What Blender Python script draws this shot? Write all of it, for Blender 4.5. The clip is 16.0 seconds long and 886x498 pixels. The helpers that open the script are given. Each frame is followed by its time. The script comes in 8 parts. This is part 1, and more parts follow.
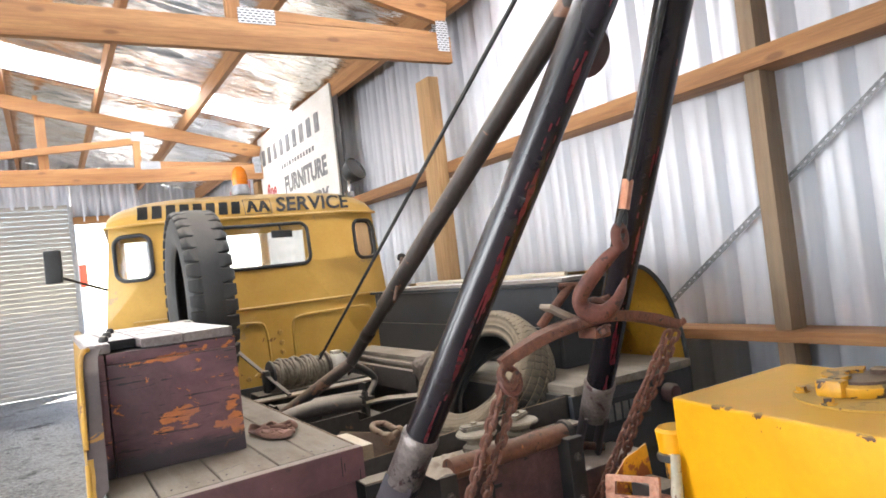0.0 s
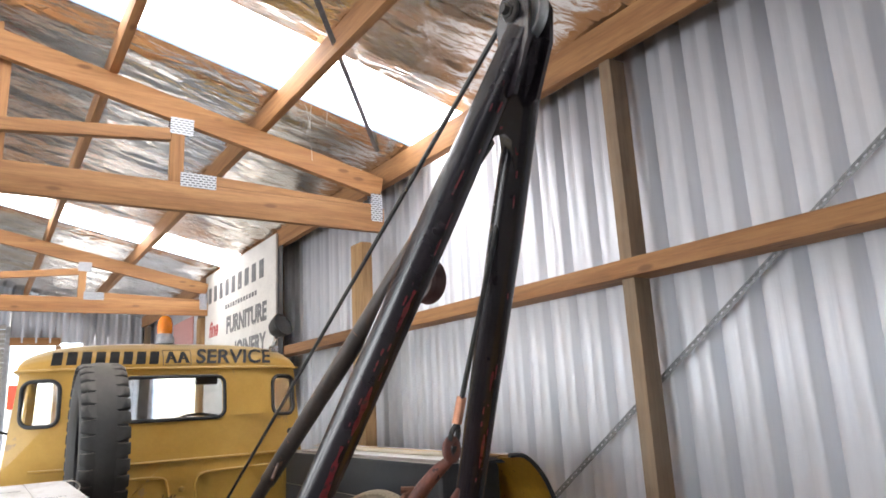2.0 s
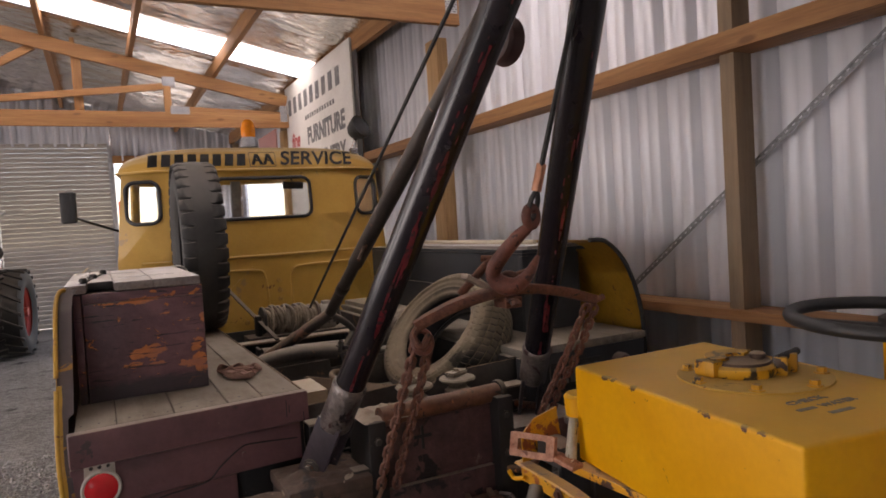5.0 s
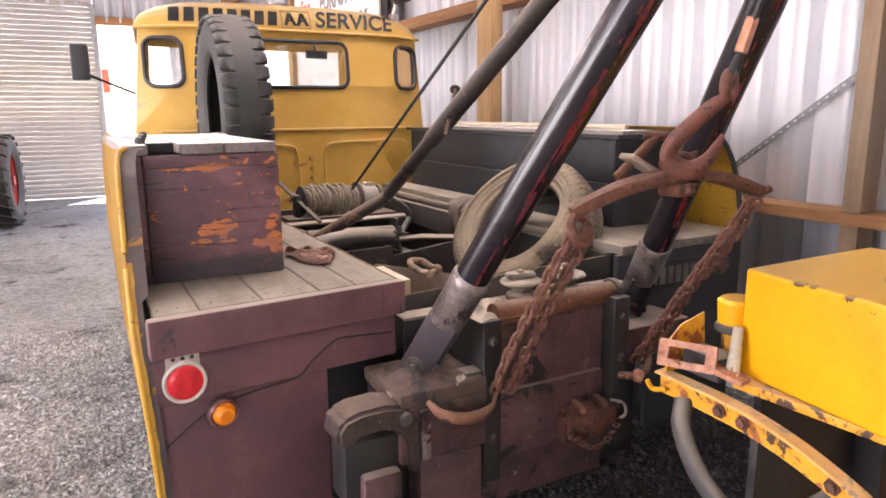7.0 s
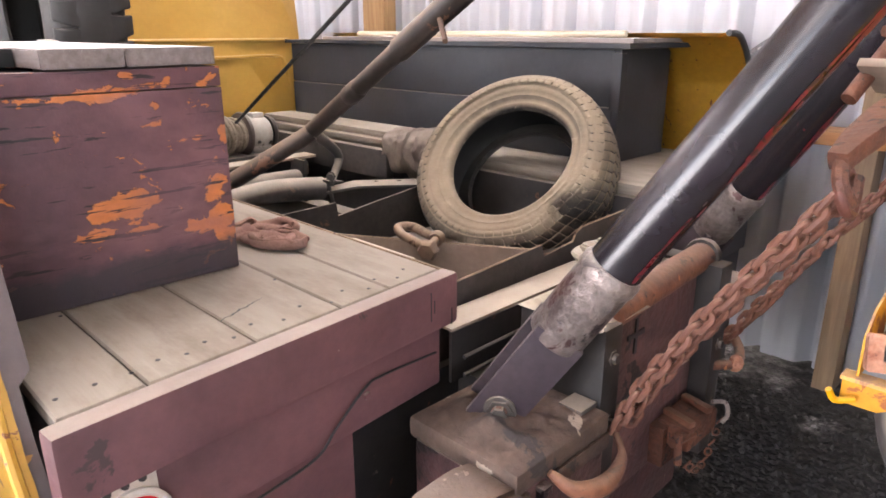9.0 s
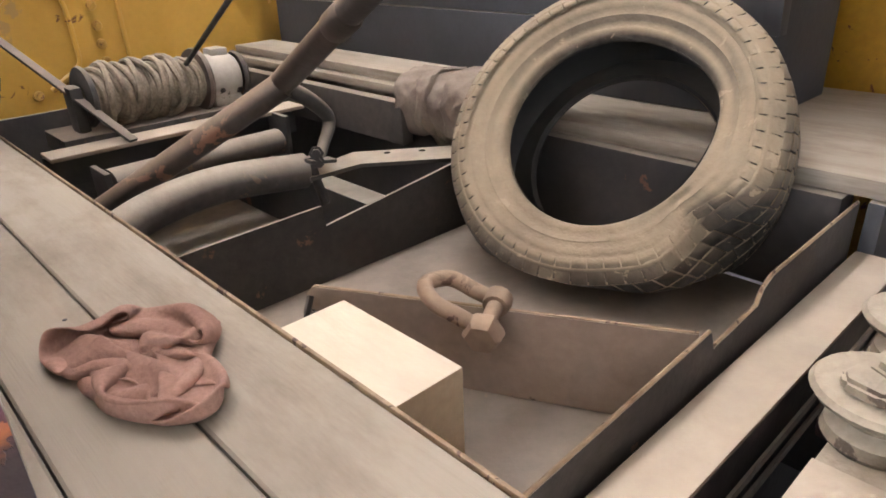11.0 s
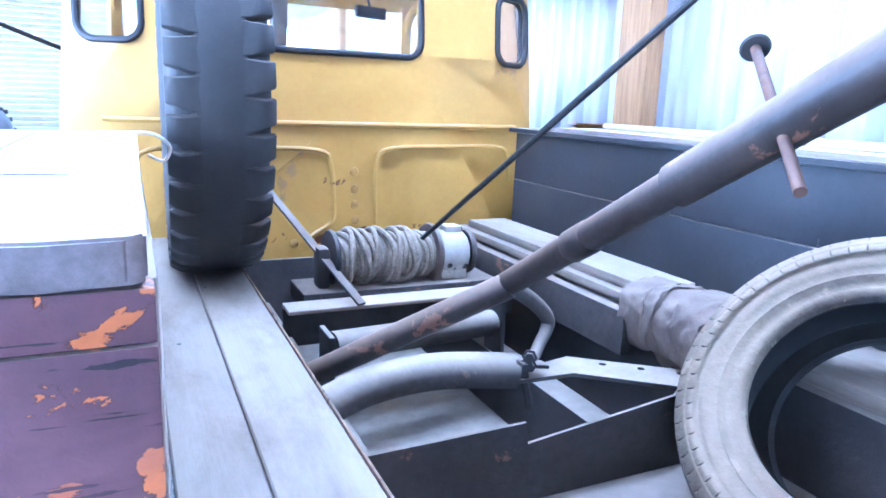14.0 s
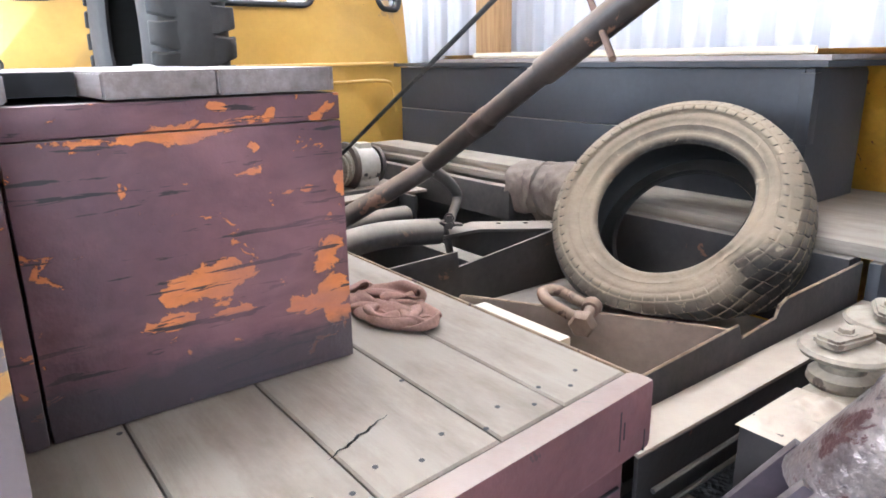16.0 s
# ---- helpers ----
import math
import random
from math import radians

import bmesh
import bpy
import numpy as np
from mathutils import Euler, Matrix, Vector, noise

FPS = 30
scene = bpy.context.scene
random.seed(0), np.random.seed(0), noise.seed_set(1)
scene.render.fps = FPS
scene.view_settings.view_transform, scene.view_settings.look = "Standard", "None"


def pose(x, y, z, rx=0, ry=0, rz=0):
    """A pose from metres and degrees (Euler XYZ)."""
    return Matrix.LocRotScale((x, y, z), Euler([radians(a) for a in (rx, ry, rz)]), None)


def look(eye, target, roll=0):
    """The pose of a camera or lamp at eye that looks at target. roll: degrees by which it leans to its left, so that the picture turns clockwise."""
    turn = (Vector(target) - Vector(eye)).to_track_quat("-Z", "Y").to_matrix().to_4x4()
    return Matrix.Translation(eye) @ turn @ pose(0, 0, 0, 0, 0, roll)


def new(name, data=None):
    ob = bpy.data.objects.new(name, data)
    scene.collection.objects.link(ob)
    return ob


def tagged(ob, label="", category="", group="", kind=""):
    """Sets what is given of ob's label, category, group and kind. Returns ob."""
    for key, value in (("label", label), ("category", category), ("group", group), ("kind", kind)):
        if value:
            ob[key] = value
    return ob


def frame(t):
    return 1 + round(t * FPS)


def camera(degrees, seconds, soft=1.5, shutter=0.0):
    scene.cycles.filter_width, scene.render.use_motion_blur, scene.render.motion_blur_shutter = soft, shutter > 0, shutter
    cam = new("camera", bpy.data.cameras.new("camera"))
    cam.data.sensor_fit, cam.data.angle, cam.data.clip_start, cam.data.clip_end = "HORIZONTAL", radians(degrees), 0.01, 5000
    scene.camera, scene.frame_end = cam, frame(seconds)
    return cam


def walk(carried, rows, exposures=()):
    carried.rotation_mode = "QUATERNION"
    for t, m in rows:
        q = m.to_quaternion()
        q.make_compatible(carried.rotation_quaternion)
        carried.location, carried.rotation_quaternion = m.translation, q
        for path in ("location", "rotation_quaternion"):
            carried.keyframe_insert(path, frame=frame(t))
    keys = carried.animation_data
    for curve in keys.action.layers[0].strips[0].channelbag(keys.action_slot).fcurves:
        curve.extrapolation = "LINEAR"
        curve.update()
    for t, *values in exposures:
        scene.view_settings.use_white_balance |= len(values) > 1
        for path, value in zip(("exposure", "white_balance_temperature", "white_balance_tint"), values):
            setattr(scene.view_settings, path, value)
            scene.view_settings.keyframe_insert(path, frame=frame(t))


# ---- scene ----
cam = camera(66.6, 16.0, soft=1.7)
PATH = [
    (0, (0.028, -0.015, 1.368), (1.049, 1.704, 1.416), -6.6),
    (0.5, (0.136, -0.161, 1.41), (1.01, 1.635, 1.513), -4.7),
    (1, (0.201, -0.301, 1.443), (1.017, 1.521, 1.566), -2.8),
    (1.5, (0.185, -0.325, 1.474), (1.157, 1.397, 1.777), -2.7),
    (2, (0.174, -0.328, 1.503), (1.281, 1.28, 1.941), -3.0),
    (2.5, (0.166, -0.335, 1.535), (1.332, 1.196, 2.08), -3.2),
    (3, (0.172, -0.35, 1.539), (1.387, 1.117, 2.148), -3.7),
    (3.5, (0.182, -0.367, 1.495), (1.384, 1.126, 2.066), -3.5),
    (4, (0.184, -0.335, 1.447), (1.315, 1.289, 1.735), -3.0),
    (4.5, (0.192, -0.308, 1.413), (1.239, 1.395, 1.494), -3.1),
    (5, (0.207, -0.272, 1.387), (1.113, 1.509, 1.306), -3.5),
    (5.2, (0.190, -0.243, 1.350), (1.014, 1.571, 1.184), -3.6),
    (7.3, (-0.008, 0.270, 1.336), (0.996, 1.948, 0.921), 0.6),
    (7.5, (0.025, 0.353, 1.333), (1.108, 1.978, 0.902), 0.8),
    (8, (0.005, 0.558, 1.329), (1.197, 2.095, 0.862), 5.0),
    (8.5, (-0.06, 0.795, 1.328), (1.31, 2.179, 0.872), -0.6),
    (8.7, (-0.055, 0.873, 1.310), (1.302, 2.245, 0.793), -0.5),
    (10.8, (0.414, 1.533, 1.241), (1.742, 2.778, 0.412), -1.2),
    (11, (0.462, 1.552, 1.248), (1.688, 2.886, 0.401), -2.3),
    (11.5, (0.525, 1.597, 1.255), (1.542, 3.093, 0.4), -1.0),
    (12, (0.523, 1.632, 1.266), (1.405, 3.233, 0.455), 0.2),
    (12.5, (0.511, 1.643, 1.306), (1.347, 3.353, 0.691), 1.3),
    (13, (0.502, 1.64, 1.336), (1.336, 3.393, 0.858), 0.9),
    (13.5, (0.492, 1.634, 1.355), (1.322, 3.408, 0.953), 1.0),
    (14, (0.482, 1.633, 1.335), (1.309, 3.403, 0.908), 2.2),
    (14.5, (0.419, 1.6, 1.321), (1.367, 3.277, 0.782), 3.0),
    (15, (0.27, 1.523, 1.305), (1.52, 2.993, 0.779), 2.1),
    (15.5, (0.183, 1.463, 1.306), (1.52, 2.827, 0.714), 2.4),
    (16, (0.104, 1.293, 1.271), (1.261, 2.83, 0.726), -0.9),
]
EXPOSE = [(0, 3.05), (1.5, 2.65), (2.5, 2.35), (3.0, 2.05), (3.5, 1.75, 6900, 14), (4.2, 1.65, 7000, 18), (5.0, 1.53, 7500, 24), (7.3, 3.35, 6950, 25), (8.5, 3.5, 6800, 22), (11.0, 3.4, 6900, 16),
          (11.5, 3.6, 5800, 12), (12.0, 3.9, 5100, 12), (13.0, 4.4, 4200, 14), (14.0, 4.3, 4100, 14), (14.5, 4.0, 4500, 13), (15.0, 3.75, 5500, 10), (16.0, 3.8, 5800, 12)]
EXPOSE = [row if len(row) > 2 else (*row, 6500, 10) for row in EXPOSE]
walk(cam, [(t, look(eye, target, roll)) for t, eye, target, roll in PATH], EXPOSE)

# ---- daylight ----
world = bpy.data.worlds.new("daylight")
world.use_nodes = True
scene.world = world
wn = world.node_tree.nodes
sky = wn.new("ShaderNodeTexSky")
sky.sky_type, sky.sun_disc = "NISHITA", False
sky.sun_elevation, sky.sun_rotation = radians(66), radians(37)
wn["Background"].inputs["Strength"].default_value = 0.15
world.node_tree.links.new(sky.outputs[0], wn["Background"].inputs["Color"])
sun = new("sun", bpy.data.lights.new("sun", "SUN"))
sun.data.energy, sun.data.angle, sun.data.color = 5.0, radians(0.5), (1.0, 0.95, 0.88)
sun.matrix_world = look((4.0, 6.0, 12), (1, 2, 0.77))


def sky_panel(name, place, target, w, h, power, colour):
    """The sky's light in an open bay."""
    ob = new(name, bpy.data.lights.new(name, "AREA"))
    ob.data.shape, ob.data.size, ob.data.size_y = "RECTANGLE", w, h
    ob.data.energy, ob.data.color = power, colour
    ob.matrix_world = look(place, target)
    return ob


sky_panel("bay_daylight", (-6.3, 8.2, 1.6), (2.0, 5.4, 3.0), 2.9, 2.6, 30, (0.93, 0.96, 1.0))
sky_panel("side_daylight", (-6.3, 2.3, 1.15), (2.5, 2.6, 2.3), 4.6, 2.0, 54, (0.93, 0.96, 1.0))
# unseen south opening, added with its lamp to brighten south-facing sides
sky_panel("entry_daylight", (-3.4, -5.3, 1.5), (1.4, 1.0, 2.2), 3.0, 2.5, 3.5, (0.93, 0.96, 1.0))

# ---- materials ----
def shader(name):
    m = bpy.data.materials.new(name)
    m.use_nodes = True
    return m, m.node_tree.nodes, m.node_tree.links, m.node_tree.nodes["Principled BSDF"]


def ramp(n, l, fac, stops):
    r = n.new("ShaderNodeValToRGB")
    els = r.color_ramp.elements
    while len(els) < len(stops):
        els.new(0.5)
    for e, (p, c) in zip(els, stops):
        e.position = p
        e.color = (*c, 1) if len(c) == 3 else c
    l.new(fac, r.inputs[0])
    return r.outputs[0]


def texco(n, l, stretch=(1, 1, 1), space="Object"):
    t, m = n.new("ShaderNodeTexCoord"), n.new("ShaderNodeMapping")
    m.inputs["Scale"].default_value = stretch
    l.new(t.outputs[space], m.inputs[0])
    return m.outputs[0]


def noise_tex(n, l, vec, scale, detail=4, rough=0.55, warp=0.0):
    t = n.new("ShaderNodeTexNoise")
    t.inputs["Scale"].default_value, t.inputs["Detail"].default_value = scale, detail
    t.inputs["Roughness"].default_value, t.inputs["Distortion"].default_value = rough, warp
    l.new(vec, t.inputs["Vector"])
    return t.outputs["Fac"]


def mixc(n, l, fac, a, b, mode="MIX"):
    m = n.new("ShaderNodeMix")
    m.data_type, m.blend_type = "RGBA", mode
    for sock, v in ((m.inputs[0], fac), (m.inputs[6], a), (m.inputs[7], b)):
        if isinstance(v, (int, float)):
            sock.default_value = v
        elif isinstance(v, tuple):
            sock.default_value = (*v, 1)
        else:
            l.new(v, sock)
    return m.outputs[2]


def bumpy(n, l, b, fac, strength, dist):
    k = n.new("ShaderNodeBump")
    k.inputs["Strength"].default_value, k.inputs["Distance"].default_value = strength, dist
    l.new(fac, k.inputs["Height"])
    l.new(k.outputs[0], b.inputs["Normal"])


def rough_var(n, l, b, fac, lo, hi):
    m = n.new("ShaderNodeMapRange")
    m.inputs["To Min"].default_value, m.inputs["To Max"].default_value = lo, hi
    l.new(fac, m.inputs["Value"])
    l.new(m.outputs[0], b.inputs["Roughness"])


def upward(n, l, lo=0.35, hi=0.95):
    """How far a surface faces up, for dust that settles on it."""
    g, s, m = n.new("ShaderNodeNewGeometry"), n.new("ShaderNodeSeparateXYZ"), n.new("ShaderNodeMapRange")
    l.new(g.outputs["Normal"], s.inputs[0])
    m.inputs["From Min"].default_value, m.inputs["From Max"].default_value = lo, hi
    l.new(s.outputs["Z"], m.inputs["Value"])
    return m.outputs[0]


def mul(n, l, a, b):
    m = n.new("ShaderNodeMath")
    m.operation = "MULTIPLY"
    for s, v in ((m.inputs[0], a), (m.inputs[1], b)):
        if isinstance(v, (int, float)):
            s.default_value = v
        else:
            l.new(v, s)
    return m.outputs[0]


def worn(n, l, field, patches):
    """Adds to a noise field round given places, for lost paint and painted shade: (x, y, z, reach x, reach y, reach z).
    """
    tc = n.new("ShaderNodeTexCoord")
    for x, y, z, rx, ry, rz in patches:
        s, k, ln = n.new("ShaderNodeVectorMath"), n.new("ShaderNodeVectorMath"), n.new("ShaderNodeVectorMath")
        s.operation, k.operation, ln.operation = "SUBTRACT", "MULTIPLY", "LENGTH"
        l.new(tc.outputs["Object"], s.inputs[0])
        s.inputs[1].default_value, k.inputs[1].default_value = (x, y, z), (1 / rx, 1 / ry, 1 / rz)
        l.new(s.outputs[0], k.inputs[0])
        l.new(k.outputs[0], ln.inputs[0])
        m, a = n.new("ShaderNodeMapRange"), n.new("ShaderNodeMath")
        m.interpolation_type = "SMOOTHSTEP"
        m.inputs["From Min"].default_value, m.inputs["From Max"].default_value = 1.0, 0.2
        m.inputs["To Min"].default_value, m.inputs["To Max"].default_value = 0.0, 0.18
        l.new(ln.outputs["Value"], m.inputs["Value"])
        a.operation = "ADD"
        l.new(field, a.inputs[0])
        l.new(m.outputs[0], a.inputs[1])
        field = a.outputs[0]
    return field


def surface(name, dark, light, scale=6, rough=(0.5, 0.8), metal=0.0, stretch=(1, 1, 1), bump=0.2, dist=0.003,
            grain=60, chips=None, chips2=None, dust=None, spec=0.5, vary=0.0, gc=0.10, patches=None, face=(0.35, 0.95), band=None, fade=None, peel=False):
    """A worn surface: two tones in large patches, fine grain, paint chips (colour, scale, threshold) and settled dust (colour, amount)."""
    m, n, l, b = shader(name)
    v = texco(n, l, stretch)
    big, fine = noise_tex(n, l, v, scale, 5, 0.6, 0.3), noise_tex(n, l, v, grain, 3, 0.6)
    col = ramp(n, l, big, [(0.3, dark), (0.7, light)])
    tone = ramp(n, l, fine, [(0.3, (1 - gc,) * 3), (0.7, (1 + 0.6 * gc,) * 3)])
    col = mixc(n, l, 1.0, col, tone, "MULTIPLY")
    if vary:
        oi = n.new("ShaderNodeObjectInfo")
        t2 = ramp(n, l, oi.outputs["Random"], [(0.0, (1 - vary,) * 3), (1.0, (1 + vary,) * 3)])
        col = mixc(n, l, 1.0, col, t2, "MULTIPLY")
    chipped = None
    for chip in (chips, chips2):
        if chip:
            c, sc, th = chip[:3]
            cv = texco(n, l, chip[3] if len(chip) > 3 else (1, 1, 1))
            field = noise_tex(n, l, cv, sc, 6, 0.62, 0.5)
            if patches and chip is chips:
                field = worn(n, l, field, patches)
            mask = ramp(n, l, field, [(th, (0, 0, 0)), (th + 0.02, (1, 1, 1))])
            if peel and chip is chips:
                chipped = mask
                c = mixc(n, l, noise_tex(n, l, cv, sc * 1.7, 4, 0.6), tuple(0.72 * q for q in c), tuple(min(1, 1.35 * q) for q in c))
                lip = ramp(n, l, field, [(th - 0.012, (1, 1, 1)), (th - 0.002, (0.72, 0.69, 0.69)), (th + 0.003, (0.66, 0.64, 0.64)), (th + 0.018, (1, 1, 1))])
                late_lip = lip
            col = mixc(n, l, mask, col, c)
            if peel and chip is chips:
                col = mixc(n, l, 1.0, col, late_lip, "MULTIPLY")
    if fade:
        c, sc, amount = fade
        field = noise_tex(n, l, texco(n, l, (1, 1, 2.2)), sc, 4, 0.6, 0.4)
        col = mixc(n, l, mul(n, l, ramp(n, l, field, [(0.46, (0, 0, 0)), (0.66, (1, 1, 1))]), amount), col, c)
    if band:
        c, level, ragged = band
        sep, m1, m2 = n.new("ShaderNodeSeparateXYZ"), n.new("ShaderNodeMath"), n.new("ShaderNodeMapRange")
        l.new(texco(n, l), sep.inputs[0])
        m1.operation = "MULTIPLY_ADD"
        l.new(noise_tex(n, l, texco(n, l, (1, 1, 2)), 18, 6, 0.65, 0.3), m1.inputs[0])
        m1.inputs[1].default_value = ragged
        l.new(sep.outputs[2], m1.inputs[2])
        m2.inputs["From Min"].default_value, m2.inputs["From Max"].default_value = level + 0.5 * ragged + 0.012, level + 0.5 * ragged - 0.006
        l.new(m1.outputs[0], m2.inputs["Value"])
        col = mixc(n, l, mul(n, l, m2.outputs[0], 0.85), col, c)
    if dust:
        c, amount = dust
        f = mul(n, l, mul(n, l, upward(n, l, *face), amount), ramp(n, l, noise_tex(n, l, v, scale * 2.5, 5, 0.65), [(0.2, (0.55,) * 3), (0.65, (1,) * 3)]))
        col = mixc(n, l, f, col, c)
    l.new(col, b.inputs["Base Color"])
    b.inputs["Metallic"].default_value = metal
    b.inputs["Specular IOR Level"].default_value = spec
    rough_var(n, l, b, big, *rough)
    if chipped is not None:
        a = n.new("ShaderNodeMath")
        a.operation = "MULTIPLY_ADD"
        l.new(chipped, a.inputs[0])
        a.inputs[1].default_value = -1.4
        l.new(fine, a.inputs[2])
        fine = a.outputs[0]
    if bump:
        bumpy(n, l, b, fine, bump, dist)
    return m


def timber(name, dark, light, along="x", rough=(0.6, 0.85), knots=True, dust=None, grey=None, vary=0.12):
    """Sawn timber with the grain along one axis, growth rings and a few knots."""
    m, n, l, b = shader(name)
    st = {"x": (0.35, 6, 6), "y": (6, 0.35, 6), "z": (6, 6, 0.35)}[along]
    v = texco(n, l, st)
    oi = n.new("ShaderNodeObjectInfo")
    add = n.new("ShaderNodeVectorMath")
    add.operation = "ADD"
    l.new(v, add.inputs[0])
    cx = n.new("ShaderNodeCombineXYZ")
    sc = mul(n, l, oi.outputs["Random"], 37.0)
    for i in range(3):
        l.new(sc, cx.inputs[i])
    l.new(cx.outputs[0], add.inputs[1])
    v = add.outputs[0]
    wide, fine = noise_tex(n, l, v, 2.2, 5, 0.6, 0.6), noise_tex(n, l, v, 14, 4, 0.7)
    col = ramp(n, l, wide, [(0.25, dark), (0.5, tuple((a + c) / 2 for a, c in zip(dark, light))), (0.75, light)])
    col = mixc(n, l, 1.0, col, ramp(n, l, fine, [(0.3, (0.72, 0.68, 0.64)), (0.65, (1.08, 1.08, 1.08))]), "MULTIPLY")
    t2 = ramp(n, l, oi.outputs["Random"], [(0.0, (1 - vary,) * 3), (1.0, (1 + vary,) * 3)])
    col = mixc(n, l, 1.0, col, t2, "MULTIPLY")
    stain = ramp(n, l, noise_tex(n, l, texco(n, l, {"x": (0.5, 1.6, 1.6), "y": (1.6, 0.5, 1.6), "z": (1.6, 1.6, 0.5)}[along]), 4.5, 6, 0.72, 0.15), [(0.30, (0.62, 0.58, 0.53)), (0.55, (1, 1, 1))])
    if knots:
        kst = {"x": (1.0, 3, 3), "y": (3, 1.0, 3), "z": (3, 3, 1.0)}[along]
        kv = n.new("ShaderNodeTexVoronoi")
        kv.inputs["Scale"].default_value = 2.6
        l.new(texco(n, l, kst), kv.inputs["Vector"])
        k = ramp(n, l, kv.outputs["Distance"], [(0.07, (1, 1, 1)), (0.13, (0, 0, 0))])
        col = mixc(n, l, mul(n, l, k, 0.75), col, (0.13, 0.055, 0.02))
    if grey:
        g = ramp(n, l, noise_tex(n, l, texco(n, l), 3.0, 5, 0.65), [(0.35, (0, 0, 0)), (0.7, (1, 1, 1))])
        col = mixc(n, l, mul(n, l, g, 0.7), col, grey)
    if dust:
        f = mul(n, l, upward(n, l), dust[1])
        col = mixc(n, l, f, col, dust[0])
        col = mixc(n, l, 1.0, col, stain, "MULTIPLY")
    l.new(col, b.inputs["Base Color"])
    rough_var(n, l, b, fine, *rough)
    bumpy(n, l, b, fine, 0.25, 0.003)
    return m


PINE = {a: timber("sawn_pine_" + a, (0.21, 0.088, 0.029), (0.42, 0.215, 0.084), a) for a in "xyz"}
OLDPOST = timber("weathered_pole", (0.14, 0.088, 0.049), (0.32, 0.21, 0.118), "z", grey=(0.23, 0.18, 0.13))
DUST = (0.43, 0.375, 0.30)
RAILWOOD = timber("pale_rail", (0.50, 0.43, 0.32), (0.66, 0.58, 0.45), "y", knots=False)
DECK = timber("dusty_deck_board", (0.14, 0.12, 0.10), (0.30, 0.265, 0.215), "y", rough=(0.75, 0.95), knots=False, dust=((0.335, 0.29, 0.23), 0.66))
GREYWOOD = timber("dusty_side_wood", (0.30, 0.26, 0.21), (0.46, 0.41, 0.34), "y", rough=(0.75, 0.95), knots=False, grey=(0.52, 0.47, 0.40))
LIDWOOD = timber("dusty_lid_board", (0.21, 0.18, 0.175), (0.34, 0.30, 0.29), "y", rough=(0.55, 0.8), knots=False, dust=((0.74, 0.72, 0.70), 0.9))
RAWBLOCK = surface("pale_offcut", (0.36, 0.26, 0.16), (0.46, 0.35, 0.23), 3, (0.7, 0.9), stretch=(3, 0.8, 3), bump=0.25, grain=30, gc=0.08, chips=((0.34, 0.29, 0.22), 22, 0.70), dust=((0.66, 0.58, 0.455), 0.97))
MAROON = surface("maroon_chipped_paint", (0.092, 0.048, 0.057), (0.180, 0.086, 0.098), 5, (0.32, 0.55), bump=0.5, dist=0.003,
                 chips=((0.60, 0.20, 0.060), 24, 0.640, (1, 1, 1.5)), chips2=((0.030, 0.022, 0.026), 13, 0.605, (0.6, 0.6, 7)), dust=(DUST, 0.5), vary=0.06,
                 patches=[(px - 0.31, py - 2.48, pz - 0.905, rx, 0.05, rz) for px, py, pz, rx, rz in (
                     (0.345, 2.0, 1.050, 0.05, 0.036), (0.305, 2.0, 1.050, 0.045, 0.03), (0.29, 2.0, 1.030, 0.05, 0.018), (0.34, 2.0, 1.000, 0.04, 0.010), (0.27, 2.0, 1.005, 0.05, 0.014),
                     (0.464, 2.0, 1.045, 0.034, 0.05), (0.448, 2.0, 1.000, 0.06, 0.024), (0.474, 2.0, 0.985, 0.034, 0.05), (0.425, 2.0, 0.990, 0.05, 0.014), (0.206, 2.0, 1.038, 0.022, 0.01), (0.482, 2.0, 1.115, 0.012, 0.035),
                     (0.357, 2.0, 1.211, 0.06, 0.018), (0.395, 2.0, 1.209, 0.025, 0.012), (0.31, 2.0, 1.203, 0.07, 0.018), (0.343, 2.0, 1.226, 0.022, 0.008), (0.406, 2.0, 1.219, 0.010, 0.010), (0.471, 2.0, 1.222, 0.016, 0.014), (0.383, 2.0, 1.184, 0.018, 0.014), (0.467, 2.0, 1.089, 0.012, 0.014), (0.25, 2.0, 1.200, 0.08, 0.008), (0.459, 2.0, 1.208, 0.026, 0.010), (0.487, 2.0, 1.139, 0.014, 0.014), (0.492, 2.0, 1.124, 0.012, 0.014), (0.462, 2.0, 1.176, 0.012, 0.008), (0.474, 2.0, 1.152, 0.012, 0.008), (0.443, 2.0, 1.129, 0.016, 0.010), (0.485, 2.0, 1.236, 0.020, 0.008))]
                 + [(0.19, py - 2.48, pz - 0.905, 0.04, 0.10, 0.05) for py, pz in ((2.10, 1.19), (2.30, 1.12), (2.12, 1.0), (2.55, 1.05), (2.35, 0.97))],
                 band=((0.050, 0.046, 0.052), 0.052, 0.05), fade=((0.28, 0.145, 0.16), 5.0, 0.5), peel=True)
MAROON2 = surface("maroon_dull_paint", (0.112, 0.052, 0.056), (0.21, 0.095, 0.101), 4, (0.42, 0.68), bump=0.3, dist=0.003,
                  chips=((0.06, 0.04, 0.042), 11, 0.67), chips2=((0.36, 0.27, 0.24), 34, 0.735), dust=(DUST, 0.6), vary=0.08)
SLATE = surface("charcoal_box_paint", (0.020, 0.022, 0.026), (0.042, 0.044, 0.050), 4, (0.45, 0.7), bump=0.2,
                chips=((0.10, 0.095, 0.09), 14, 0.72), dust=(DUST, 0.75))
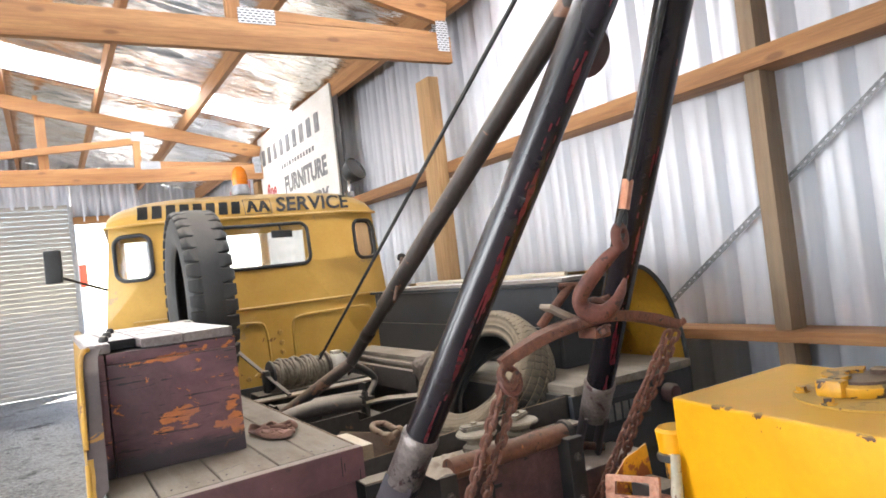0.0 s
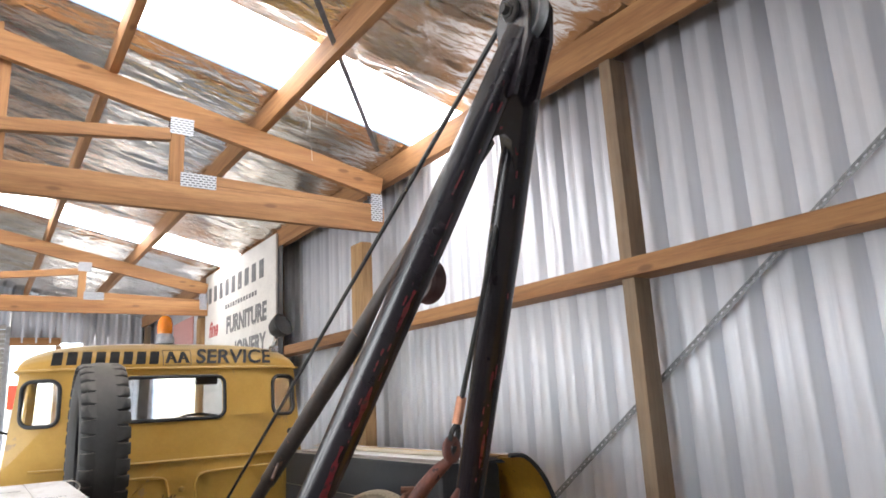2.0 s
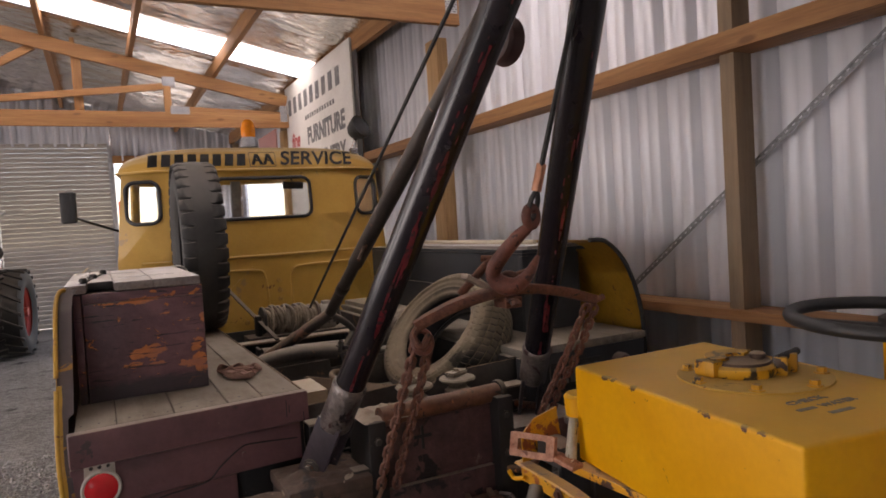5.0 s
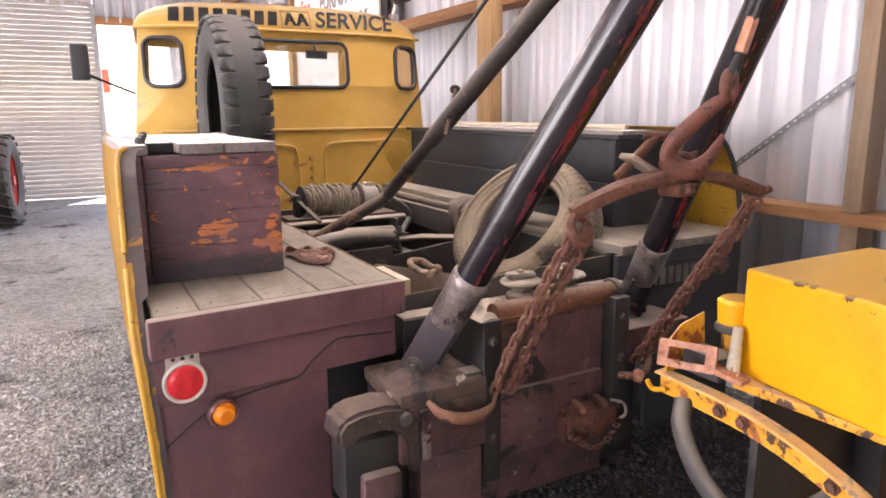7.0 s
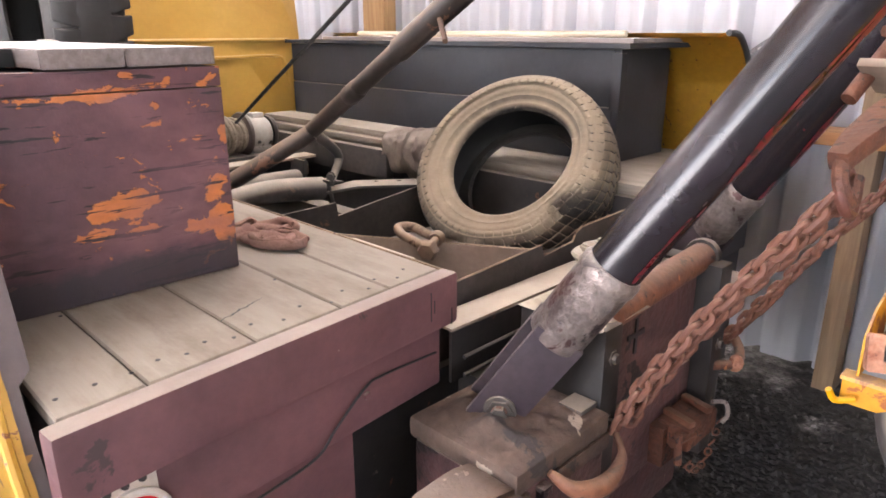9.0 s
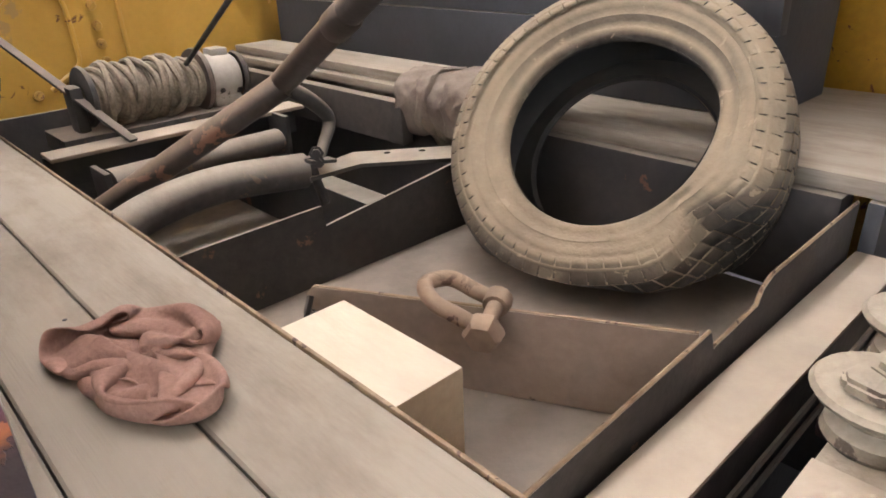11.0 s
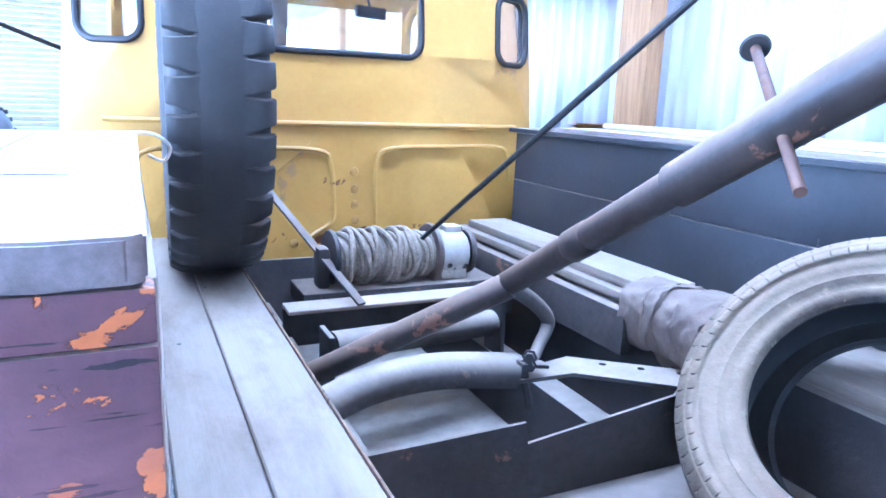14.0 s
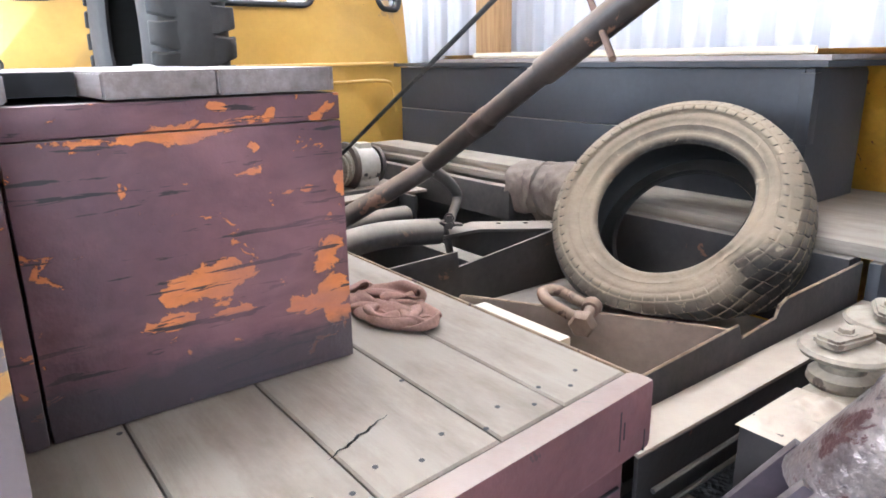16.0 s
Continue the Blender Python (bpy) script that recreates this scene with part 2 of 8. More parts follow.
CABYEL = surface("ochre_cab_paint", (0.47, 0.265, 0.045), (0.60, 0.36, 0.08), 2.5, (0.3, 0.5), bump=0.05, dist=0.002, gc=0.04,
                 chips=((0.17, 0.075, 0.03), 19, 0.715), chips2=((0.40, 0.25, 0.09), 4, 0.66), dust=((0.55, 0.47, 0.32), 0.6),
                 patches=[(dx, 1.01, dz, 0.12, 0.06, 0.035) for dx, dz in ((-0.2, 0.80), (-0.05, 0.79), (0.12, 0.80), (0.3, 0.82), (0.45, 0.83), (0.6, 0.86), (-0.03, 0.98))])
TANKYEL = surface("tank_yellow_paint", (0.64, 0.28, 0.002), (0.78, 0.375, 0.004), 3, (0.36, 0.55), bump=0.06, dist=0.002, gc=0.04, spec=0.35,
                  chips=((0.09, 0.035, 0.02), 22, 0.70), chips2=((0.40, 0.20, 0.02), 30, 0.72), dust=((0.44, 0.31, 0.07), 0.6),
                  patches=[(1.252 - 0.138 * (1.092 - py) - 1.46, py - 0.75, 1.0 - 0.76, 0.028, ry, 0.014) for py, ry in ((0.955, 0.03), (0.92, 0.02), (0.85, 0.03), (0.76, 0.03), (0.70, 0.02), (0.63, 0.045), (0.585, 0.03), (0.53, 0.04), (0.48, 0.04), (0.43, 0.04))] + [(1.252 - 0.138 * (1.092 - py) - 1.46, py - 0.75, pz - 0.76, 0.03, 0.014, 0.012) for py, pz in ((1.06, 0.90), (0.985, 0.965), (0.97, 0.975), (0.80, 0.985), (0.45, 0.97), (0.43, 0.86))])
STAYTUBE = surface("dusty_stay_paint", (0.022, 0.017, 0.015), (0.052, 0.037, 0.030), 6, (0.35, 0.6), bump=0.3, dist=0.003, gc=0.2, chips=((0.17, 0.085, 0.05), 9, 0.61), dust=((0.36, 0.26, 0.18), 0.70), face=(0.0, 0.9))
BLACKTUBE = surface("black_tube_paint", (0.008, 0.008, 0.010), (0.020, 0.014, 0.018), 5, (0.22, 0.29), bump=0.12, dist=0.002, spec=0.5,
                    chips=((0.16, 0.02, 0.022), 17, 0.69, (2.2, 2.2, 0.16)), dust=(DUST, 0.03))
DARKSTEEL = surface("grimy_dark_steel", (0.018, 0.017, 0.017), (0.055, 0.047, 0.044), 7, (0.5, 0.8), bump=0.35,
                    chips=((0.13, 0.06, 0.035), 10, 0.66), dust=(DUST, 0.6))
MASTSTEEL = surface("maroon_mast_steel", (0.036, 0.020, 0.021), (0.145, 0.069, 0.064), 8, (0.32, 0.65), bump=0.6, dist=0.005, gc=0.25, chips=((0.20, 0.14, 0.115), 19, 0.66), chips2=((0.015, 0.011, 0.011), 7, 0.58), dust=(DUST, 0.65))
RUST = surface("brown_rust", (0.075, 0.028, 0.018), (0.19, 0.070, 0.038), 16, (0.5, 0.85), metal=0.15, bump=0.8, dist=0.004, grain=110, gc=0.3, chips=((0.42, 0.13, 0.025), 11, 0.67), chips2=((0.030, 0.017, 0.014), 42, 0.60), dust=((0.30, 0.20, 0.14), 0.25))
REDOX = surface("red_oxide_hook", (0.080, 0.027, 0.019), (0.165, 0.056, 0.038), 12, (0.40, 0.7), metal=0.15, bump=0.6, dist=0.003, grain=90, gc=0.25, chips=((0.36, 0.14, 0.05), 22, 0.68), chips2=((0.045, 0.018, 0.015), 44, 0.61))
TYRE = surface("dusty_tyre_rubber", (0.018, 0.018, 0.018), (0.045, 0.042, 0.04), 4, (0.55, 0.8), bump=0.3, dust=((0.26, 0.225, 0.185), 0.4))
DUSTTYRE = surface("very_dusty_tyre_rubber", (0.030, 0.027, 0.024), (0.070, 0.060, 0.048), 3, (0.75, 0.95), bump=0.7, dist=0.005, gc=0.35, face=(-0.30, 0.65),
                   chips=((0.05, 0.046, 0.04), 8, 0.60), chips2=((0.26, 0.21, 0.145), 30, 0.63), dust=((0.31, 0.245, 0.165), 0.92))
BLACK = surface("black_rubber", (0.012, 0.012, 0.013), (0.025, 0.025, 0.026), 8, (0.4, 0.6), bump=0.1)
BEAMDIRT = surface("caked_dirt_on_steel", (0.040, 0.025, 0.021), (0.145, 0.096, 0.068), 5, (0.6, 0.95), bump=0.6, dist=0.006, grain=45, gc=0.25, chips=((0.33, 0.27, 0.21), 9, 0.62), chips2=((0.035, 0.027, 0.025), 7, 0.61))
CHAINRUST = surface("dark_chain_rust", (0.085, 0.034, 0.024), (0.19, 0.075, 0.045), 26, (0.5, 0.8), bump=0.5, grain=140, chips=((0.40, 0.15, 0.05), 18, 0.66), chips2=((0.05, 0.035, 0.032), 15, 0.62), dust=((0.36, 0.24, 0.17), 0.45))
RUSTPALE = surface("flaking_pale_rust", (0.26, 0.085, 0.04), (0.56, 0.30, 0.20), 34, (0.6, 0.9), bump=0.6, grain=90, gc=0.25, chips=((0.16, 0.06, 0.035), 18, 0.60), chips2=((0.70, 0.58, 0.50), 16, 0.66))
CAPYEL = surface("grimy_cap_yellow", (0.44, 0.21, 0.008), (0.64, 0.31, 0.012), 9, (0.35, 0.6), bump=0.2, chips=((0.05, 0.028, 0.018), 20, 0.53), dust=((0.30, 0.22, 0.09), 0.5))
POSTSTEEL = surface("greasy_steel_and_shade", (0.009, 0.008, 0.008), (0.030, 0.024, 0.022), 7, (0.35, 0.7), bump=0.3, chips=((0.16, 0.13, 0.11), 22, 0.69), chips2=((0.14, 0.05, 0.03), 9, 0.66), dust=(DUST, 0.2))
CLEVIS = surface("blue_grey_worn_maroon", (0.026, 0.021, 0.028), (0.060, 0.044, 0.050), 5, (0.28, 0.5), bump=0.35, gc=0.2, chips=((0.26, 0.18, 0.15), 26, 0.68), chips2=((0.14, 0.05, 0.03), 12, 0.66), dust=(DUST, 0.35))
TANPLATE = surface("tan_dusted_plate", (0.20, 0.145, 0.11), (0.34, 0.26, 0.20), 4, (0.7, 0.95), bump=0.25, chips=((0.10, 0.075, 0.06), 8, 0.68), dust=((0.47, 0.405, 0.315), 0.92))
WELL = surface("dusty_grey_plate", (0.026, 0.022, 0.020), (0.070, 0.058, 0.050), 4, (0.6, 0.85), bump=0.3, gc=0.2,
               chips=((0.15, 0.085, 0.05), 9, 0.63), dust=((0.36, 0.30, 0.235), 0.62))
PIPEDUST = surface("dusty_pipe_steel", (0.040, 0.035, 0.031), (0.095, 0.080, 0.068), 5, (0.6, 0.85), bump=0.35, gc=0.2, chips=((0.15, 0.10, 0.065), 12, 0.64), dust=((0.43, 0.37, 0.29), 0.82), face=(0.1, 0.9))
ROPE = surface("dusty_tan_rope", (0.16, 0.13, 0.095), (0.33, 0.275, 0.205), 34, (0.7, 0.95), bump=0.7, grain=160, gc=0.3, dust=((0.42, 0.355, 0.27), 0.6))
DARKROPE = surface("dark_wire_rope", (0.025, 0.025, 0.027), (0.06, 0.058, 0.056), 60, (0.4, 0.6), metal=0.5, bump=0.6)
COPPER = surface("copper_ferrule", (0.45, 0.20, 0.12), (0.62, 0.31, 0.20), 20, (0.25, 0.4), metal=0.9)
STRAPSTEEL = surface("dull_pierced_strap", (0.15, 0.155, 0.165), (0.27, 0.275, 0.29), 60, (0.4, 0.6), metal=0.5, bump=0.4, dist=0.004, grain=140, gc=0.35)
GALV = surface("galvanised_plate", (0.34, 0.35, 0.36), (0.50, 0.51, 0.53), 25, (0.35, 0.55), metal=0.7, bump=0.1)
RAGPINK = surface("dusty_pink_rag", (0.21, 0.115, 0.090), (0.36, 0.225, 0.18), 6, (0.85, 0.98), bump=0.7, dist=0.002, grain=190, stretch=(1, 1, 1), spec=0.1, gc=0.15)
SACK = surface("brown_sacking", (0.12, 0.095, 0.08), (0.22, 0.18, 0.15), 7, (0.85, 0.98), bump=0.7, dist=0.002, grain=160, spec=0.1, dust=(DUST, 0.22))
SIGNWHITE = surface("faded_sign_white", (0.60, 0.58, 0.54), (0.72, 0.70, 0.66), 3, (0.5, 0.7), bump=0.05)
SIGNINK = surface("faded_black_lettering", (0.09, 0.09, 0.095), (0.20, 0.20, 0.20), 20, (0.5, 0.7), bump=0, chips=((0.55, 0.53, 0.50), 14, 0.64))
SIGNRED = surface("faded_red_lettering", (0.36, 0.045, 0.04), (0.46, 0.08, 0.07), 20, (0.5, 0.7), bump=0)
LETTER = surface("black_lettering", (0.014, 0.014, 0.016), (0.03, 0.03, 0.03), 20, (0.5, 0.7), bump=0, chips=((0.45, 0.26, 0.05), 40, 0.72))
LINE = surface("box_outline_paint", (0.05, 0.05, 0.05), (0.1, 0.1, 0.1), 20, (0.5, 0.7), bump=0)
DOORCLAD = surface("cream_roller_door", (0.34, 0.315, 0.28), (0.42, 0.39, 0.345), 2, (0.4, 0.6), bump=0.05)
CREAM = surface("dirty_cream_paint", (0.55, 0.52, 0.46), (0.66, 0.62, 0.55), 8, (0.5, 0.7), bump=0.1, chips=((0.35, 0.12, 0.06), 10, 0.68))
CHROME = surface("dull_chrome", (0.5, 0.5, 0.5), (0.62, 0.62, 0.62), 10, (0.2, 0.35), metal=0.95, bump=0)
INTERIOR = surface("dark_cab_trim", (0.03, 0.028, 0.026), (0.06, 0.055, 0.05), 6, (0.6, 0.8), bump=0.2)
PLATEBAR = surface("dim_plate_paint", (0.10, 0.098, 0.09), (0.17, 0.165, 0.15), 20, (0.5, 0.7), bump=0)


def plain(name, colour, rough=0.4, metal=0.0, trans=0.0, ior=1.45):
    m, n, l, b = shader(name)
    v = texco(n, l)
    f = noise_tex(n, l, v, 30, 3)
    l.new(ramp(n, l, f, [(0.2, tuple(c * 0.85 for c in colour)), (0.8, tuple(min(1, c * 1.1) for c in colour))]), b.inputs["Base Color"])
    rough_var(n, l, b, f, rough * 0.8, rough * 1.2)
    b.inputs["Metallic"].default_value, b.inputs["Transmission Weight"].default_value, b.inputs["IOR"].default_value = metal, trans, ior
    return m


GLASS = plain("dusty_glass", (0.92, 0.95, 0.95), 0.04, trans=1.0)
REDLENS = plain("red_lens", (0.72, 0.03, 0.035), 0.15)
AMBER = plain("amber_lens", (0.85, 0.24, 0.01), 0.2)
SPOTGLASS = plain("dark_lamp_glass", (0.05, 0.052, 0.055), 0.08)
REDPAINT = plain("red_tractor_paint", (0.42, 0.05, 0.035), 0.5)


def corrugate_mat():
    """Zincalume sheet: pale grey metal with soft vertical streaks."""
    m, n, l, b = shader("zincalume_sheet")
    f, g = noise_tex(n, l, texco(n, l), 0.9, 3, 0.5), noise_tex(n, l, texco(n, l, (30, 30, 2)), 1.3, 4, 0.6)
    col = ramp(n, l, f, [(0.3, (0.60, 0.615, 0.66)), (0.7, (0.70, 0.71, 0.75))])
    l.new(mixc(n, l, 1.0, col, ramp(n, l, g, [(0.3, (0.93, 0.93, 0.94)), (0.7, (1, 1, 1))]), "MULTIPLY"), b.inputs["Base Color"])
    b.inputs["Metallic"].default_value = 0.20
    rough_var(n, l, b, g, 0.44, 0.54)
    return m


def foil_mat():
    """Crinkled silver building foil under the roof sheets, creased down the slope."""
    m, n, l, b = shader("crinkled_foil")
    wide = noise_tex(n, l, texco(n, l), 2.1, 4, 0.6, 0.8)
    creases = []
    for scale, stretch in ((3.6, (1.0, 3.0, 1)), (11.0, (0.8, 2.0, 1))):
        t = n.new("ShaderNodeTexNoise")
        t.noise_type = "RIDGED_MULTIFRACTAL"
        t.inputs["Scale"].default_value, t.inputs["Detail"].default_value, t.inputs["Distortion"].default_value = scale, 4, 0.9
        l.new(texco(n, l, stretch), t.inputs["Vector"])
        creases.append(t.outputs["Fac"])
    l.new(ramp(n, l, wide, [(0.3, (0.78, 0.74, 0.67)), (0.7, (0.92, 0.90, 0.86))]), b.inputs["Base Color"])
    b.inputs["Metallic"].default_value = 1.0
    rough_var(n, l, b, wide, 0.15, 0.28)
    a = n.new("ShaderNodeMath")
    a.operation = "MULTIPLY_ADD"
    l.new(creases[0], a.inputs[0])
    a.inputs[1].default_value = 2.2
    l.new(creases[1], a.inputs[2])
    bumpy(n, l, b, a.outputs[0], 0.8, 0.008)
    return m


def sheet_mat():
    """Translucent fibreglass roofing."""
    m, n, l, b = shader("translucent_roof_sheet")
    t = n.new("ShaderNodeBsdfTranslucent")
    t.inputs["Color"].default_value = (0.95, 0.95, 0.93, 1)
    l.new(t.outputs[0], n["Material Output"].inputs["Surface"])
    return m


def gravel_mat():
    m, n, l, b = shader("grey_gravel")
    v = texco(n, l)
    c = n.new("ShaderNodeTexVoronoi")
    c.inputs["Scale"].default_value = 55
    l.new(v, c.inputs["Vector"])
    s = n.new("ShaderNodeSeparateXYZ")
    l.new(c.outputs["Color"], s.inputs[0])
    col = ramp(n, l, s.outputs[0], [(0.0, (0.16, 0.152, 0.143)), (0.5, (0.24, 0.229, 0.216)), (1.0, (0.34, 0.327, 0.31))])
    l.new(toned_and_shaded(n, l, col), b.inputs["Base Color"])
    b.inputs["Roughness"].default_value = 0.9
    bumpy(n, l, b, c.outputs["Distance"], 0.7, 0.02)
    return m


def toned_and_shaded(n, l, col):
    """Uneven tone, and the shade under truck tail and tank painted in black."""
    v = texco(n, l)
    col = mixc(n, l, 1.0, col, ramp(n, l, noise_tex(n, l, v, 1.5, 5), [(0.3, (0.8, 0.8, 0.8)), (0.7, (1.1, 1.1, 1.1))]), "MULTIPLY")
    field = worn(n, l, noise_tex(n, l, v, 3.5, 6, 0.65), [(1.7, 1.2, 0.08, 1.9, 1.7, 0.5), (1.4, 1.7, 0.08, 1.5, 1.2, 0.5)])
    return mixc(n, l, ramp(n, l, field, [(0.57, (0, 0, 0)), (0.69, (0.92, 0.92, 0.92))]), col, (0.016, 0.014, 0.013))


def stone_mat():
    m, n, l, b = shader("crushed_stone")
    g = n.new("ShaderNodeNewGeometry")
    col = ramp(n, l, g.outputs["Random Per Island"], [(0.0, (0.24, 0.23, 0.22)), (0.45, (0.34, 0.327, 0.31)), (0.85, (0.45, 0.435, 0.415)), (1.0, (0.52, 0.50, 0.475))])
    f = noise_tex(n, l, texco(n, l), 160, 3)
    col = mixc(n, l, 1.0, col, ramp(n, l, f, [(0.3, (0.75, 0.75, 0.75)), (0.7, (1.1, 1.1, 1.1))]), "MULTIPLY")
    l.new(toned_and_shaded(n, l, col), b.inputs["Base Color"])
    b.inputs["Roughness"].default_value = 0.9
    return m


IRON, FOIL, SHEET, GRAVEL, STONE = corrugate_mat(), foil_mat(), sheet_mat(), gravel_mat(), stone_mat()

# ---- building helpers ----
def thing(name, base, label, category, group="", kind=""):
    """An Empty at a thing's base, which parents its parts."""
    ob = new(name)
    ob.location = base
    ob.empty_display_size = 0.05
    return tagged(ob, label, category, group, kind)


def root_of(ob):
    while ob.parent:
        ob = ob.parent
    return ob


def smooth_faces(me, angle=40):
    me.polygons.foreach_set("use_smooth", [True] * len(me.polygons))
    me.set_sharp_from_angle(angle=radians(angle))


def part(name, bm, material, parent=None, label="", angle=40):
    """One mesh under a thing or a part; the mesh is given in world places."""
    me = bpy.data.meshes.new(name)
    if parent is not None:
        bmesh.ops.translate(bm, verts=bm.verts, vec=-Vector(root_of(parent).location))
    bm.to_mesh(me)
    bm.free()
    me.materials.append(material)
    smooth_faces(me, angle)
    ob = new(name, me)
    if parent is not None:
        ob.parent = parent
    return tagged(ob, label)


def solo(name, bm, material, label, category, group="", kind="", base=None, angle=40):
    """A thing that is one mesh."""
    me = bpy.data.meshes.new(name)
    base = Vector(base or (0, 0, 0))
    bmesh.ops.translate(bm, verts=bm.verts, vec=-base)
    bm.to_mesh(me)
    bm.free()
    me.materials.append(material)
    smooth_faces(me, angle)
    ob = new(name, me)
    ob.location = base
    return tagged(ob, label, category, group, kind)


def box(bm, x0, x1, y0, y1, z0, z1, bevel=0.0, m=None):
    vs = [bm.verts.new((x, y, z)) for x in (x0, x1) for y in (y0, y1) for z in (z0, z1)]
    for f in ((0, 1, 3, 2), (4, 6, 7, 5), (0, 4, 5, 1), (2, 3, 7, 6), (0, 2, 6, 4), (1, 5, 7, 3)):
        bm.faces.new([vs[i] for i in f])
    if bevel:
        es = list({e for v in vs for e in v.link_edges})
        r = bmesh.ops.bevel(bm, geom=es, offset=bevel, segments=2, affect="EDGES", profile=0.6)
        vs = list({v for f in r["faces"] for v in f.verts} | {v for v in vs if v.is_valid})
    if m is not None:
        bmesh.ops.transform(bm, matrix=m, verts=vs)
    return vs


def boxed(*a, **k):
    bm = bmesh.new()
    box(bm, *a, **k)
    return bm


def beam(bm, a, b, w, h, up=(0, 0, 1), bevel=0.003):
    """A straight bar from a to b, w across and h deep."""
    a, b = Vector(a), Vector(b)
    d = (b - a).normalized()
    side = d.cross(Vector(up)).normalized()
    top = side.cross(d)
    m = Matrix((side, d, top)).transposed().to_4x4()
    m.translation = a
    return box(bm, -w / 2, w / 2, 0, (b - a).length, -h / 2, h / 2, bevel, m)


def beamed(*a, **k):
    bm = bmesh.new()
    beam(bm, *a, **k)
    return bm


def tube(bm, pts, r, seg=16, cap=True, closed=False):
    """A round bar swept along points; r may be a list."""
    pts = [Vector(p) for p in pts]
    rs = r if isinstance(r, (list, tuple)) else [r] * len(pts)
    count = len(pts)
    tang = []
    for i in range(count):
        a = pts[(i - 1) % count] if (closed or i) else pts[0]
        b = pts[(i + 1) % count] if (closed or i < count - 1) else pts[-1]
        tang.append((b - a).normalized())
    n = tang[0].orthogonal().normalized()
    rings = []
    for p, t, rr in zip(pts, tang, rs):
        n = (n - t * n.dot(t)).normalized()
        k = t.cross(n)
        rings.append([bm.verts.new(p + rr * (math.cos(a) * n + math.sin(a) * k)) for a in (2 * math.pi * j / seg for j in range(seg))])
    pairs = list(zip(rings, rings[1:])) + ([(rings[-1], rings[0])] if closed else [])
    for u, v in pairs:
        for j in range(seg):
            bm.faces.new((u[j], u[(j + 1) % seg], v[(j + 1) % seg], v[j]))
    if cap and not closed:
        bm.faces.new(rings[0][::-1])
        bm.faces.new(rings[-1])
    return rings


def tubed(*a, **k):
    bm = bmesh.new()
    tube(bm, *a, **k)
    return bm


def arc(pts, steps=8):
    """A smooth curve through points."""
    p = [Vector(q) for q in pts]
    p = [2 * p[0] - p[1]] + p + [2 * p[-1] - p[-2]]
    out = []
    for i in range(1, len(p) - 2):
        for s in range(steps):
            t = s / steps
            a, b, c, d = p[i - 1:i + 3]
            out.append(0.5 * (2 * b + (c - a) * t + (2 * a - 5 * b + 4 * c - d) * t * t + (3 * b - a - 3 * c + d) * t ** 3))
    return out + [p[-2]]


def lathe(bm, profile, m, seg=32, closed=False):
    """Turns (radius, along) round the z axis of m."""
    rings = []
    for r, h in profile:
        if r < 1e-6:
            rings.append([bm.verts.new(m @ Vector((0, 0, h)))] * seg)
        else:
            rings.append([bm.verts.new(m @ Vector((r * math.cos(a), r * math.sin(a), h))) for a in (2 * math.pi * j / seg for j in range(seg))])
    pairs = list(zip(rings, rings[1:])) + ([(rings[-1], rings[0])] if closed else [])
    for u, v in pairs:
        for j in range(seg):
            q = [u[j], u[(j + 1) % seg], v[(j + 1) % seg], v[j]]
            q = [x for i, x in enumerate(q) if x not in q[:i]]
            if len(q) > 2:
                bm.faces.new(q)
    return rings


def lathed(profile, m, seg=32, closed=False):
    bm = bmesh.new()
    lathe(bm, profile, m, seg, closed)
    bmesh.ops.recalc_face_normals(bm, faces=bm.faces)
    return bm


def axis_at(place, direction):
    """A pose whose z axis points along a direction."""
    q = Vector(direction).to_track_quat("Z", "Y").to_matrix().to_4x4()
    return Matrix.Translation(place) @ q


def slab(outline, m, thick, bevel=0.0, holes=()):
    """A flat plate of an outline (x, y) in the plane of m, with depth along its z."""
    bm = bmesh.new()
    loops = [outline, *holes]
    edges = []
    for lp in loops:
        vs = [bm.verts.new((x, y, 0)) for x, y in lp]
        edges += [bm.edges.new((vs[i], vs[(i + 1) % len(vs)])) for i in range(len(vs))]
    bmesh.ops.triangle_fill(bm, use_beauty=True, use_dissolve=False, edges=edges)
    r = bmesh.ops.extrude_face_region(bm, geom=bm.faces[:])
    bmesh.ops.translate(bm, verts=[v for v in r["geom"] if isinstance(v, bmesh.types.BMVert)], vec=(0, 0, thick))
    bmesh.ops.recalc_face_normals(bm, faces=bm.faces)
    bmesh.ops.transform(bm, matrix=m, verts=bm.verts)
    return bm


def rounded(x0, x1, y0, y1, r, n=5):
    """A rectangle with round corners."""
    out = []
    for cx, cy, a0 in ((x1 - r, y1 - r, 0), (x0 + r, y1 - r, 90), (x0 + r, y0 + r, 180), (x1 - r, y0 + r, 270)):
        out += [(cx + r * math.cos(radians(a0 + 90 * i / n)), cy + r * math.sin(radians(a0 + 90 * i / n))) for i in range(n + 1)]
    return out


def bolt(bm, place, direction, r=0.008, h=0.008):
    lathe(bm, [(0, 0), (r * 1.5, 0), (r * 1.5, h * 0.25), (r, h * 0.25), (r * 0.95, h), (0, h)], axis_at(place, direction), 6)


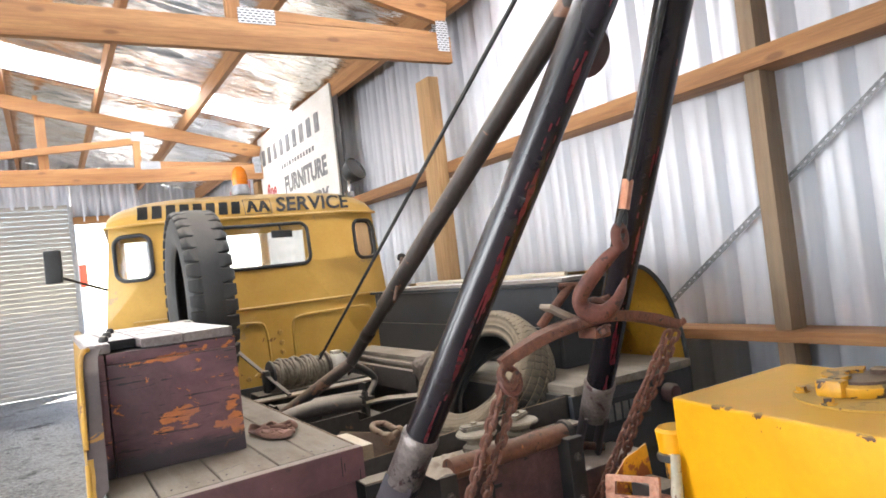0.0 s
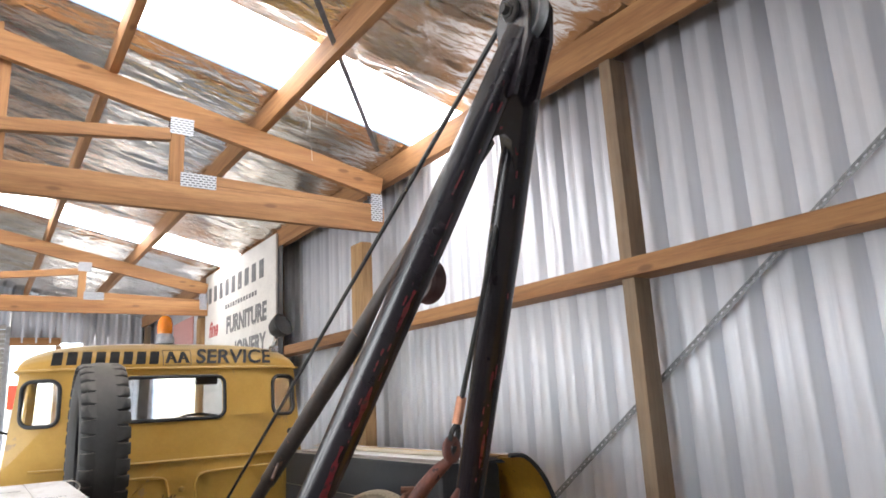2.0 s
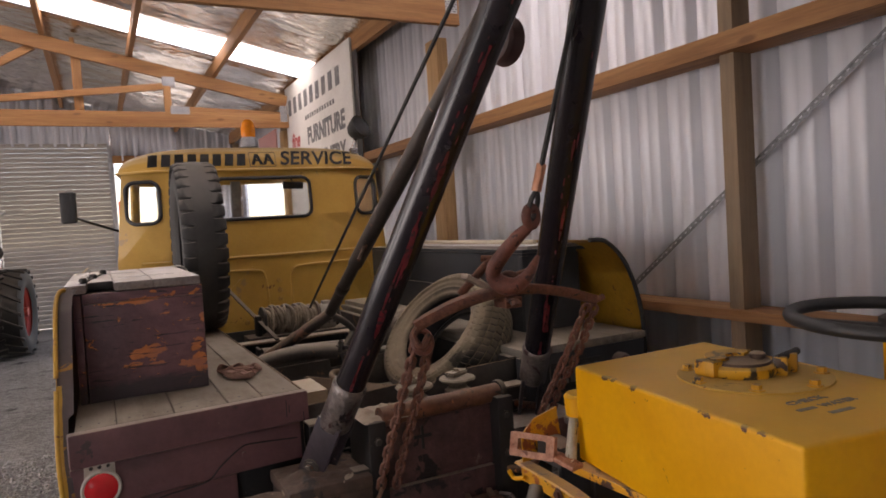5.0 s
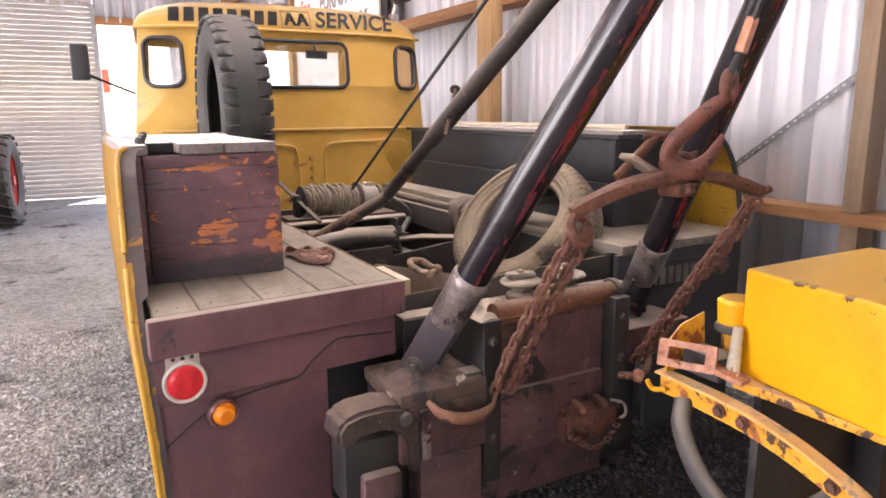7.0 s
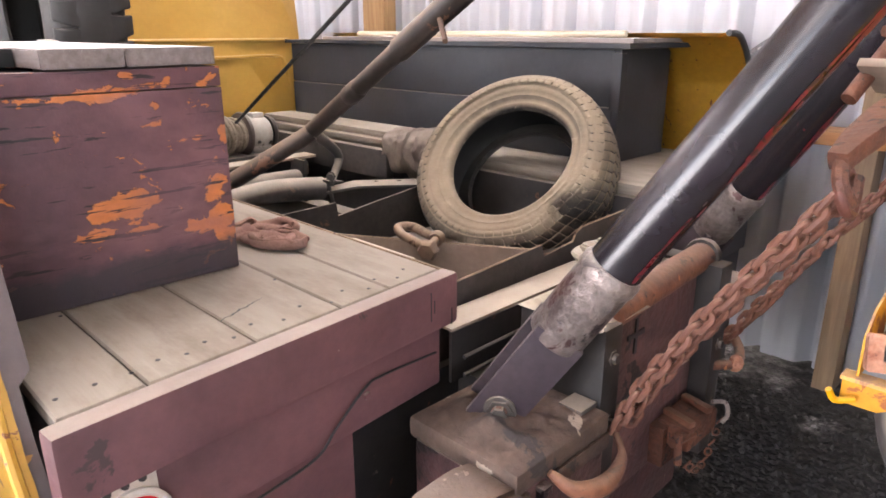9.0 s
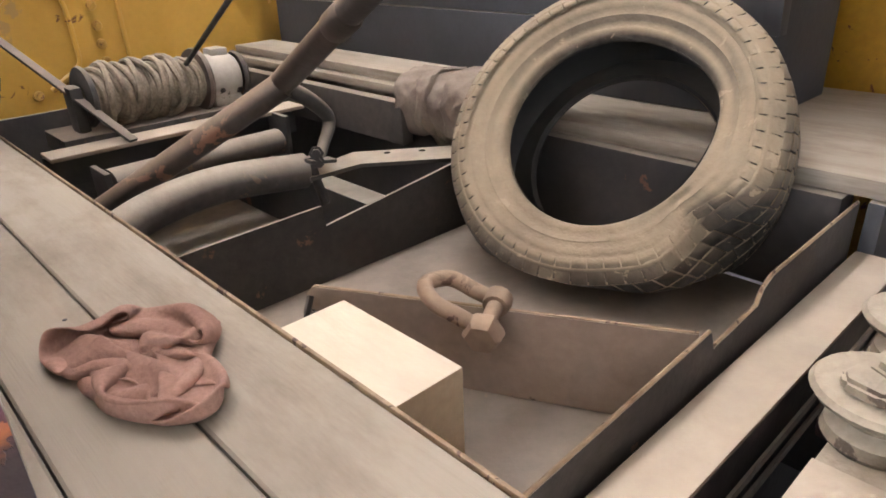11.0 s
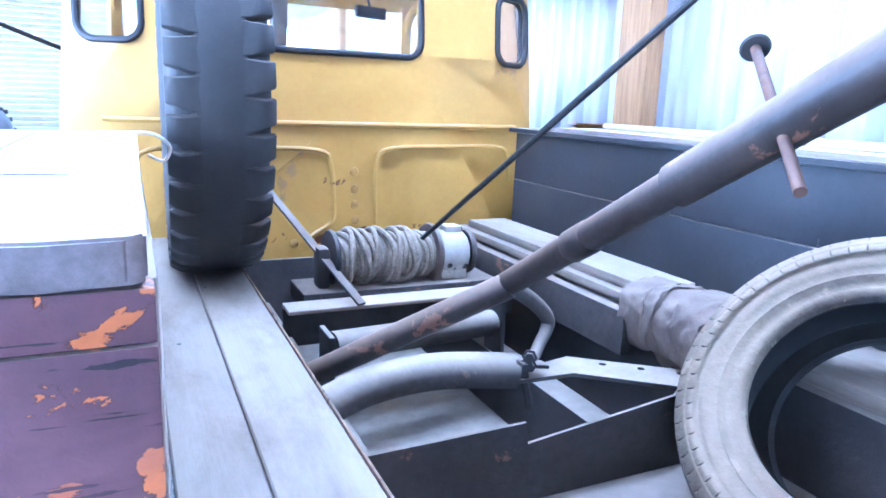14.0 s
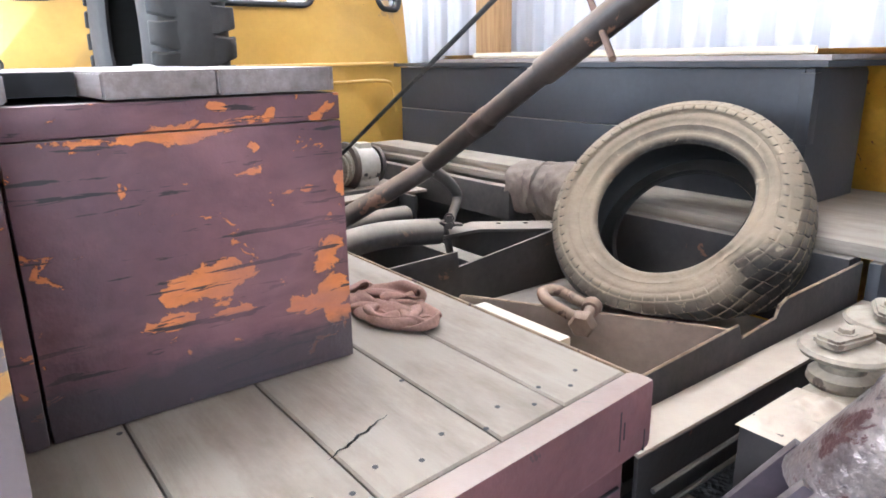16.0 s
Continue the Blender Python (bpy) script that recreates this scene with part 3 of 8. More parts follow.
def lettering(name, text, size, m, material, parent, shear=0.0, width=1.0, bold=0.018, wrap=None):
    """Built-in type, turned into a mesh with a little thickness. wrap: lays it on a curved surface."""
    cu = bpy.data.curves.new(name, "FONT")
    cu.body, cu.size, cu.shear, cu.extrude, cu.align_x, cu.align_y = text, size, shear, 0.0008, "CENTER", "CENTER"
    cu.offset = size * bold
    tmp = bpy.data.objects.new(name, cu)
    scene.collection.objects.link(tmp)
    bpy.context.view_layer.update()
    me = bpy.data.meshes.new_from_object(tmp)
    bpy.data.objects.remove(tmp)
    me.transform(Matrix.Diagonal((width, 1, 1, 1)))
    base = Vector(root_of(parent).location)
    if wrap:
        bm = bmesh.new()
        bm.from_mesh(me)
        xs = [v.co.x for v in bm.verts]
        cuts = [((0, y, 0), (0, 1, 0)) for y in (size * 0.1 * k for k in range(-4, 5))] + [((min(xs) + 0.02 * k, 0, 0), (1, 0, 0)) for k in range(1, int((max(xs) - min(xs)) / 0.02) + 1)]
        for place, way in cuts:
            bmesh.ops.bisect_plane(bm, geom=bm.verts[:] + bm.edges[:] + bm.faces[:], plane_co=place, plane_no=way)
        bm.to_mesh(me)
        bm.free()
        for v in me.vertices:
            v.co = wrap(*v.co) - base
    else:
        me.transform(Matrix.Translation(-base) @ m)
    me.materials.clear()
    me.materials.append(material)
    ob = new(name, me)
    ob.parent = parent
    return ob


G = 0.08           # ground level
XW = 2.56          # face of the wall sheets
XL = -6.5          # far side
YB, YF = 12.0, -5.5
SLOPE = 0.22


def roof_z(x):
    return 3.13 + SLOPE * (2.45 - x) if x > -2.0 else 3.13 + SLOPE * 4.45 - SLOPE * (-2.0 - x)


# ---- the shed ----
bm = bmesh.new()
bmesh.ops.create_grid(bm, x_segments=2, y_segments=2, size=400)
bmesh.ops.translate(bm, verts=bm.verts, vec=(0, 0, G))
ground = solo("ground", bm, GRAVEL, "loose grey gravel floor of the shed and yard", "ground", kind="structure")


def crushed_stone(spreads):
    """Loose angular stones lying on the gravel."""
    rng = np.random.default_rng(11)
    verts, faces = [], []
    octa = np.array([(1, 0, 0), (-1, 0, 0), (0, 1, 0), (0, -1, 0), (0, 0, 1), (0, 0, -1)], float)
    tri = np.array([(0, 2, 4), (2, 1, 4), (1, 3, 4), (3, 0, 4), (2, 0, 5), (1, 2, 5), (3, 1, 5), (0, 3, 5)])
    for x0, x1, y0, y1, count in spreads:
        size = rng.uniform(0.005, 0.012, (count, 1, 1)) * rng.uniform(0.6, 1.25, (count, 1, 3)) * np.array((1.1, 1.1, 0.75))
        pts = octa[None] * size * rng.uniform(0.7, 1.3, (count, 6, 1)) + rng.normal(0, 0.0016, (count, 6, 3))
        a = rng.uniform(0, 6.283, count)
        ca, sa = np.cos(a)[:, None], np.sin(a)[:, None]
        pts = np.stack((pts[..., 0] * ca - pts[..., 1] * sa, pts[..., 0] * sa + pts[..., 1] * ca, pts[..., 2]), -1)
        place = np.stack((rng.uniform(x0, x1, count), rng.uniform(y0, y1, count), G + rng.uniform(0.0, 0.006, count)), -1)
        base = sum(len(v) for v in verts)
        verts.append((pts + place[:, None]).reshape(-1, 3))
        faces.append((tri[None] + base + 6 * np.arange(count)[:, None, None]).reshape(-1, 3))
    me = bpy.data.meshes.new("crushed_stone")
    me.from_pydata(np.concatenate(verts).tolist(), [], np.concatenate(faces).tolist())
    me.materials.append(STONE)
    return tagged(new("crushed_stone", me), "loose grey crushed stone covering the shed floor", "gravel", kind="stuff")


crushed_stone(((-1.4, 0.15, 0.3, 4.6, 19000), (0.15, 2.3, 0.2, 1.9, 8000)))


def rib_sheet(name, a, b, zlo, zhi, material, label, pitch=0.19, deep=0.058, flip=1, holes=(), top=None):
    """Trapezoidal wall sheeting from a to b in plan. flip: the side to which the ribs stand. holes: (from, to, lo, hi) along the run."""
    a, b = Vector(a), Vector(b)
    run = (b - a).length
    d = (b - a) / run
    out = Vector((d.y, -d.x)) * flip
    cuts = {0.0: 0.0}
    k = 0
    while k * pitch < run:
        s = k * pitch
        for t, w in ((0.0, 0), (0.034, 0), (0.0375, 0.0035), (0.062, 0.0035), (0.067, 0), (0.104, 0), (0.108, 0.003), (0.114, deep - 0.003), (0.117, deep), (0.136, deep), (0.139, deep - 0.002), (0.173, 0.006), (0.178, 0.001), (0.1899, 0)):
            if s + t < run:
                cuts[round(s + t, 4)] = w
        k += 1
    cuts[run] = 0.0
    for h in holes:
        cuts.setdefault(h[0], 0.0)
        cuts.setdefault(h[1], 0.0)
    cols = sorted(cuts.items())
    bm = bmesh.new()

    def col(s, w, z):
        p = a + d * s + out * w
        return bm.verts.new((p.x, p.y, z))
    for (s0, w0), (s1, w1) in zip(cols, cols[1:]):
        mid = (s0 + s1) / 2
        spans = [(zlo, zhi)]
        for h in holes:
            if h[0] <= mid <= h[1]:
                spans = [(zlo, h[2])] * (h[2] > zlo) + [(h[3], zhi)]
        for lo, hi in spans:
            h0 = hi if top is None or hi < zhi else top(a + d * s0)
            h1 = hi if top is None or hi < zhi else top(a + d * s1)
            bm.faces.new((col(s0, w0, lo), col(s1, w1, lo), col(s1, w1, h1), col(s0, w0, h0)))
    bmesh.ops.remove_doubles(bm, verts=bm.verts, dist=1e-5)
    bmesh.ops.recalc_face_normals(bm, faces=bm.faces)
    ob = solo(name, bm, material, label, "wall", kind="structure", angle=5)
    sol = ob.modifiers.new("thickness", "SOLIDIFY")
    sol.thickness = 0.004
    return ob


rib_sheet("wall_east", (XW, YF - 0.012), (XW, YB), G, 3.1, IRON, "bare zincalume ribbed wall sheeting with an open side bay", flip=1,
          holes=((8.52 - YF, 11.84 - YF, G - 1, 2.26),))
rib_sheet("wall_north", (XL, YB), (XW, YB), G, 3.1, IRON, "ribbed metal gable wall with a roller door", flip=1,
          holes=((2.7, 6.98, G - 1, 2.93), (7.02, 8.0, G - 1, 2.70)), top=lambda p: roof_z(p.x) - 0.02)
rib_sheet("wall_west", (XL, YF), (XL, YB), G, 2.1, IRON, "ribbed metal wall with two wide open bays", flip=1,
          holes=((5.4, 10.2, G - 1, 2.9), (12.2, 15.2, G - 1, 2.9)), top=lambda p: roof_z(XL))
# unseen wall; its opening is added to let fill light in
rib_sheet("wall_south", (XL, YF), (XW, YF), G, 3.1, IRON, "ribbed metal gable wall with an opening added for fill light", flip=-1,
          holes=((1.5, 4.6, G - 1, 2.7),), top=lambda p: roof_z(p.x) - 0.02)

# roof: foil-lined panels with translucent strips between, each from ridge to eave
STRIPS = ((2.62, 3.22), (6.75, 7.45), (-1.7, -1.1))


def roof_panel(bm, x0, x1, y0, y1, lift=0.0):
    nx, ny = (14, 2) if lift else (60, max(2, int((y1 - y0) / 0.03)))
    grid = []
    for i in range(nx + 1):
        x = x0 + (x1 - x0) * i / nx
        row = []
        for j in range(ny + 1):
            y = y0 + (y1 - y0) * j / ny
            sag = 0 if lift else 0.030 * noise.noise((x * 1.4, y * 4.0, 3)) + 0.016 * abs(noise.noise((x * 3 + y, y * 12.0, 8))) + 0.010 * noise.noise((x * 5, y * 20.0, 5)) - 0.030
            sag *= min(1.0, min(y - y0, y1 - y) / 0.18)
            row.append(bm.verts.new((x, y, roof_z(x) + lift + sag)))
        grid.append(row)
    for i in range(nx):
        for j in range(ny):
            bm.faces.new((grid[i][j], grid[i + 1][j], grid[i + 1][j + 1], grid[i][j + 1]))


def roof(name, spans, material, label, lift=0.0):
    bm = bmesh.new()
    for y0, y1 in spans:
        roof_panel(bm, -2.0, XW + 0.1, y0, y1, lift)
        roof_panel(bm, XL - 0.1, -2.0, y0, y1, lift)
    bmesh.ops.recalc_face_normals(bm, faces=bm.faces)
    return solo(name, bm, material, label, "ceiling", kind="structure")


edges = sorted([YF - 0.1, YB + 0.1] + [e for s in STRIPS for e in s])
roof("ceiling", list(zip(edges[0::2], edges[1::2])), FOIL, "crinkled silver foil lining under the roof sheets")
for strip in STRIPS:
    roof("skylight", [(strip[0] - 0.01, strip[1] + 0.01)], SHEET, "translucent white roof sheet letting daylight in", 0.006)
bm = bmesh.new()
for y0, y1 in zip(edges[0::2], edges[1::2]):
    roof_panel(bm, -2.0, XW + 0.2, y0, y1, 0.06)
    roof_panel(bm, XL - 0.2, -2.0, y0, y1, 0.06)
solo("roof", bm, IRON, "metal roof sheets over the foil", "roof", kind="structure")

# framing
for x0, x1, z0, z1 in ((2.385, 2.552, 0.932, 0.975), (2.368, 2.520, 1.966, 2.042)):
    solo("wall_girt", boxed(x0, x1, YF + 0.05, 8.40, z0, z1, 0.003), PINE["y"], "sawn pine girt running along the metal wall", "timber beam", "wall girts", "structure")
solo("eave_beam", boxed(2.36, 2.42, YF + 0.05, YB - 0.05, 2.965, 3.12, 0.004), PINE["y"], "heavy sawn pine beam under the eave", "timber beam", kind="structure")
for y in (-2.7, -0.55, 1.52, 5.75, 8.42, 11.86):
    post = thing("wall_post", (2.45, y + 0.03, G), "weathered timber wall post standing on the gravel", "post", "wall posts", "structure")
    for z0, z1 in ((G - 0.05, 0.931), (0.976, 1.965), (2.043, 2.97)):
        part("post_length", boxed(2.402, 2.502, y - 0.005, y + 0.062, z0, z1, 0.005), OLDPOST, post)
for y in (-0.77 + 0.30, 3.83, 8.0):
    solo("truss_post", boxed(2.29, 2.372, y - 0.09, y + 0.08, G - 0.05, 2.61, 0.008), timber("pole_%d" % int(y + 3), (0.30, 0.17, 0.07), (0.52, 0.33, 0.16), "z"), "square pine post under the end of a roof truss", "post", "truss posts", "structure")


def truss(y):
    t = thing("roof_truss", (0, y, 2.6), "nailed sawn pine roof truss with steel nail plates", "roof truss", "roof trusses", "structure")
    w = 0.045
    part("bottom_chord", boxed(-6.35, 2.33, y - w / 2, y + w / 2, 2.615, 2.78, 0.003), PINE["x"], t)

    def stick(name, a, b, h, off=0.0, mat=PINE["x"]):
        if a[0] == b[0]:
            part(name, boxed(a[0] - h / 2, a[0] + h / 2, y + off - w / 2, y + off + w / 2, a[1], b[1], 0.003), mat, t)
        else:
            part(name, beamed((a[0], y + off, a[1]), (b[0], y + off, b[1]), w, h, up=(0, 0, 1)), mat, t)
    rz = lambda x: roof_z(x) - 0.235
    stick("rafter", (2.32, rz(2.32)), (-2.0, rz(-2.0)), 0.14)
    stick("rafter", (-6.3, rz(-6.3)), (-2.0, rz(-2.0)), 0.14)
    part("heel_wedge", slab([(1.13, 2.782), (2.26, 2.782), (2.26, 2.80), (1.13, 2.845)], Matrix.Translation((0, y + w / 2, 0)) @ Matrix.Rotation(radians(90), 4, "X"), w), PINE["x"], t)
    part("hanger", boxed(0.085, 0.13, y + 0.025, y + 0.20, 2.70, roof_z(0.1) - 0.10, 0.003), PINE["z"], t)
    for side in (1, -1):
        fx = lambda x: x if side > 0 else -4.0 - x
        stick("vertical_web", (fx(1.0), 2.78), (fx(1.0), rz(fx(1.0)) - 0.07), 0.075, 0.0, PINE["z"])
        stick("diagonal_web", (fx(0.96), 3.06), (fx(-1.35), 2.80), 0.07, 0.0)
        stick("vertical_web", (fx(0.14), 2.70), (fx(0.14), rz(fx(0.14))), 0.075, 0.046, PINE["z"])
        stick("diagonal_web", (fx(-1.3), 2.80), (fx(-0.25), rz(fx(-0.25)) - 0.05), 0.075, 0.046)
        for px, pz, pw, ph, n in ((1.02, 3.115, 0.13, 0.10, 0), (1.12, 2.80, 0.20, 0.085, 1), (2.275, 2.78, 0.085, 0.19, 2)):
            for s in (-1, 1):
                yy = y + s * (w / 2 + 0.001)
                part("nail_plate", slab(rounded(fx(px) - pw / 2, fx(px) + pw / 2, pz - ph / 2, pz + ph / 2, 0.004, 1),
                     Matrix.Translation((0, yy, 0)) @ Matrix.Rotation(radians(90), 4, "X"), 0.0015 * (1 if s < 0 else -1)), NAILPLATE, t, "pierced galvanised nail plate")
    return t


def nailplate_mat():
    m, n, l, b = shader("pierced_nail_plate")
    v = texco(n, l, (1, 1, 1))
    k = n.new("ShaderNodeTexBrick")
    k.inputs["Scale"].default_value = 17
    k.inputs["Mortar Size"].default_value = 0.075
    k.inputs["Mortar Smooth"].default_value = 0.2
    k.inputs["Color1"].default_value = (0.05, 0.05, 0.055, 1)
    k.inputs["Color2"].default_value = (0.08, 0.08, 0.085, 1)
    k.inputs["Mortar"].default_value = (0.42, 0.43, 0.45, 1)
    sw = n.new("ShaderNodeSeparateXYZ")
    cx = n.new("ShaderNodeCombineXYZ")
    l.new(v, sw.inputs[0])
    l.new(sw.outputs[0], cx.inputs[0])
    l.new(sw.outputs[2], cx.inputs[1])
    l.new(cx.outputs[0], k.inputs["Vector"])
    l.new(k.outputs["Color"], b.inputs["Base Color"])
    b.inputs["Metallic"].default_value, b.inputs["Roughness"].default_value = 0.3, 0.5
    return m


NAILPLATE = nailplate_mat()
for y in (-0.77, 3.5, 7.77):
    truss(y)
for x in (1.5, 0.65, -0.16, -1.05, -1.85, -2.15, -2.95, -3.8, -4.65, -5.5):
    z = roof_z(x) - 0.09
    solo("purlin", boxed(x - 0.024, x + 0.024, YF, YB, z - 0.072, z + 0.065, 0.003), PINE["y"], "sawn pine purlin under the foil lining", "timber beam", "roof purlins", "structure")

# cobweb strands hanging from a purlin
COBWEB = plain("pale_cobweb", (0.75, 0.73, 0.68), 0.8)
for i, (x, y, drop, sway) in enumerate(((1.52, 2.60, 0.30, 0.012), (1.53, 2.78, 0.42, -0.02), (1.56, 2.98, 0.22, 0.03))):
    z = roof_z(x) - 0.15
    solo("cobweb_strand", tubed(arc([(x, y, z), (x + sway, y + 0.01, z - drop * 0.5), (x + sway * 0.3, y + 0.015, z - drop)], 4), 0.0011, 5), COBWEB, "pale cobweb strand hanging from a roof purlin", "cobweb", "cobweb strands")

# ---- the breakdown truck ----
TX = 1.115         # the truck's middle
CY = 3.82          # back of the cab
D = 0.905          # deck level

truck = thing("breakdown_truck", (TX, 2.8, G), "old ochre yellow breakdown truck with a dusty open tray", "truck")


def corner_bend(x):
    """How far the back of the cab curves forward towards its corners."""
    x = abs(x)
    return 0.62 * (x - 0.42) ** 2 + 0.25 * max(0, x - 0.6) if x > 0.42 else 0.0


# cab back wall with three windows, bent forward at the corners
def back_wall():
    outline = [(-0.825, 0.55), (0.825, 0.55), (0.82, 1.25), (0.772, 1.72), (0.768, 1.768), (0.35, 1.768), (-0.35, 1.768), (-0.768, 1.768), (-0.772, 1.72), (-0.82, 1.25)]
    holes = [rounded(-0.275, 0.275, 1.482, 1.71, 0.045), rounded(0.592, 0.748, 1.482, 1.705, 0.045), rounded(-0.748, -0.592, 1.482, 1.705, 0.045)]
    bm = slab(outline, Matrix.Identity(4), 0.02, holes=holes)
    bmesh.ops.subdivide_edges(bm, edges=[e for e in bm.edges if e.calc_length() > 0.12], cuts=3, use_grid_fill=False)
    for v in bm.verts:
        x, z, d = v.co.x, v.co.y, v.co.z
        lean = 0.10 * max(0.0, z - 1.3) ** 1.5
        ledge = -0.012 if z < 1.245 else 0.0
        v.co = (TX + x, CY + corner_bend(x) + lean + ledge + d, z)
    return bm


cab = part("cab", back_wall(), CABYEL, truck, "ochre painted steel cab with dents and chips", 50)


def rim_loop(loop, r, lift):
    pts = []
    for x, z in loop:
        ax = abs(x)
        bend = 0.62 * (ax - 0.42) ** 2 + 0.25 * max(0, ax - 0.6) if ax > 0.42 else 0
        pts.append((TX + x, CY + bend + 0.10 * max(0.0, z - 1.3) ** 1.5 - lift, z))
    return pts


for lp in (rounded(-0.282, 0.282, 1.475, 1.717, 0.05, 6), rounded(0.585, 0.755, 1.475, 1.712, 0.05, 6), rounded(-0.755, -0.585, 1.475, 1.712, 0.05, 6)):
    w = part("window", tubed(rim_loop(lp, 0, 0.003), 0.011, 8, closed=True), BLACK, cab, "black rubber window seal")
    mid = sum(p[0] for p in lp) / len(lp)
    bm = bmesh.new()
    ring = [Vector(p) + Vector((0, 0.010, 0)) for p in rim_loop(lp, 0, 0)]
    bm.faces.new([bm.verts.new(p) for p in ring])
    r = bmesh.ops.extrude_face_region(bm, geom=bm.faces[:])
    bmesh.ops.translate(bm, verts=[v for v in r["geom"] if isinstance(v, bmesh.types.BMVert)], vec=(0, 0.004, 0))
    pane = part("pane", bm, GLASS, w, "dusty window glass")
    pane.visible_shadow = False

# domed roof with a drip rail, sides and front of the cab
Z0, DOME_N, DOME_LONG = 1.766, 3.0, 1.22
DOME = ((0.0, 0.0), (0.006, 0.03), (0.022, 0.075), (0.052, 0.115), (0.11, 0.145), (0.25, 0.163), (0.55, 0.172), (0.92, 0.15), (1.10, 0.105), (1.19, 0.05), (1.22, 0.0))


def dome_back(x, z):
    """The y of the roof's back slope at a place across and a height."""
    u = max(0.05, 1 - abs(x / 0.785) ** DOME_N) ** (1 / DOME_N)
    h = (z - Z0) / u
    for (s0, h0), (s1, h1) in zip(DOME, DOME[1:]):
        if h <= h1:
            break
    s = s0 + (s1 - s0) * (h - h0) / (h1 - h0)
    return CY + 0.022 + corner_bend(x) * (1 - 2 * s / DOME_LONG) + s


bm = bmesh.new()
rows = []
for s, h in [(a[0] + (b[0] - a[0]) * k / 4, a[1] + (b[1] - a[1]) * k / 4) for a, b in zip(DOME, DOME[1:]) for k in range(4)] + [DOME[-1]]:
    hw = 0.785 - 0.09 * s / DOME_LONG
    row = []
    for i in range(45):
        a = math.pi * i / 44
        x = hw * math.copysign(abs(math.cos(a)) ** (2 / DOME_N), math.cos(a))
        row.append(bm.verts.new((TX + x, CY + 0.022 + corner_bend(x) * (1 - 2 * s / DOME_LONG) + s, Z0 + h * math.sin(a) ** (2 / DOME_N))))
    rows.append(row)
for a, b in zip(rows, rows[1:]):
    for i in range(44):
        bm.faces.new((a[i], a[i + 1], b[i + 1], b[i]))
bmesh.ops.remove_doubles(bm, verts=bm.verts, dist=1e-4)
bmesh.ops.recalc_face_normals(bm, faces=bm.faces)
roof_skin = part("cab_roof", bm, CABYEL, truck, "domed ochre cab roof with dust on top", 70)
drip = [(TX + 0.785 - 0.09 * s / DOME_LONG, CY + 0.03 + corner_bend(0.785) * (1 - 2 * s / DOME_LONG) + s, Z0) for s in (1.1, 0.7, 0.3, 0.05)]
back = [(TX + 0.79 * (1 - 2 * i / 36), CY + 0.014 + corner_bend(0.79 * (1 - 2 * i / 36)), Z0) for i in range(37)]
part("drip_rail", tubed(drip + back + [(2 * TX - x, y, z) for x, y, z in drip[::-1]], 0.0085, 8), CABYEL, roof_skin)
for s in (-1, 1):
    door = part("cab_door", beamed((TX + s * 0.80, CY + 0.175, 0.925), (TX + s * 0.675, CY + 1.17, 0.925), 0.03, 0.75, bevel=0.01), CABYEL, truck, "ochre cab door")
    part("window_frame", tubed(arc([(TX + s * 0.79, CY + 0.19, 1.3), (TX + s * 0.745, CY + 0.20, 1.73), (TX + s * 0.70, CY + 0.6, 1.755), (TX + s * 0.66, CY + 1.06, 1.74), (TX + s * 0.67, CY + 1.17, 1.3)]), 0.022, 8), CABYEL, door)
    part("cab_pillar", beamed((TX + s * 0.675, CY + 1.17, 1.28), (TX + s * 0.655, CY + 1.10, 1.78), 0.05, 0.05), CABYEL, truck)
    screen = part("windscreen", slab(rounded(0.035 if s > 0 else -0.64, 0.64 if s > 0 else -0.035, 0.02, 0.46, 0.04), Matrix.Translation((TX, CY + 1.165, 1.30)) @ Matrix.Rotation(radians(98), 4, "X"), 0.005), GLASS, truck, "dusty windscreen half")
    screen.visible_shadow = False
part("windscreen_pillar", beamed((TX + 0.03, CY + 1.16, 1.30), (TX + 0.03, CY + 1.10, 1.78), 0.07, 0.02, up=(0, 1, 0)), GALV, truck, "grey windscreen centre pillar")
mir = part("cab_mirror", boxed(-0.09, 0.09, -0.012, 0.012, -0.028, 0.028, 0.01, Matrix.Translation((1.56, CY + 1.03, 1.735)) @ Matrix.Rotation(radians(20), 4, "Z")), BLACK, truck, "small black mirror inside the windscreen")
part("mirror_stem", tubed([(1.56, CY + 1.04, 1.75), (1.56, CY + 1.09, 1.82)], 0.007, 8), BLACK, mir)
part("firewall", boxed(TX - 0.69, TX + 0.69, CY + 1.15, CY + 1.19, 0.55, 1.30, 0.01), CABYEL, truck)
part("bench_seat", boxed(TX - 0.7, TX + 0.7, CY + 0.10, CY + 0.55, 0.75, 1.02, 0.05), INTERIOR, truck, "dark vinyl bench seat")
sw = part("steering_wheel", lathed([(0.19, -0.012), (0.205, 0), (0.19, 0.012), (0.178, 0)], axis_at((TX + 0.36, CY + 0.78, 1.42), (0, -0.45, 1)), 28, True), BLACK, truck, "thin black steering wheel in the cab")
part("column", tubed([(TX + 0.36, CY + 0.78, 1.42), (TX + 0.36, CY + 1.05, 0.9)], 0.018, 8), BLACK, sw)
bm = bmesh.new()
for s in (-1, 1):
    tube(bm, [(TX + 0.36 + s * 0.19, CY + 0.78, 1.42), (TX + 0.36, CY + 0.78, 1.41)], 0.009, 6)
part("spoke", bm, BLACK, sw)


# pressed outlines on the lower back panel
def bead(pts, r=0.007):
    return tubed(arc([(x, CY - 0.0125, z) for x, z in pts], 4), r, 8)


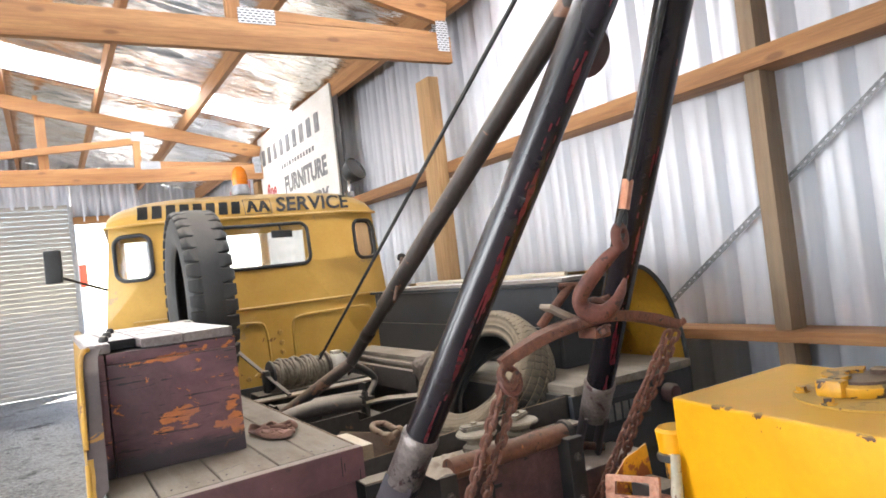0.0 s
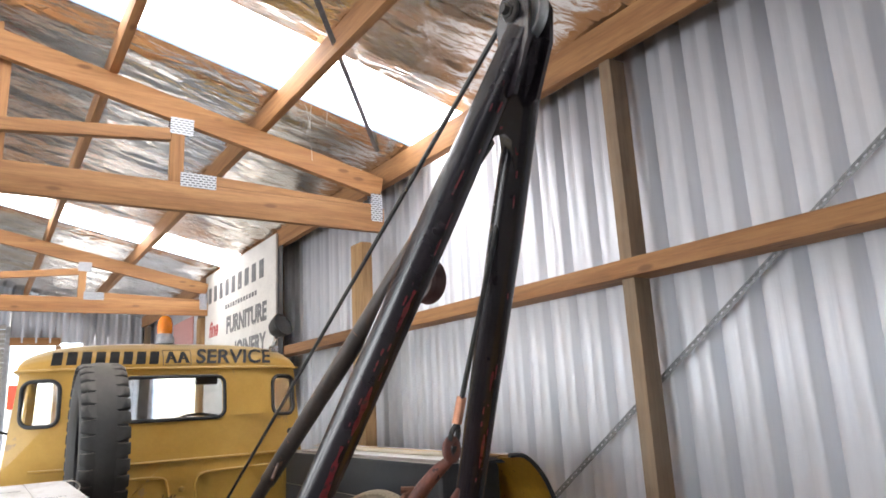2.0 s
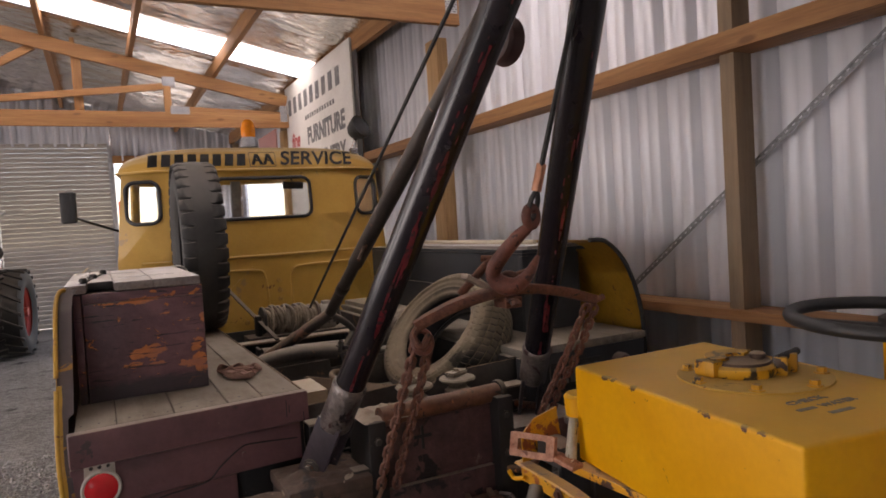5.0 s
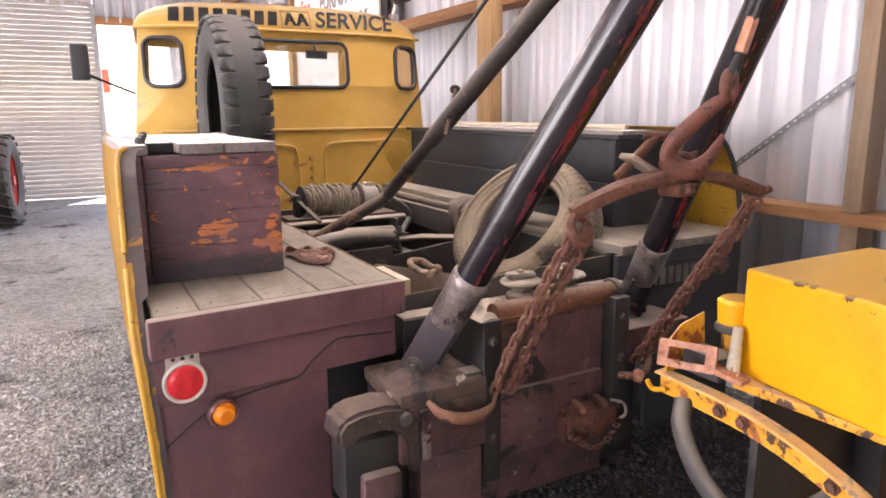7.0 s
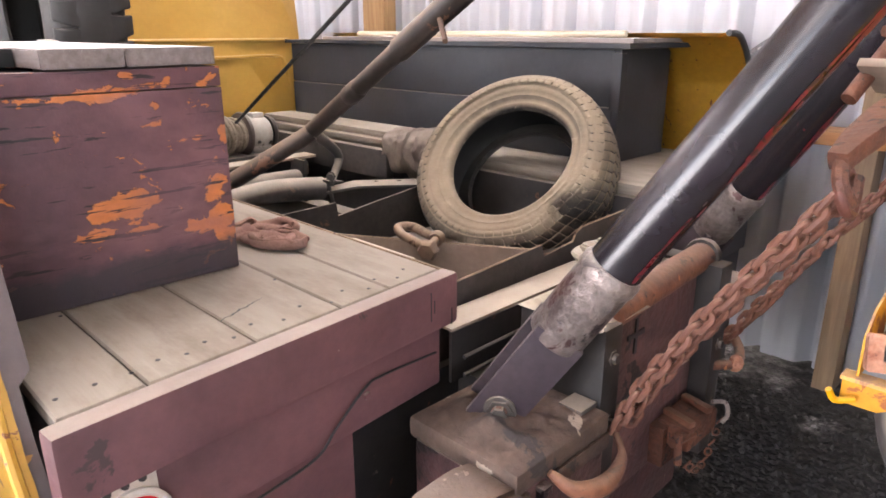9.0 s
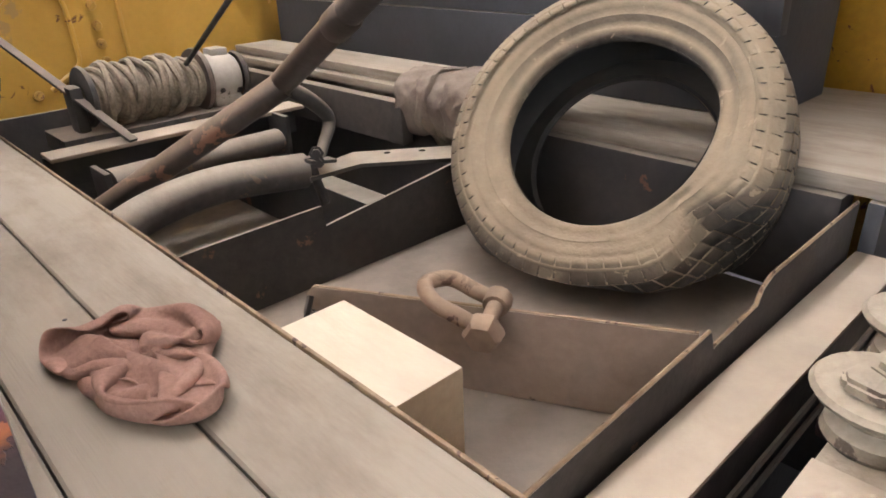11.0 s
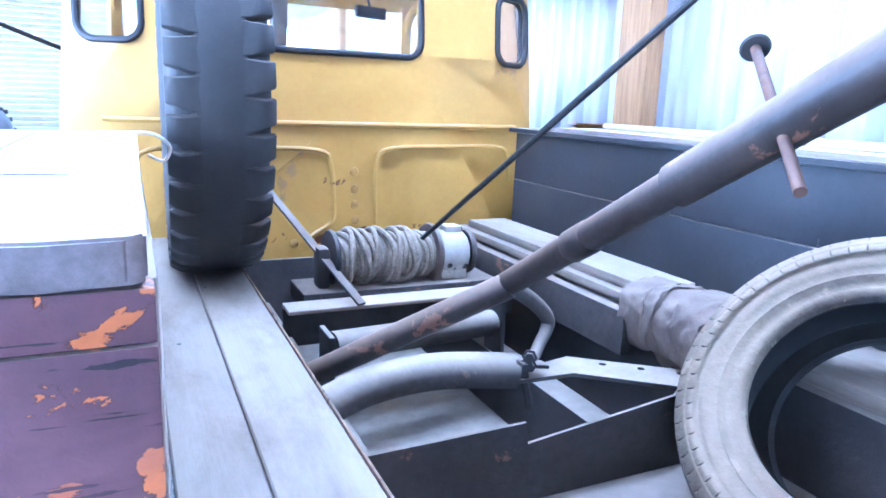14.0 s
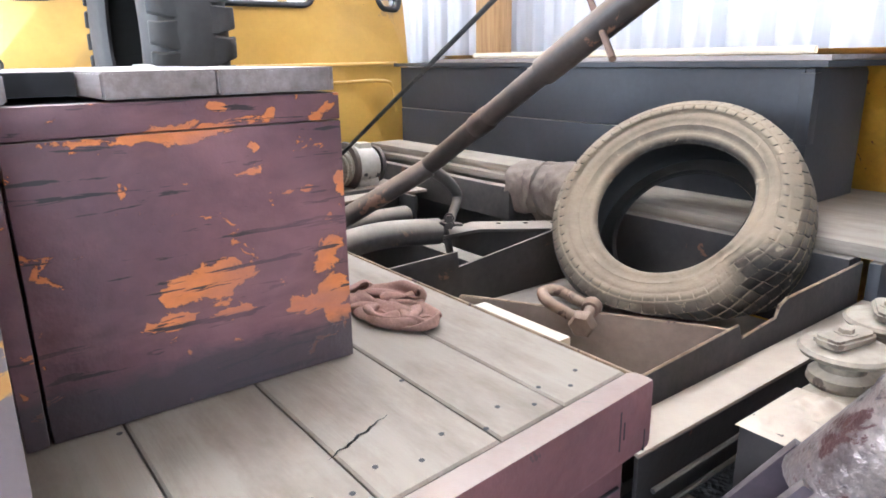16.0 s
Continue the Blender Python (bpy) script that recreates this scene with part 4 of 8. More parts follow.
part("panel_bead", bead([(TX + 0.125, 0.80), (TX + 0.12, 1.05), (TX + 0.125, 1.13), (TX + 0.17, 1.172), (TX + 0.4, 1.18), (TX + 0.58, 1.18), (TX + 0.625, 1.15), (TX + 0.64, 1.05)]), CABYEL, cab)
part("panel_bead", bead([(TX - 0.62, 1.10), (TX - 0.58, 1.165), (TX - 0.3, 1.172), (TX - 0.08, 1.165), (TX - 0.035, 1.12), (TX - 0.025, 1.0), (TX - 0.03, 0.93), (TX - 0.08, 0.895), (TX - 0.12, 0.87)]), CABYEL, cab)
part("belt_bead", tubed([(TX - 0.70 + 1.4 * i / 20, CY - 0.006 + (0.62 * (abs(-0.7 + 1.4 * i / 20) - 0.42) ** 2 + 0.25 * max(0, abs(-0.7 + 1.4 * i / 20) - 0.6) if abs(-0.7 + 1.4 * i / 20) > 0.42 else 0), 1.25) for i in range(21)], 0.008, 8), CABYEL, cab)
CABBOLT = surface("grubby_bolt_ochre", (0.36, 0.20, 0.045), (0.50, 0.30, 0.07), 60, (0.4, 0.7), bump=0.2, chips=((0.14, 0.06, 0.03), 50, 0.58))
for x, z in ((1.160, 1.094), (1.163, 1.036), (1.164, 0.982), (1.166, 0.93), (1.173, 0.86), (1.233, 0.865), (1.31, 0.87), (0.957, 0.86)):
    bm = bmesh.new()
    lathe(bm, [(0, 0.004), (0.013, 0.004), (0.015, 0.001), (0.015, 0)], axis_at((x, CY - 0.010, z), (0, -1, 0)), 14)
    bolt(bm, (x, CY - 0.014, z), (0, -1, 0), 0.0075, 0.007)
    part("bolt", bm, CABBOLT, cab)

# sign-writing across the back of the roof
def on_roof(u, v, lift=0.0):
    """A place on the roof's back slope."""
    z = 1.829 + 0.93 * v
    return Vector((TX + u, dome_back(u, z) - 0.0045 - lift * 0.93, z + lift * 0.37))


def roof_patch(loop, cuts=6):
    """A thin painted patch laid on the roof's slope."""
    (x0, y0), (x1, y1), (x2, y2), (x3, y3) = loop
    bm = bmesh.new()
    rows = [[bm.verts.new(on_roof(*(Vector((x0, y0)).lerp(Vector((x1, y1)), i / cuts).lerp(Vector((x3, y3)).lerp(Vector((x2, y2)), i / cuts), j / cuts)))) for i in range(cuts + 1)] for j in range(cuts + 1)]
    for a, b in zip(rows, rows[1:]):
        for i in range(cuts):
            bm.faces.new((a[i], a[i + 1], b[i + 1], b[i]))
    bmesh.ops.solidify(bm, geom=bm.faces[:], thickness=0.001)
    return bm


for i in range(8):
    x0 = -0.635 + i * 0.0695
    part("letter_bar", roof_patch([(x0, -0.040), (x0 + 0.050, -0.040), (x0 + 0.060, 0.040), (x0 + 0.012, 0.040)]), LETTER, cab)
lettering("lettering", "SERVICE", 0.130, None, LETTER, cab, 0.18, 0.98, 0.020, lambda x, y, z: on_roof(x + 0.338, y, z + 0.005))
for x in (-0.026, 0.042):
    for s in (-1, 1):
        part("lettering", roof_patch([(x + s * 0.026 - 0.010, -0.036), (x + s * 0.026 + 0.010, -0.036), (x + 0.010, 0.038), (x - 0.010, 0.038)]), LETTER, cab, "black pointed shape")
    part("lettering", roof_patch([(x - 0.013, -0.012), (x + 0.013, -0.012), (x + 0.010, -0.002), (x - 0.010, -0.002)]), LETTER, cab)
bm = bmesh.new()
for a, b in (((-0.070, -0.048), (-0.070, 0.048)), ((0.085, -0.048), (0.085, 0.048)), ((-0.070, -0.048), (0.085, -0.048)), ((-0.070, 0.048), (0.085, 0.048))):
    tube(bm, [on_roof(a[0] + (b[0] - a[0]) * k / 8, a[1] + (b[1] - a[1]) * k / 8) for k in range(9)], 0.0016, 6)
part("badge_frame", bm, LINE, cab, "thin painted frame")

# beacon, spotlight and mirror
bx, by, bz = TX - 0.02, 4.08, 1.93
beacon = part("beacon", lathed([(0.058, 0), (0.055, 0.035), (0.045, 0.05), (0.043, 0.06), (0, 0.06)], Matrix.Translation((bx, by, bz)), 20), GALV, truck, "grey beacon base")
part("lens", lathed([(0.043, 0), (0.046, 0.02), (0.045, 0.06), (0.036, 0.095), (0.018, 0.112), (0, 0.115)], Matrix.Translation((bx, by, bz + 0.06)), 20), AMBER, beacon, "amber plastic dome")
SC, SA = Vector((1.775, 3.93, 2.03)), Vector((0.42, -0.80, 0.42)).normalized()
spot = part("spotlight", lathed([(0, -0.075), (0.028, -0.072), (0.058, -0.045), (0.072, -0.005), (0.074, 0.02), (0.079, 0.024), (0.079, 0.034), (0.072, 0.036), (0.068, 0.03)], axis_at(SC, SA), 28), BLACK, truck, "round black spotlight on the cab roof")
part("lens", lathed([(0.07, 0.031), (0.045, 0.036), (0, 0.039)], axis_at(SC, SA), 28), SPOTGLASS, spot, "dark spotlight glass")
part("bracket", tubed(arc([(1.735, 3.95, 1.86), (1.74, 3.945, 1.91), (1.75, 3.94, 1.95), SC - SA * 0.05]), 0.013, 10), CHROME, spot, "chrome bracket")
part("clamp", boxed(1.715, 1.765, 3.925, 3.975, 1.865, 1.905, 0.008), CHROME, spot)
mirror = part("mirror", boxed(-0.041, 0.041, -0.014, 0.014, -0.085, 0.085, 0.014, Matrix.Translation((0.075, 3.92, 1.585)) @ Matrix.Rotation(radians(-14), 4, "Z")), BLACK, truck, "black rectangular door mirror on an arm")
part("mirror_arm", tubed([(0.10, 3.93, 1.53), (0.20, 4.0, 1.49), (0.335, 4.12, 1.44)], 0.007, 8), BLACK, mirror)

# chassis and rear wheels under the tray
for x in (0.83, 1.37):
    part("chassis_rail", boxed(x - 0.035, x + 0.035, 1.62, 5.2, 0.52, 0.68, 0.006), DARKSTEEL, truck)
for s in (-1, 1):
    x = TX + s * 0.82
    wheel = part("wheel", lathed([(0.19, -0.11), (0.23, -0.12), (0.34, -0.115), (0.40, -0.085), (0.41, 0), (0.40, 0.085), (0.34, 0.115), (0.23, 0.12), (0.19, 0.11)], axis_at((x, 2.75, G + 0.41), (1, 0, 0)), 32), TYRE, truck, "dusty rear truck tyre")
    part("rim", lathed([(0.19, -0.11), (0.18, -0.05), (0.10, 0.0), (0, 0.0)], axis_at((x, 2.75, G + 0.41), (1, 0, 0)), 24), DARKSTEEL, wheel)

# left deck: planks from the tail to the cab
seams = (0.115, 0.215, 0.36, 0.505, 0.605, 0.722)
for i, (a, b) in enumerate(zip(seams, seams[1:])):
    bm = slab([(a + 0.0012, 1.697 + 0.091 * (a - 0.1)), (b - 0.0012, 1.697 + 0.091 * (b - 0.1)), (b - 0.0012, 3.78), (a + 0.0012, 3.78)], Matrix.Translation((0, 0, D - 0.022)), 0.022)
    bmesh.ops.bevel(bm, geom=[e for e in bm.edges if e.calc_length() > 0.03], offset=0.0025, segments=1, affect="EDGES")
    part("deck_plank", bm, DECK, truck)
bm = bmesh.new()
for i in range(30):
    x = 0.13 + 0.037 * (i % 16) + 0.008 * math.sin(i * 7)
    y = 1.735 + 0.07 * x + 0.012 * math.sin(i * 3) if i < 16 else 1.80 + 1.5 * ((i * 0.618) % 1.0)
    r = 0.0032 if i < 16 else 0.0018 + 0.002 * ((i * 0.37) % 1.0)
    lathe(bm, [(0, 0.0007), (r, 0.0006), (r * 0.9, 0)], Matrix.Translation((x, y, D)), 8)
tagged(part("nail_head", bm, BLACK, truck), kind="stuff")
bm = bmesh.new()
last = None
for k in range(25):
    u = k / 24
    q = Vector((0.352 + 0.090 * u, 1.809 + 0.037 * u + 0.006 * noise.noise((u * 9, 2, 0)), D + 0.0006))
    w = 0.0013 * (0.3 + math.sin(math.pi * u)) * (1 + 0.6 * noise.noise((u * 14, 5, 1)))
    row = [bm.verts.new(q + Vector((0.4, -0.9, 0)) * w), bm.verts.new(q - Vector((0.4, -0.9, 0)) * w)]
    if last:
        bm.faces.new((last[0], last[1], row[1], row[0]))
    last = row
bmesh.ops.solidify(bm, geom=bm.faces[:], thickness=0.0004)
part("crack", bm, BLACK, truck, "dark crack across a plank")
SLEEVE = surface("worn_pale_sleeve", (0.105, 0.080, 0.074), (0.32, 0.27, 0.245), 11, (0.28, 0.55), bump=0.7, dist=0.005, grain=80, gc=0.3, chips=((0.075, 0.036, 0.034), 13, 0.565), chips2=((0.028, 0.019, 0.021), 8, 0.58), metal=0.45, dust=((0.62, 0.56, 0.50), 0.45))
RUSTCREAM = surface("rust_stained_cream", (0.50, 0.43, 0.36), (0.64, 0.58, 0.50), 14, (0.5, 0.8), bump=0.2, chips=((0.24, 0.09, 0.045), 20, 0.58))
BOWL = surface("worn_maroon_bowl", (0.16, 0.075, 0.075), (0.36, 0.20, 0.18), 12, (0.25, 0.45), metal=0.55, bump=0.15, chips=((0.07, 0.04, 0.04), 20, 0.62))
tail_m = Matrix.Translation((0.1, 1.665, 0)) @ Matrix.Rotation(radians(5.2), 4, "Z")
part("tail_board", boxed(0.0, 0.637, -0.004, 0.031, 0.815, D + 0.001, 0.009, tail_m), MAROON2, truck, "dull maroon painted tail board")
part("tail_board", boxed(0.0, 0.615, 0.018, 0.045, 0.70, 0.811, 0.006, tail_m), MAROON2, truck, "dull maroon painted tail board")
for x, z0, z1 in ((0.566, 0.838, 0.888), (0.574, 0.850, 0.872), (0.618, 0.817, 0.846)):
    part("crack", boxed(x, x + 0.0022, -0.0046, 0.004, z0, z1, 0, tail_m), BLACK, truck, "dark split in the board end")
part("tail_panel", boxed(0.0, 0.42, 0.03, 0.05, 0.22, 0.697, 0.006, tail_m), MAROON2, truck, "dull maroon painted tail panel")
part("deck_bearer", boxed(0.66, 0.725, 1.76, 3.75, 0.70, D - 0.024, 0.005), DARKSTEEL, truck)
LC, IC = Vector((0.068, 0.017, 0.752)), Vector((0.143, 0.03, 0.662))
lamp = part("tail_lamp", lathed([(0, 0), (0.047, 0), (0.049, 0.012), (0.045, 0.017), (0.04, 0.013)], tail_m @ axis_at(LC, (0, -1, 0)), 32), CREAM, truck, "round tail lamp with a cream rim")
part("lens", lathed([(0.041, 0.012), (0.036, 0.017), (0.014, 0.021), (0, 0.0215)], tail_m @ axis_at(LC, (0, -1, 0)), 32), REDLENS, lamp, "red glass lens")
for k in range(3):
    part("lens_ring", tubed([tail_m @ axis_at(LC, (0, -1, 0)) @ Vector(((0.012 + 0.009 * k) * math.cos(w), (0.012 + 0.009 * k) * math.sin(w), 0.0203 - 0.0016 * k)) for w in (2 * math.pi * j / 28 for j in range(28))], 0.0009, 5, closed=True), REDLENS, lamp)
part("bracket", slab([(-0.037, 0.028), (0.037, 0.028), (0.036, 0.060), (0.026, 0.067), (-0.026, 0.068), (-0.036, 0.060)], tail_m @ Matrix.Translation((LC.x, 0.016, LC.z)) @ Matrix.Rotation(radians(90), 4, "X"), 0.004), RUSTCREAM, lamp, "chipped cream bracket plate")
for k in (-1, 0, 1):
    part("screw", lathed([(0, 0.003), (0.004, 0.003), (0.005, 0)], tail_m @ axis_at((LC.x + 0.02 * k, 0.012, LC.z + 0.055), (0, -1, 0)), 10), DARKSTEEL, lamp)
ind = part("indicator_lamp", lathed([(0, 0), (0.026, 0), (0.035, 0.012), (0.037, 0.026), (0.033, 0.034), (0.027, 0.030)], tail_m @ axis_at(IC, (0.12, -1, -0.1)), 26), BOWL, truck, "small round indicator lamp in a worn metal bowl")
part("lens", lathed([(0.027, 0.028), (0.026, 0.040), (0.017, 0.051), (0, 0.054)], tail_m @ axis_at(IC, (0.12, -1, -0.1)), 24), AMBER, ind, "amber lens")
part("screw", lathed([(0, 0.006), (0.006, 0.004), (0.007, 0)], tail_m @ axis_at((0.44, 0.018, 0.752), (0, -1, 0)), 12), MAROON2, truck)
part("wire", tubed(arc([tail_m @ Vector(p) for p in ((0.02, 0.024, 0.60), (0.12, 0.022, 0.665), (0.22, 0.012, 0.69), (0.33, 0.012, 0.70), (0.37, 0.008, 0.735), (0.43, 0.008, 0.775), (0.47, 0.01, 0.778), (0.6, 0.015, 0.765))]), 0.0022, 6), BLACK, truck)


# curved side panels, rolled in at the top, with a trimmed back edge
def side_panel(s):
    prof = [(0.80, 1.28), (0.88, 1.27), (0.96, 1.20), (1.015, 1.10), (1.05, 0.97), (1.06, 0.82), (1.045, 0.62), (1.03, 0.42)] if s > 0 else \
        [(1.003, 1.258), (1.018, 1.252), (1.028, 1.22), (1.033, 1.12), (1.037, 1.0), (1.040, 0.85), (1.030, 0.68), (1.019, 0.42)]
    pts = arc([(TX + s * x, 0, z) for x, z in prof], 4)

    def back(z):
        """The rear edge leans forward and is rounded off towards the top."""
        if s > 0:
            return 1.82
        return 1.67 + 0.22 * max(0, min(1, (z - 0.78) / 0.42)) + 0.9 * max(0, z - 1.20)

    def sheet(line, shift, thick):
        bm = bmesh.new()
        rows = [[bm.verts.new((q.x + (0, 0.014, 0.026, 0.040)[k] * (s < 0), back(q.z) + shift if k == 0 else y, q.z)) for q in line] for k, y in enumerate((0, 2.3, 3.0, 3.74 - shift))]
        for a, b in zip(rows, rows[1:]):
            for i in range(len(line) - 1):
                bm.faces.new((a[i], a[i + 1], b[i + 1], b[i]))
        bmesh.ops.solidify(bm, geom=bm.faces[:], thickness=thick)
        bmesh.ops.recalc_face_normals(bm, faces=bm.faces)
        return bm

    p = part("side_panel", sheet(pts, 0, 0.006), SIDEYEL, truck, "ochre rolled side panel with rusty chips", 60)
    inner = [Vector((q.x - s * 0.010, 0, q.z - 0.008)) for q in pts]
    part("lining", sheet(inner, 0.004, 0.002), LINING if s < 0 else SIDEYEL, p, "grey-purple painted inside of the panel" if s < 0 else "", 60)
    if s > 0:
        part("edge_trim", tubed([(q.x, back(q.z), q.z) for q in pts], 0.009, 8), BLACK, p)
    else:
        part("edge_trim", tubed([(q.x, back(q.z), q.z) for q in pts if q.z > 1.0], 0.006, 8), SIDEYEL, p)
        part("edge_trim", tubed([(q.x, back(q.z), q.z) for q in pts if q.z < 1.03], 0.006, 8), SIDEYEL, p)
    if s < 0:
        for name, far, step, mat, label in (("rear_flange", 0.040, 0.007, LINING, "grey-purple painted return flange"), ("edge_strip", 0.013, 0.001, SIDEYEL, "chipped orange-yellow edge strip")):
            bm = bmesh.new()
            run = [q for q in arc(pts, 3) if far > 0.03 or q.z < 1.02]
            cut = [(q, (far if q.z > 0.93 else min(far, 0.026)) * (1 + 0.25 * noise.noise((q.z * 30, far * 90, 0)) * (far < 0.03))) for q in run]
            rows = [[bm.verts.new((q.x + u * w, back(q.z) + step + v, q.z)) for u, v in ((0.04, 0), (1, 0), (1, 0.004), (0.04, 0.004))] for q, w in cut]
            for a, b in zip(rows, rows[1:]):
                for i in range(4):
                    bm.faces.new((a[i], a[(i + 1) % 4], b[(i + 1) % 4], b[i]))
            bm.faces.new(rows[0])
            bm.faces.new(rows[-1][::-1])
            bmesh.ops.recalc_face_normals(bm, faces=bm.faces)
            part(name, bm, mat, p, label)


LINING = surface("grey_purple_lining", (0.075, 0.058, 0.062), (0.13, 0.10, 0.105), 5, (0.5, 0.75), bump=0.2, chips=((0.42, 0.20, 0.03), 14, 0.64), dust=(DUST, 0.5))
SIDEYEL = surface("chipped_ochre_panel", (0.46, 0.24, 0.022), (0.60, 0.34, 0.04), 4, (0.4, 0.6), bump=0.15, chips=((0.07, 0.045, 0.045), 17, 0.645), chips2=((0.2, 0.07, 0.03), 30, 0.645), dust=(DUST, 0.4))
side_panel(1)
side_panel(-1)

# right deck and its dark back board
part("deck_plank", boxed(1.535, 2.13, 1.765, 3.78, D - 0.03, D, 0.006), DECK, truck, "dusty boarded deck")
part("tail_board", boxed(1.53, 2.13, 1.775, 1.80, 0.62, D - 0.032, 0.006), SLATE, truck, "dark tail board")
part("tail_panel", boxed(1.70, 2.13, 1.79, 1.81, 0.22, 0.617, 0.006), SLATE, truck)
plate = part("number_plate", boxed(1.66, 1.90, 1.766, 1.773, 0.735, 0.835, 0.002), BLACK, truck, "black number plate")
for i in range(6):
    part("plate_bar", boxed(1.675 + i * 0.037, 1.70 + i * 0.037, 1.763, 1.7655, 0.755, 0.815), PLATEBAR, plate)
part("tail_lamp", lathed([(0, 0), (0.036, 0), (0.036, 0.03), (0.028, 0.04), (0, 0.042)], axis_at((1.99, 1.773, 0.80), (0, -1, 0)), 20), MASTSTEEL, truck, "dull red tail lamp")
part("deck_bearer", boxed(1.52, 1.58, 1.83, 3.75, 0.70, D - 0.032, 0.005), DARKSTEEL, truck)

# the well between the decks
part("well_floor", boxed(0.735, 1.515, 1.83, 2.47, 0.672, 0.70, 0.003), WELL, truck, "dusty steel well floor")
part("front_plate", slab([(0.74, 0.66), (1.52, 0.66), (1.52, 0.872), (1.40, 0.872), (1.37, 0.862), (1.345, 0.836), (1.04, 0.80), (1.035, 0.838), (0.74, 0.832)],
     Matrix.Translation((0, 2.48, 0)) @ Matrix.Rotation(radians(90), 4, "X"), 0.006), WELL, truck, "notched steel plate across the well")
REAR = [(0.74, 0.62), (1.53, 0.62), (1.53, 0.870), (1.235, 0.862), (1.212, 0.852), (1.203, 0.834), (1.094, 0.826), (1.083, 0.852), (0.90, 0.842), (0.74, 0.834)]
rear = part("rear_plate", slab(REAR,
     Matrix.Translation((0, 1.815, 0)) @ Matrix.Rotation(radians(90), 4, "X"), 0.006), WELL, truck, "stepped steel plate across the well")
EDGERUST = surface("rubbed_rusty_edge", (0.15, 0.095, 0.055), (0.34, 0.25, 0.155), 22, (0.5, 0.8), bump=0.4, chips=((0.08, 0.045, 0.03), 30, 0.58))
part("worn_edge", tubed([(x, 1.812, z) for x, z in REAR[2:]], 0.0026, 6), EDGERUST, rear, "rubbed rusty plate edge")
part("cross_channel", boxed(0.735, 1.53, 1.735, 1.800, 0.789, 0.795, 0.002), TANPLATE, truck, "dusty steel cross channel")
part("cross_channel", boxed(0.735, 1.53, 1.735, 1.742, 0.69, 0.788, 0.002), POSTSTEEL, truck, "dark web of the cross channel")
for z in (0.735, 0.70):
    part("brake_pipe", tubed([(0.76, 1.728, z), (1.52, 1.732, z + 0.006)], 0.004, 6), DARKSTEEL, truck)
a, b = Vector((0.868, 2.27, 0)), Vector((1.10, 1.83, 0))
dv = (b - a).normalized()
pm = Matrix(((dv.x, 0, -dv.y, a.x), (dv.y, 0, dv.x, a.y), (0, 1, 0, 0), (0, 0, 0, 1)))
ln = (b - a).length
web = part("diagonal_plate", slab([(0, 0.703), (ln, 0.703), (ln, 0.832), (0.012, 0.826), (0, 0.815)], pm, 0.006), TANPLATE, truck, "dusty steel plate set across the well")
part("worn_edge", tubed([pm @ Vector((q, z, 0.003)) for q, z in ((0.004, 0.817), (0.013, 0.8262), (ln, 0.832))], 0.0026, 6), EDGERUST, web, "rubbed rusty plate edge")
bm = bmesh.new()
for q in ((0.02, 2.25), (0.0, 2.29)):
    tube(bm, arc([(a.x - q[0], q[1] - 0.03, 0.815), (a.x - q[0] - 0.012, q[1] - 0.035, 0.79), (a.x - q[0], q[1] - 0.03, 0.77), (a.x - q[0] + 0.006, q[1] - 0.025, 0.79)], 4), 0.005, 6)
part("chain_link", bm, DARKSTEEL, web)
part("pin", tubed([(1.15, 1.93, 0.70), (1.15, 1.93, 0.745)], 0.012, 10), WELL, truck)
part("pin", tubed([(0.955, 2.20, 0.70), (0.955, 2.20, 0.785)], 0.010, 10), WELL, truck)
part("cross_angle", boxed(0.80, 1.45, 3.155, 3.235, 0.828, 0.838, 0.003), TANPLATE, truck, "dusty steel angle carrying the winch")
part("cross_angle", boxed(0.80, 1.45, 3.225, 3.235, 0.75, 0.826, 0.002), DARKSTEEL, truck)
part("guide_roller", tubed([(0.86, 3.0, 0.80), (1.33, 3.13, 0.765)], 0.034, 18), PIPEDUST, truck, "dusty steel roller")
for x, y in ((0.845, 2.96), (1.34, 3.09)):
    part("roller_bracket", boxed(x, x + 0.012, y, y + 0.09, 0.68, 0.835, 0.002), DARKSTEEL, truck)
part("bent_pipe", tubed(arc([(0.745, 2.70, 0.80), (0.85, 2.72, 0.825), (0.98, 2.715, 0.838), (1.14, 2.69, 0.828)]), 0.035, 18), PIPEDUST, truck, "dusty bent pipe")
bm = bmesh.new()
tube(bm, [(1.14, 2.67, 0.86), (1.16, 2.66, 0.76)], 0.010, 8)
beam(bm, (1.13, 2.66, 0.855), (1.19, 2.66, 0.845), 0.03, 0.008)
part("pipe_clamp", bm, WELL, truck)
FLANGE_HOLES = [(0.205, -0.032), (0.265, -0.078), (0.325, -0.125)]
part("side_flange", slab([(0, 0), (0.16, 0.03), (0.42, -0.17), (0.42, -0.24), (0.36, -0.24), (0.12, -0.05), (0, -0.045)], Matrix.Translation((1.13, 2.70, 0.815)), 0.008, holes=[[(hx + 0.008 * math.cos(k * math.pi / 4), hy + 0.008 * math.sin(k * math.pi / 4)) for k in range(8)] for hx, hy in FLANGE_HOLES]), PIPEDUST, truck, "perforated flange plate")
# plates added to shut daylight out, so the well stays dark
part("well_side", boxed(1.505, 1.52, 2.49, 3.78, 0.50, 0.86, 0.003), DARKSTEEL, truck)
part("well_side", boxed(0.736, 0.75, 2.49, 3.78, 0.50, 0.86, 0.003), DARKSTEEL, truck)
part("well_side", boxed(0.752, 1.50, 3.76, 3.775, 0.50, 0.82, 0.003), DARKSTEEL, truck)
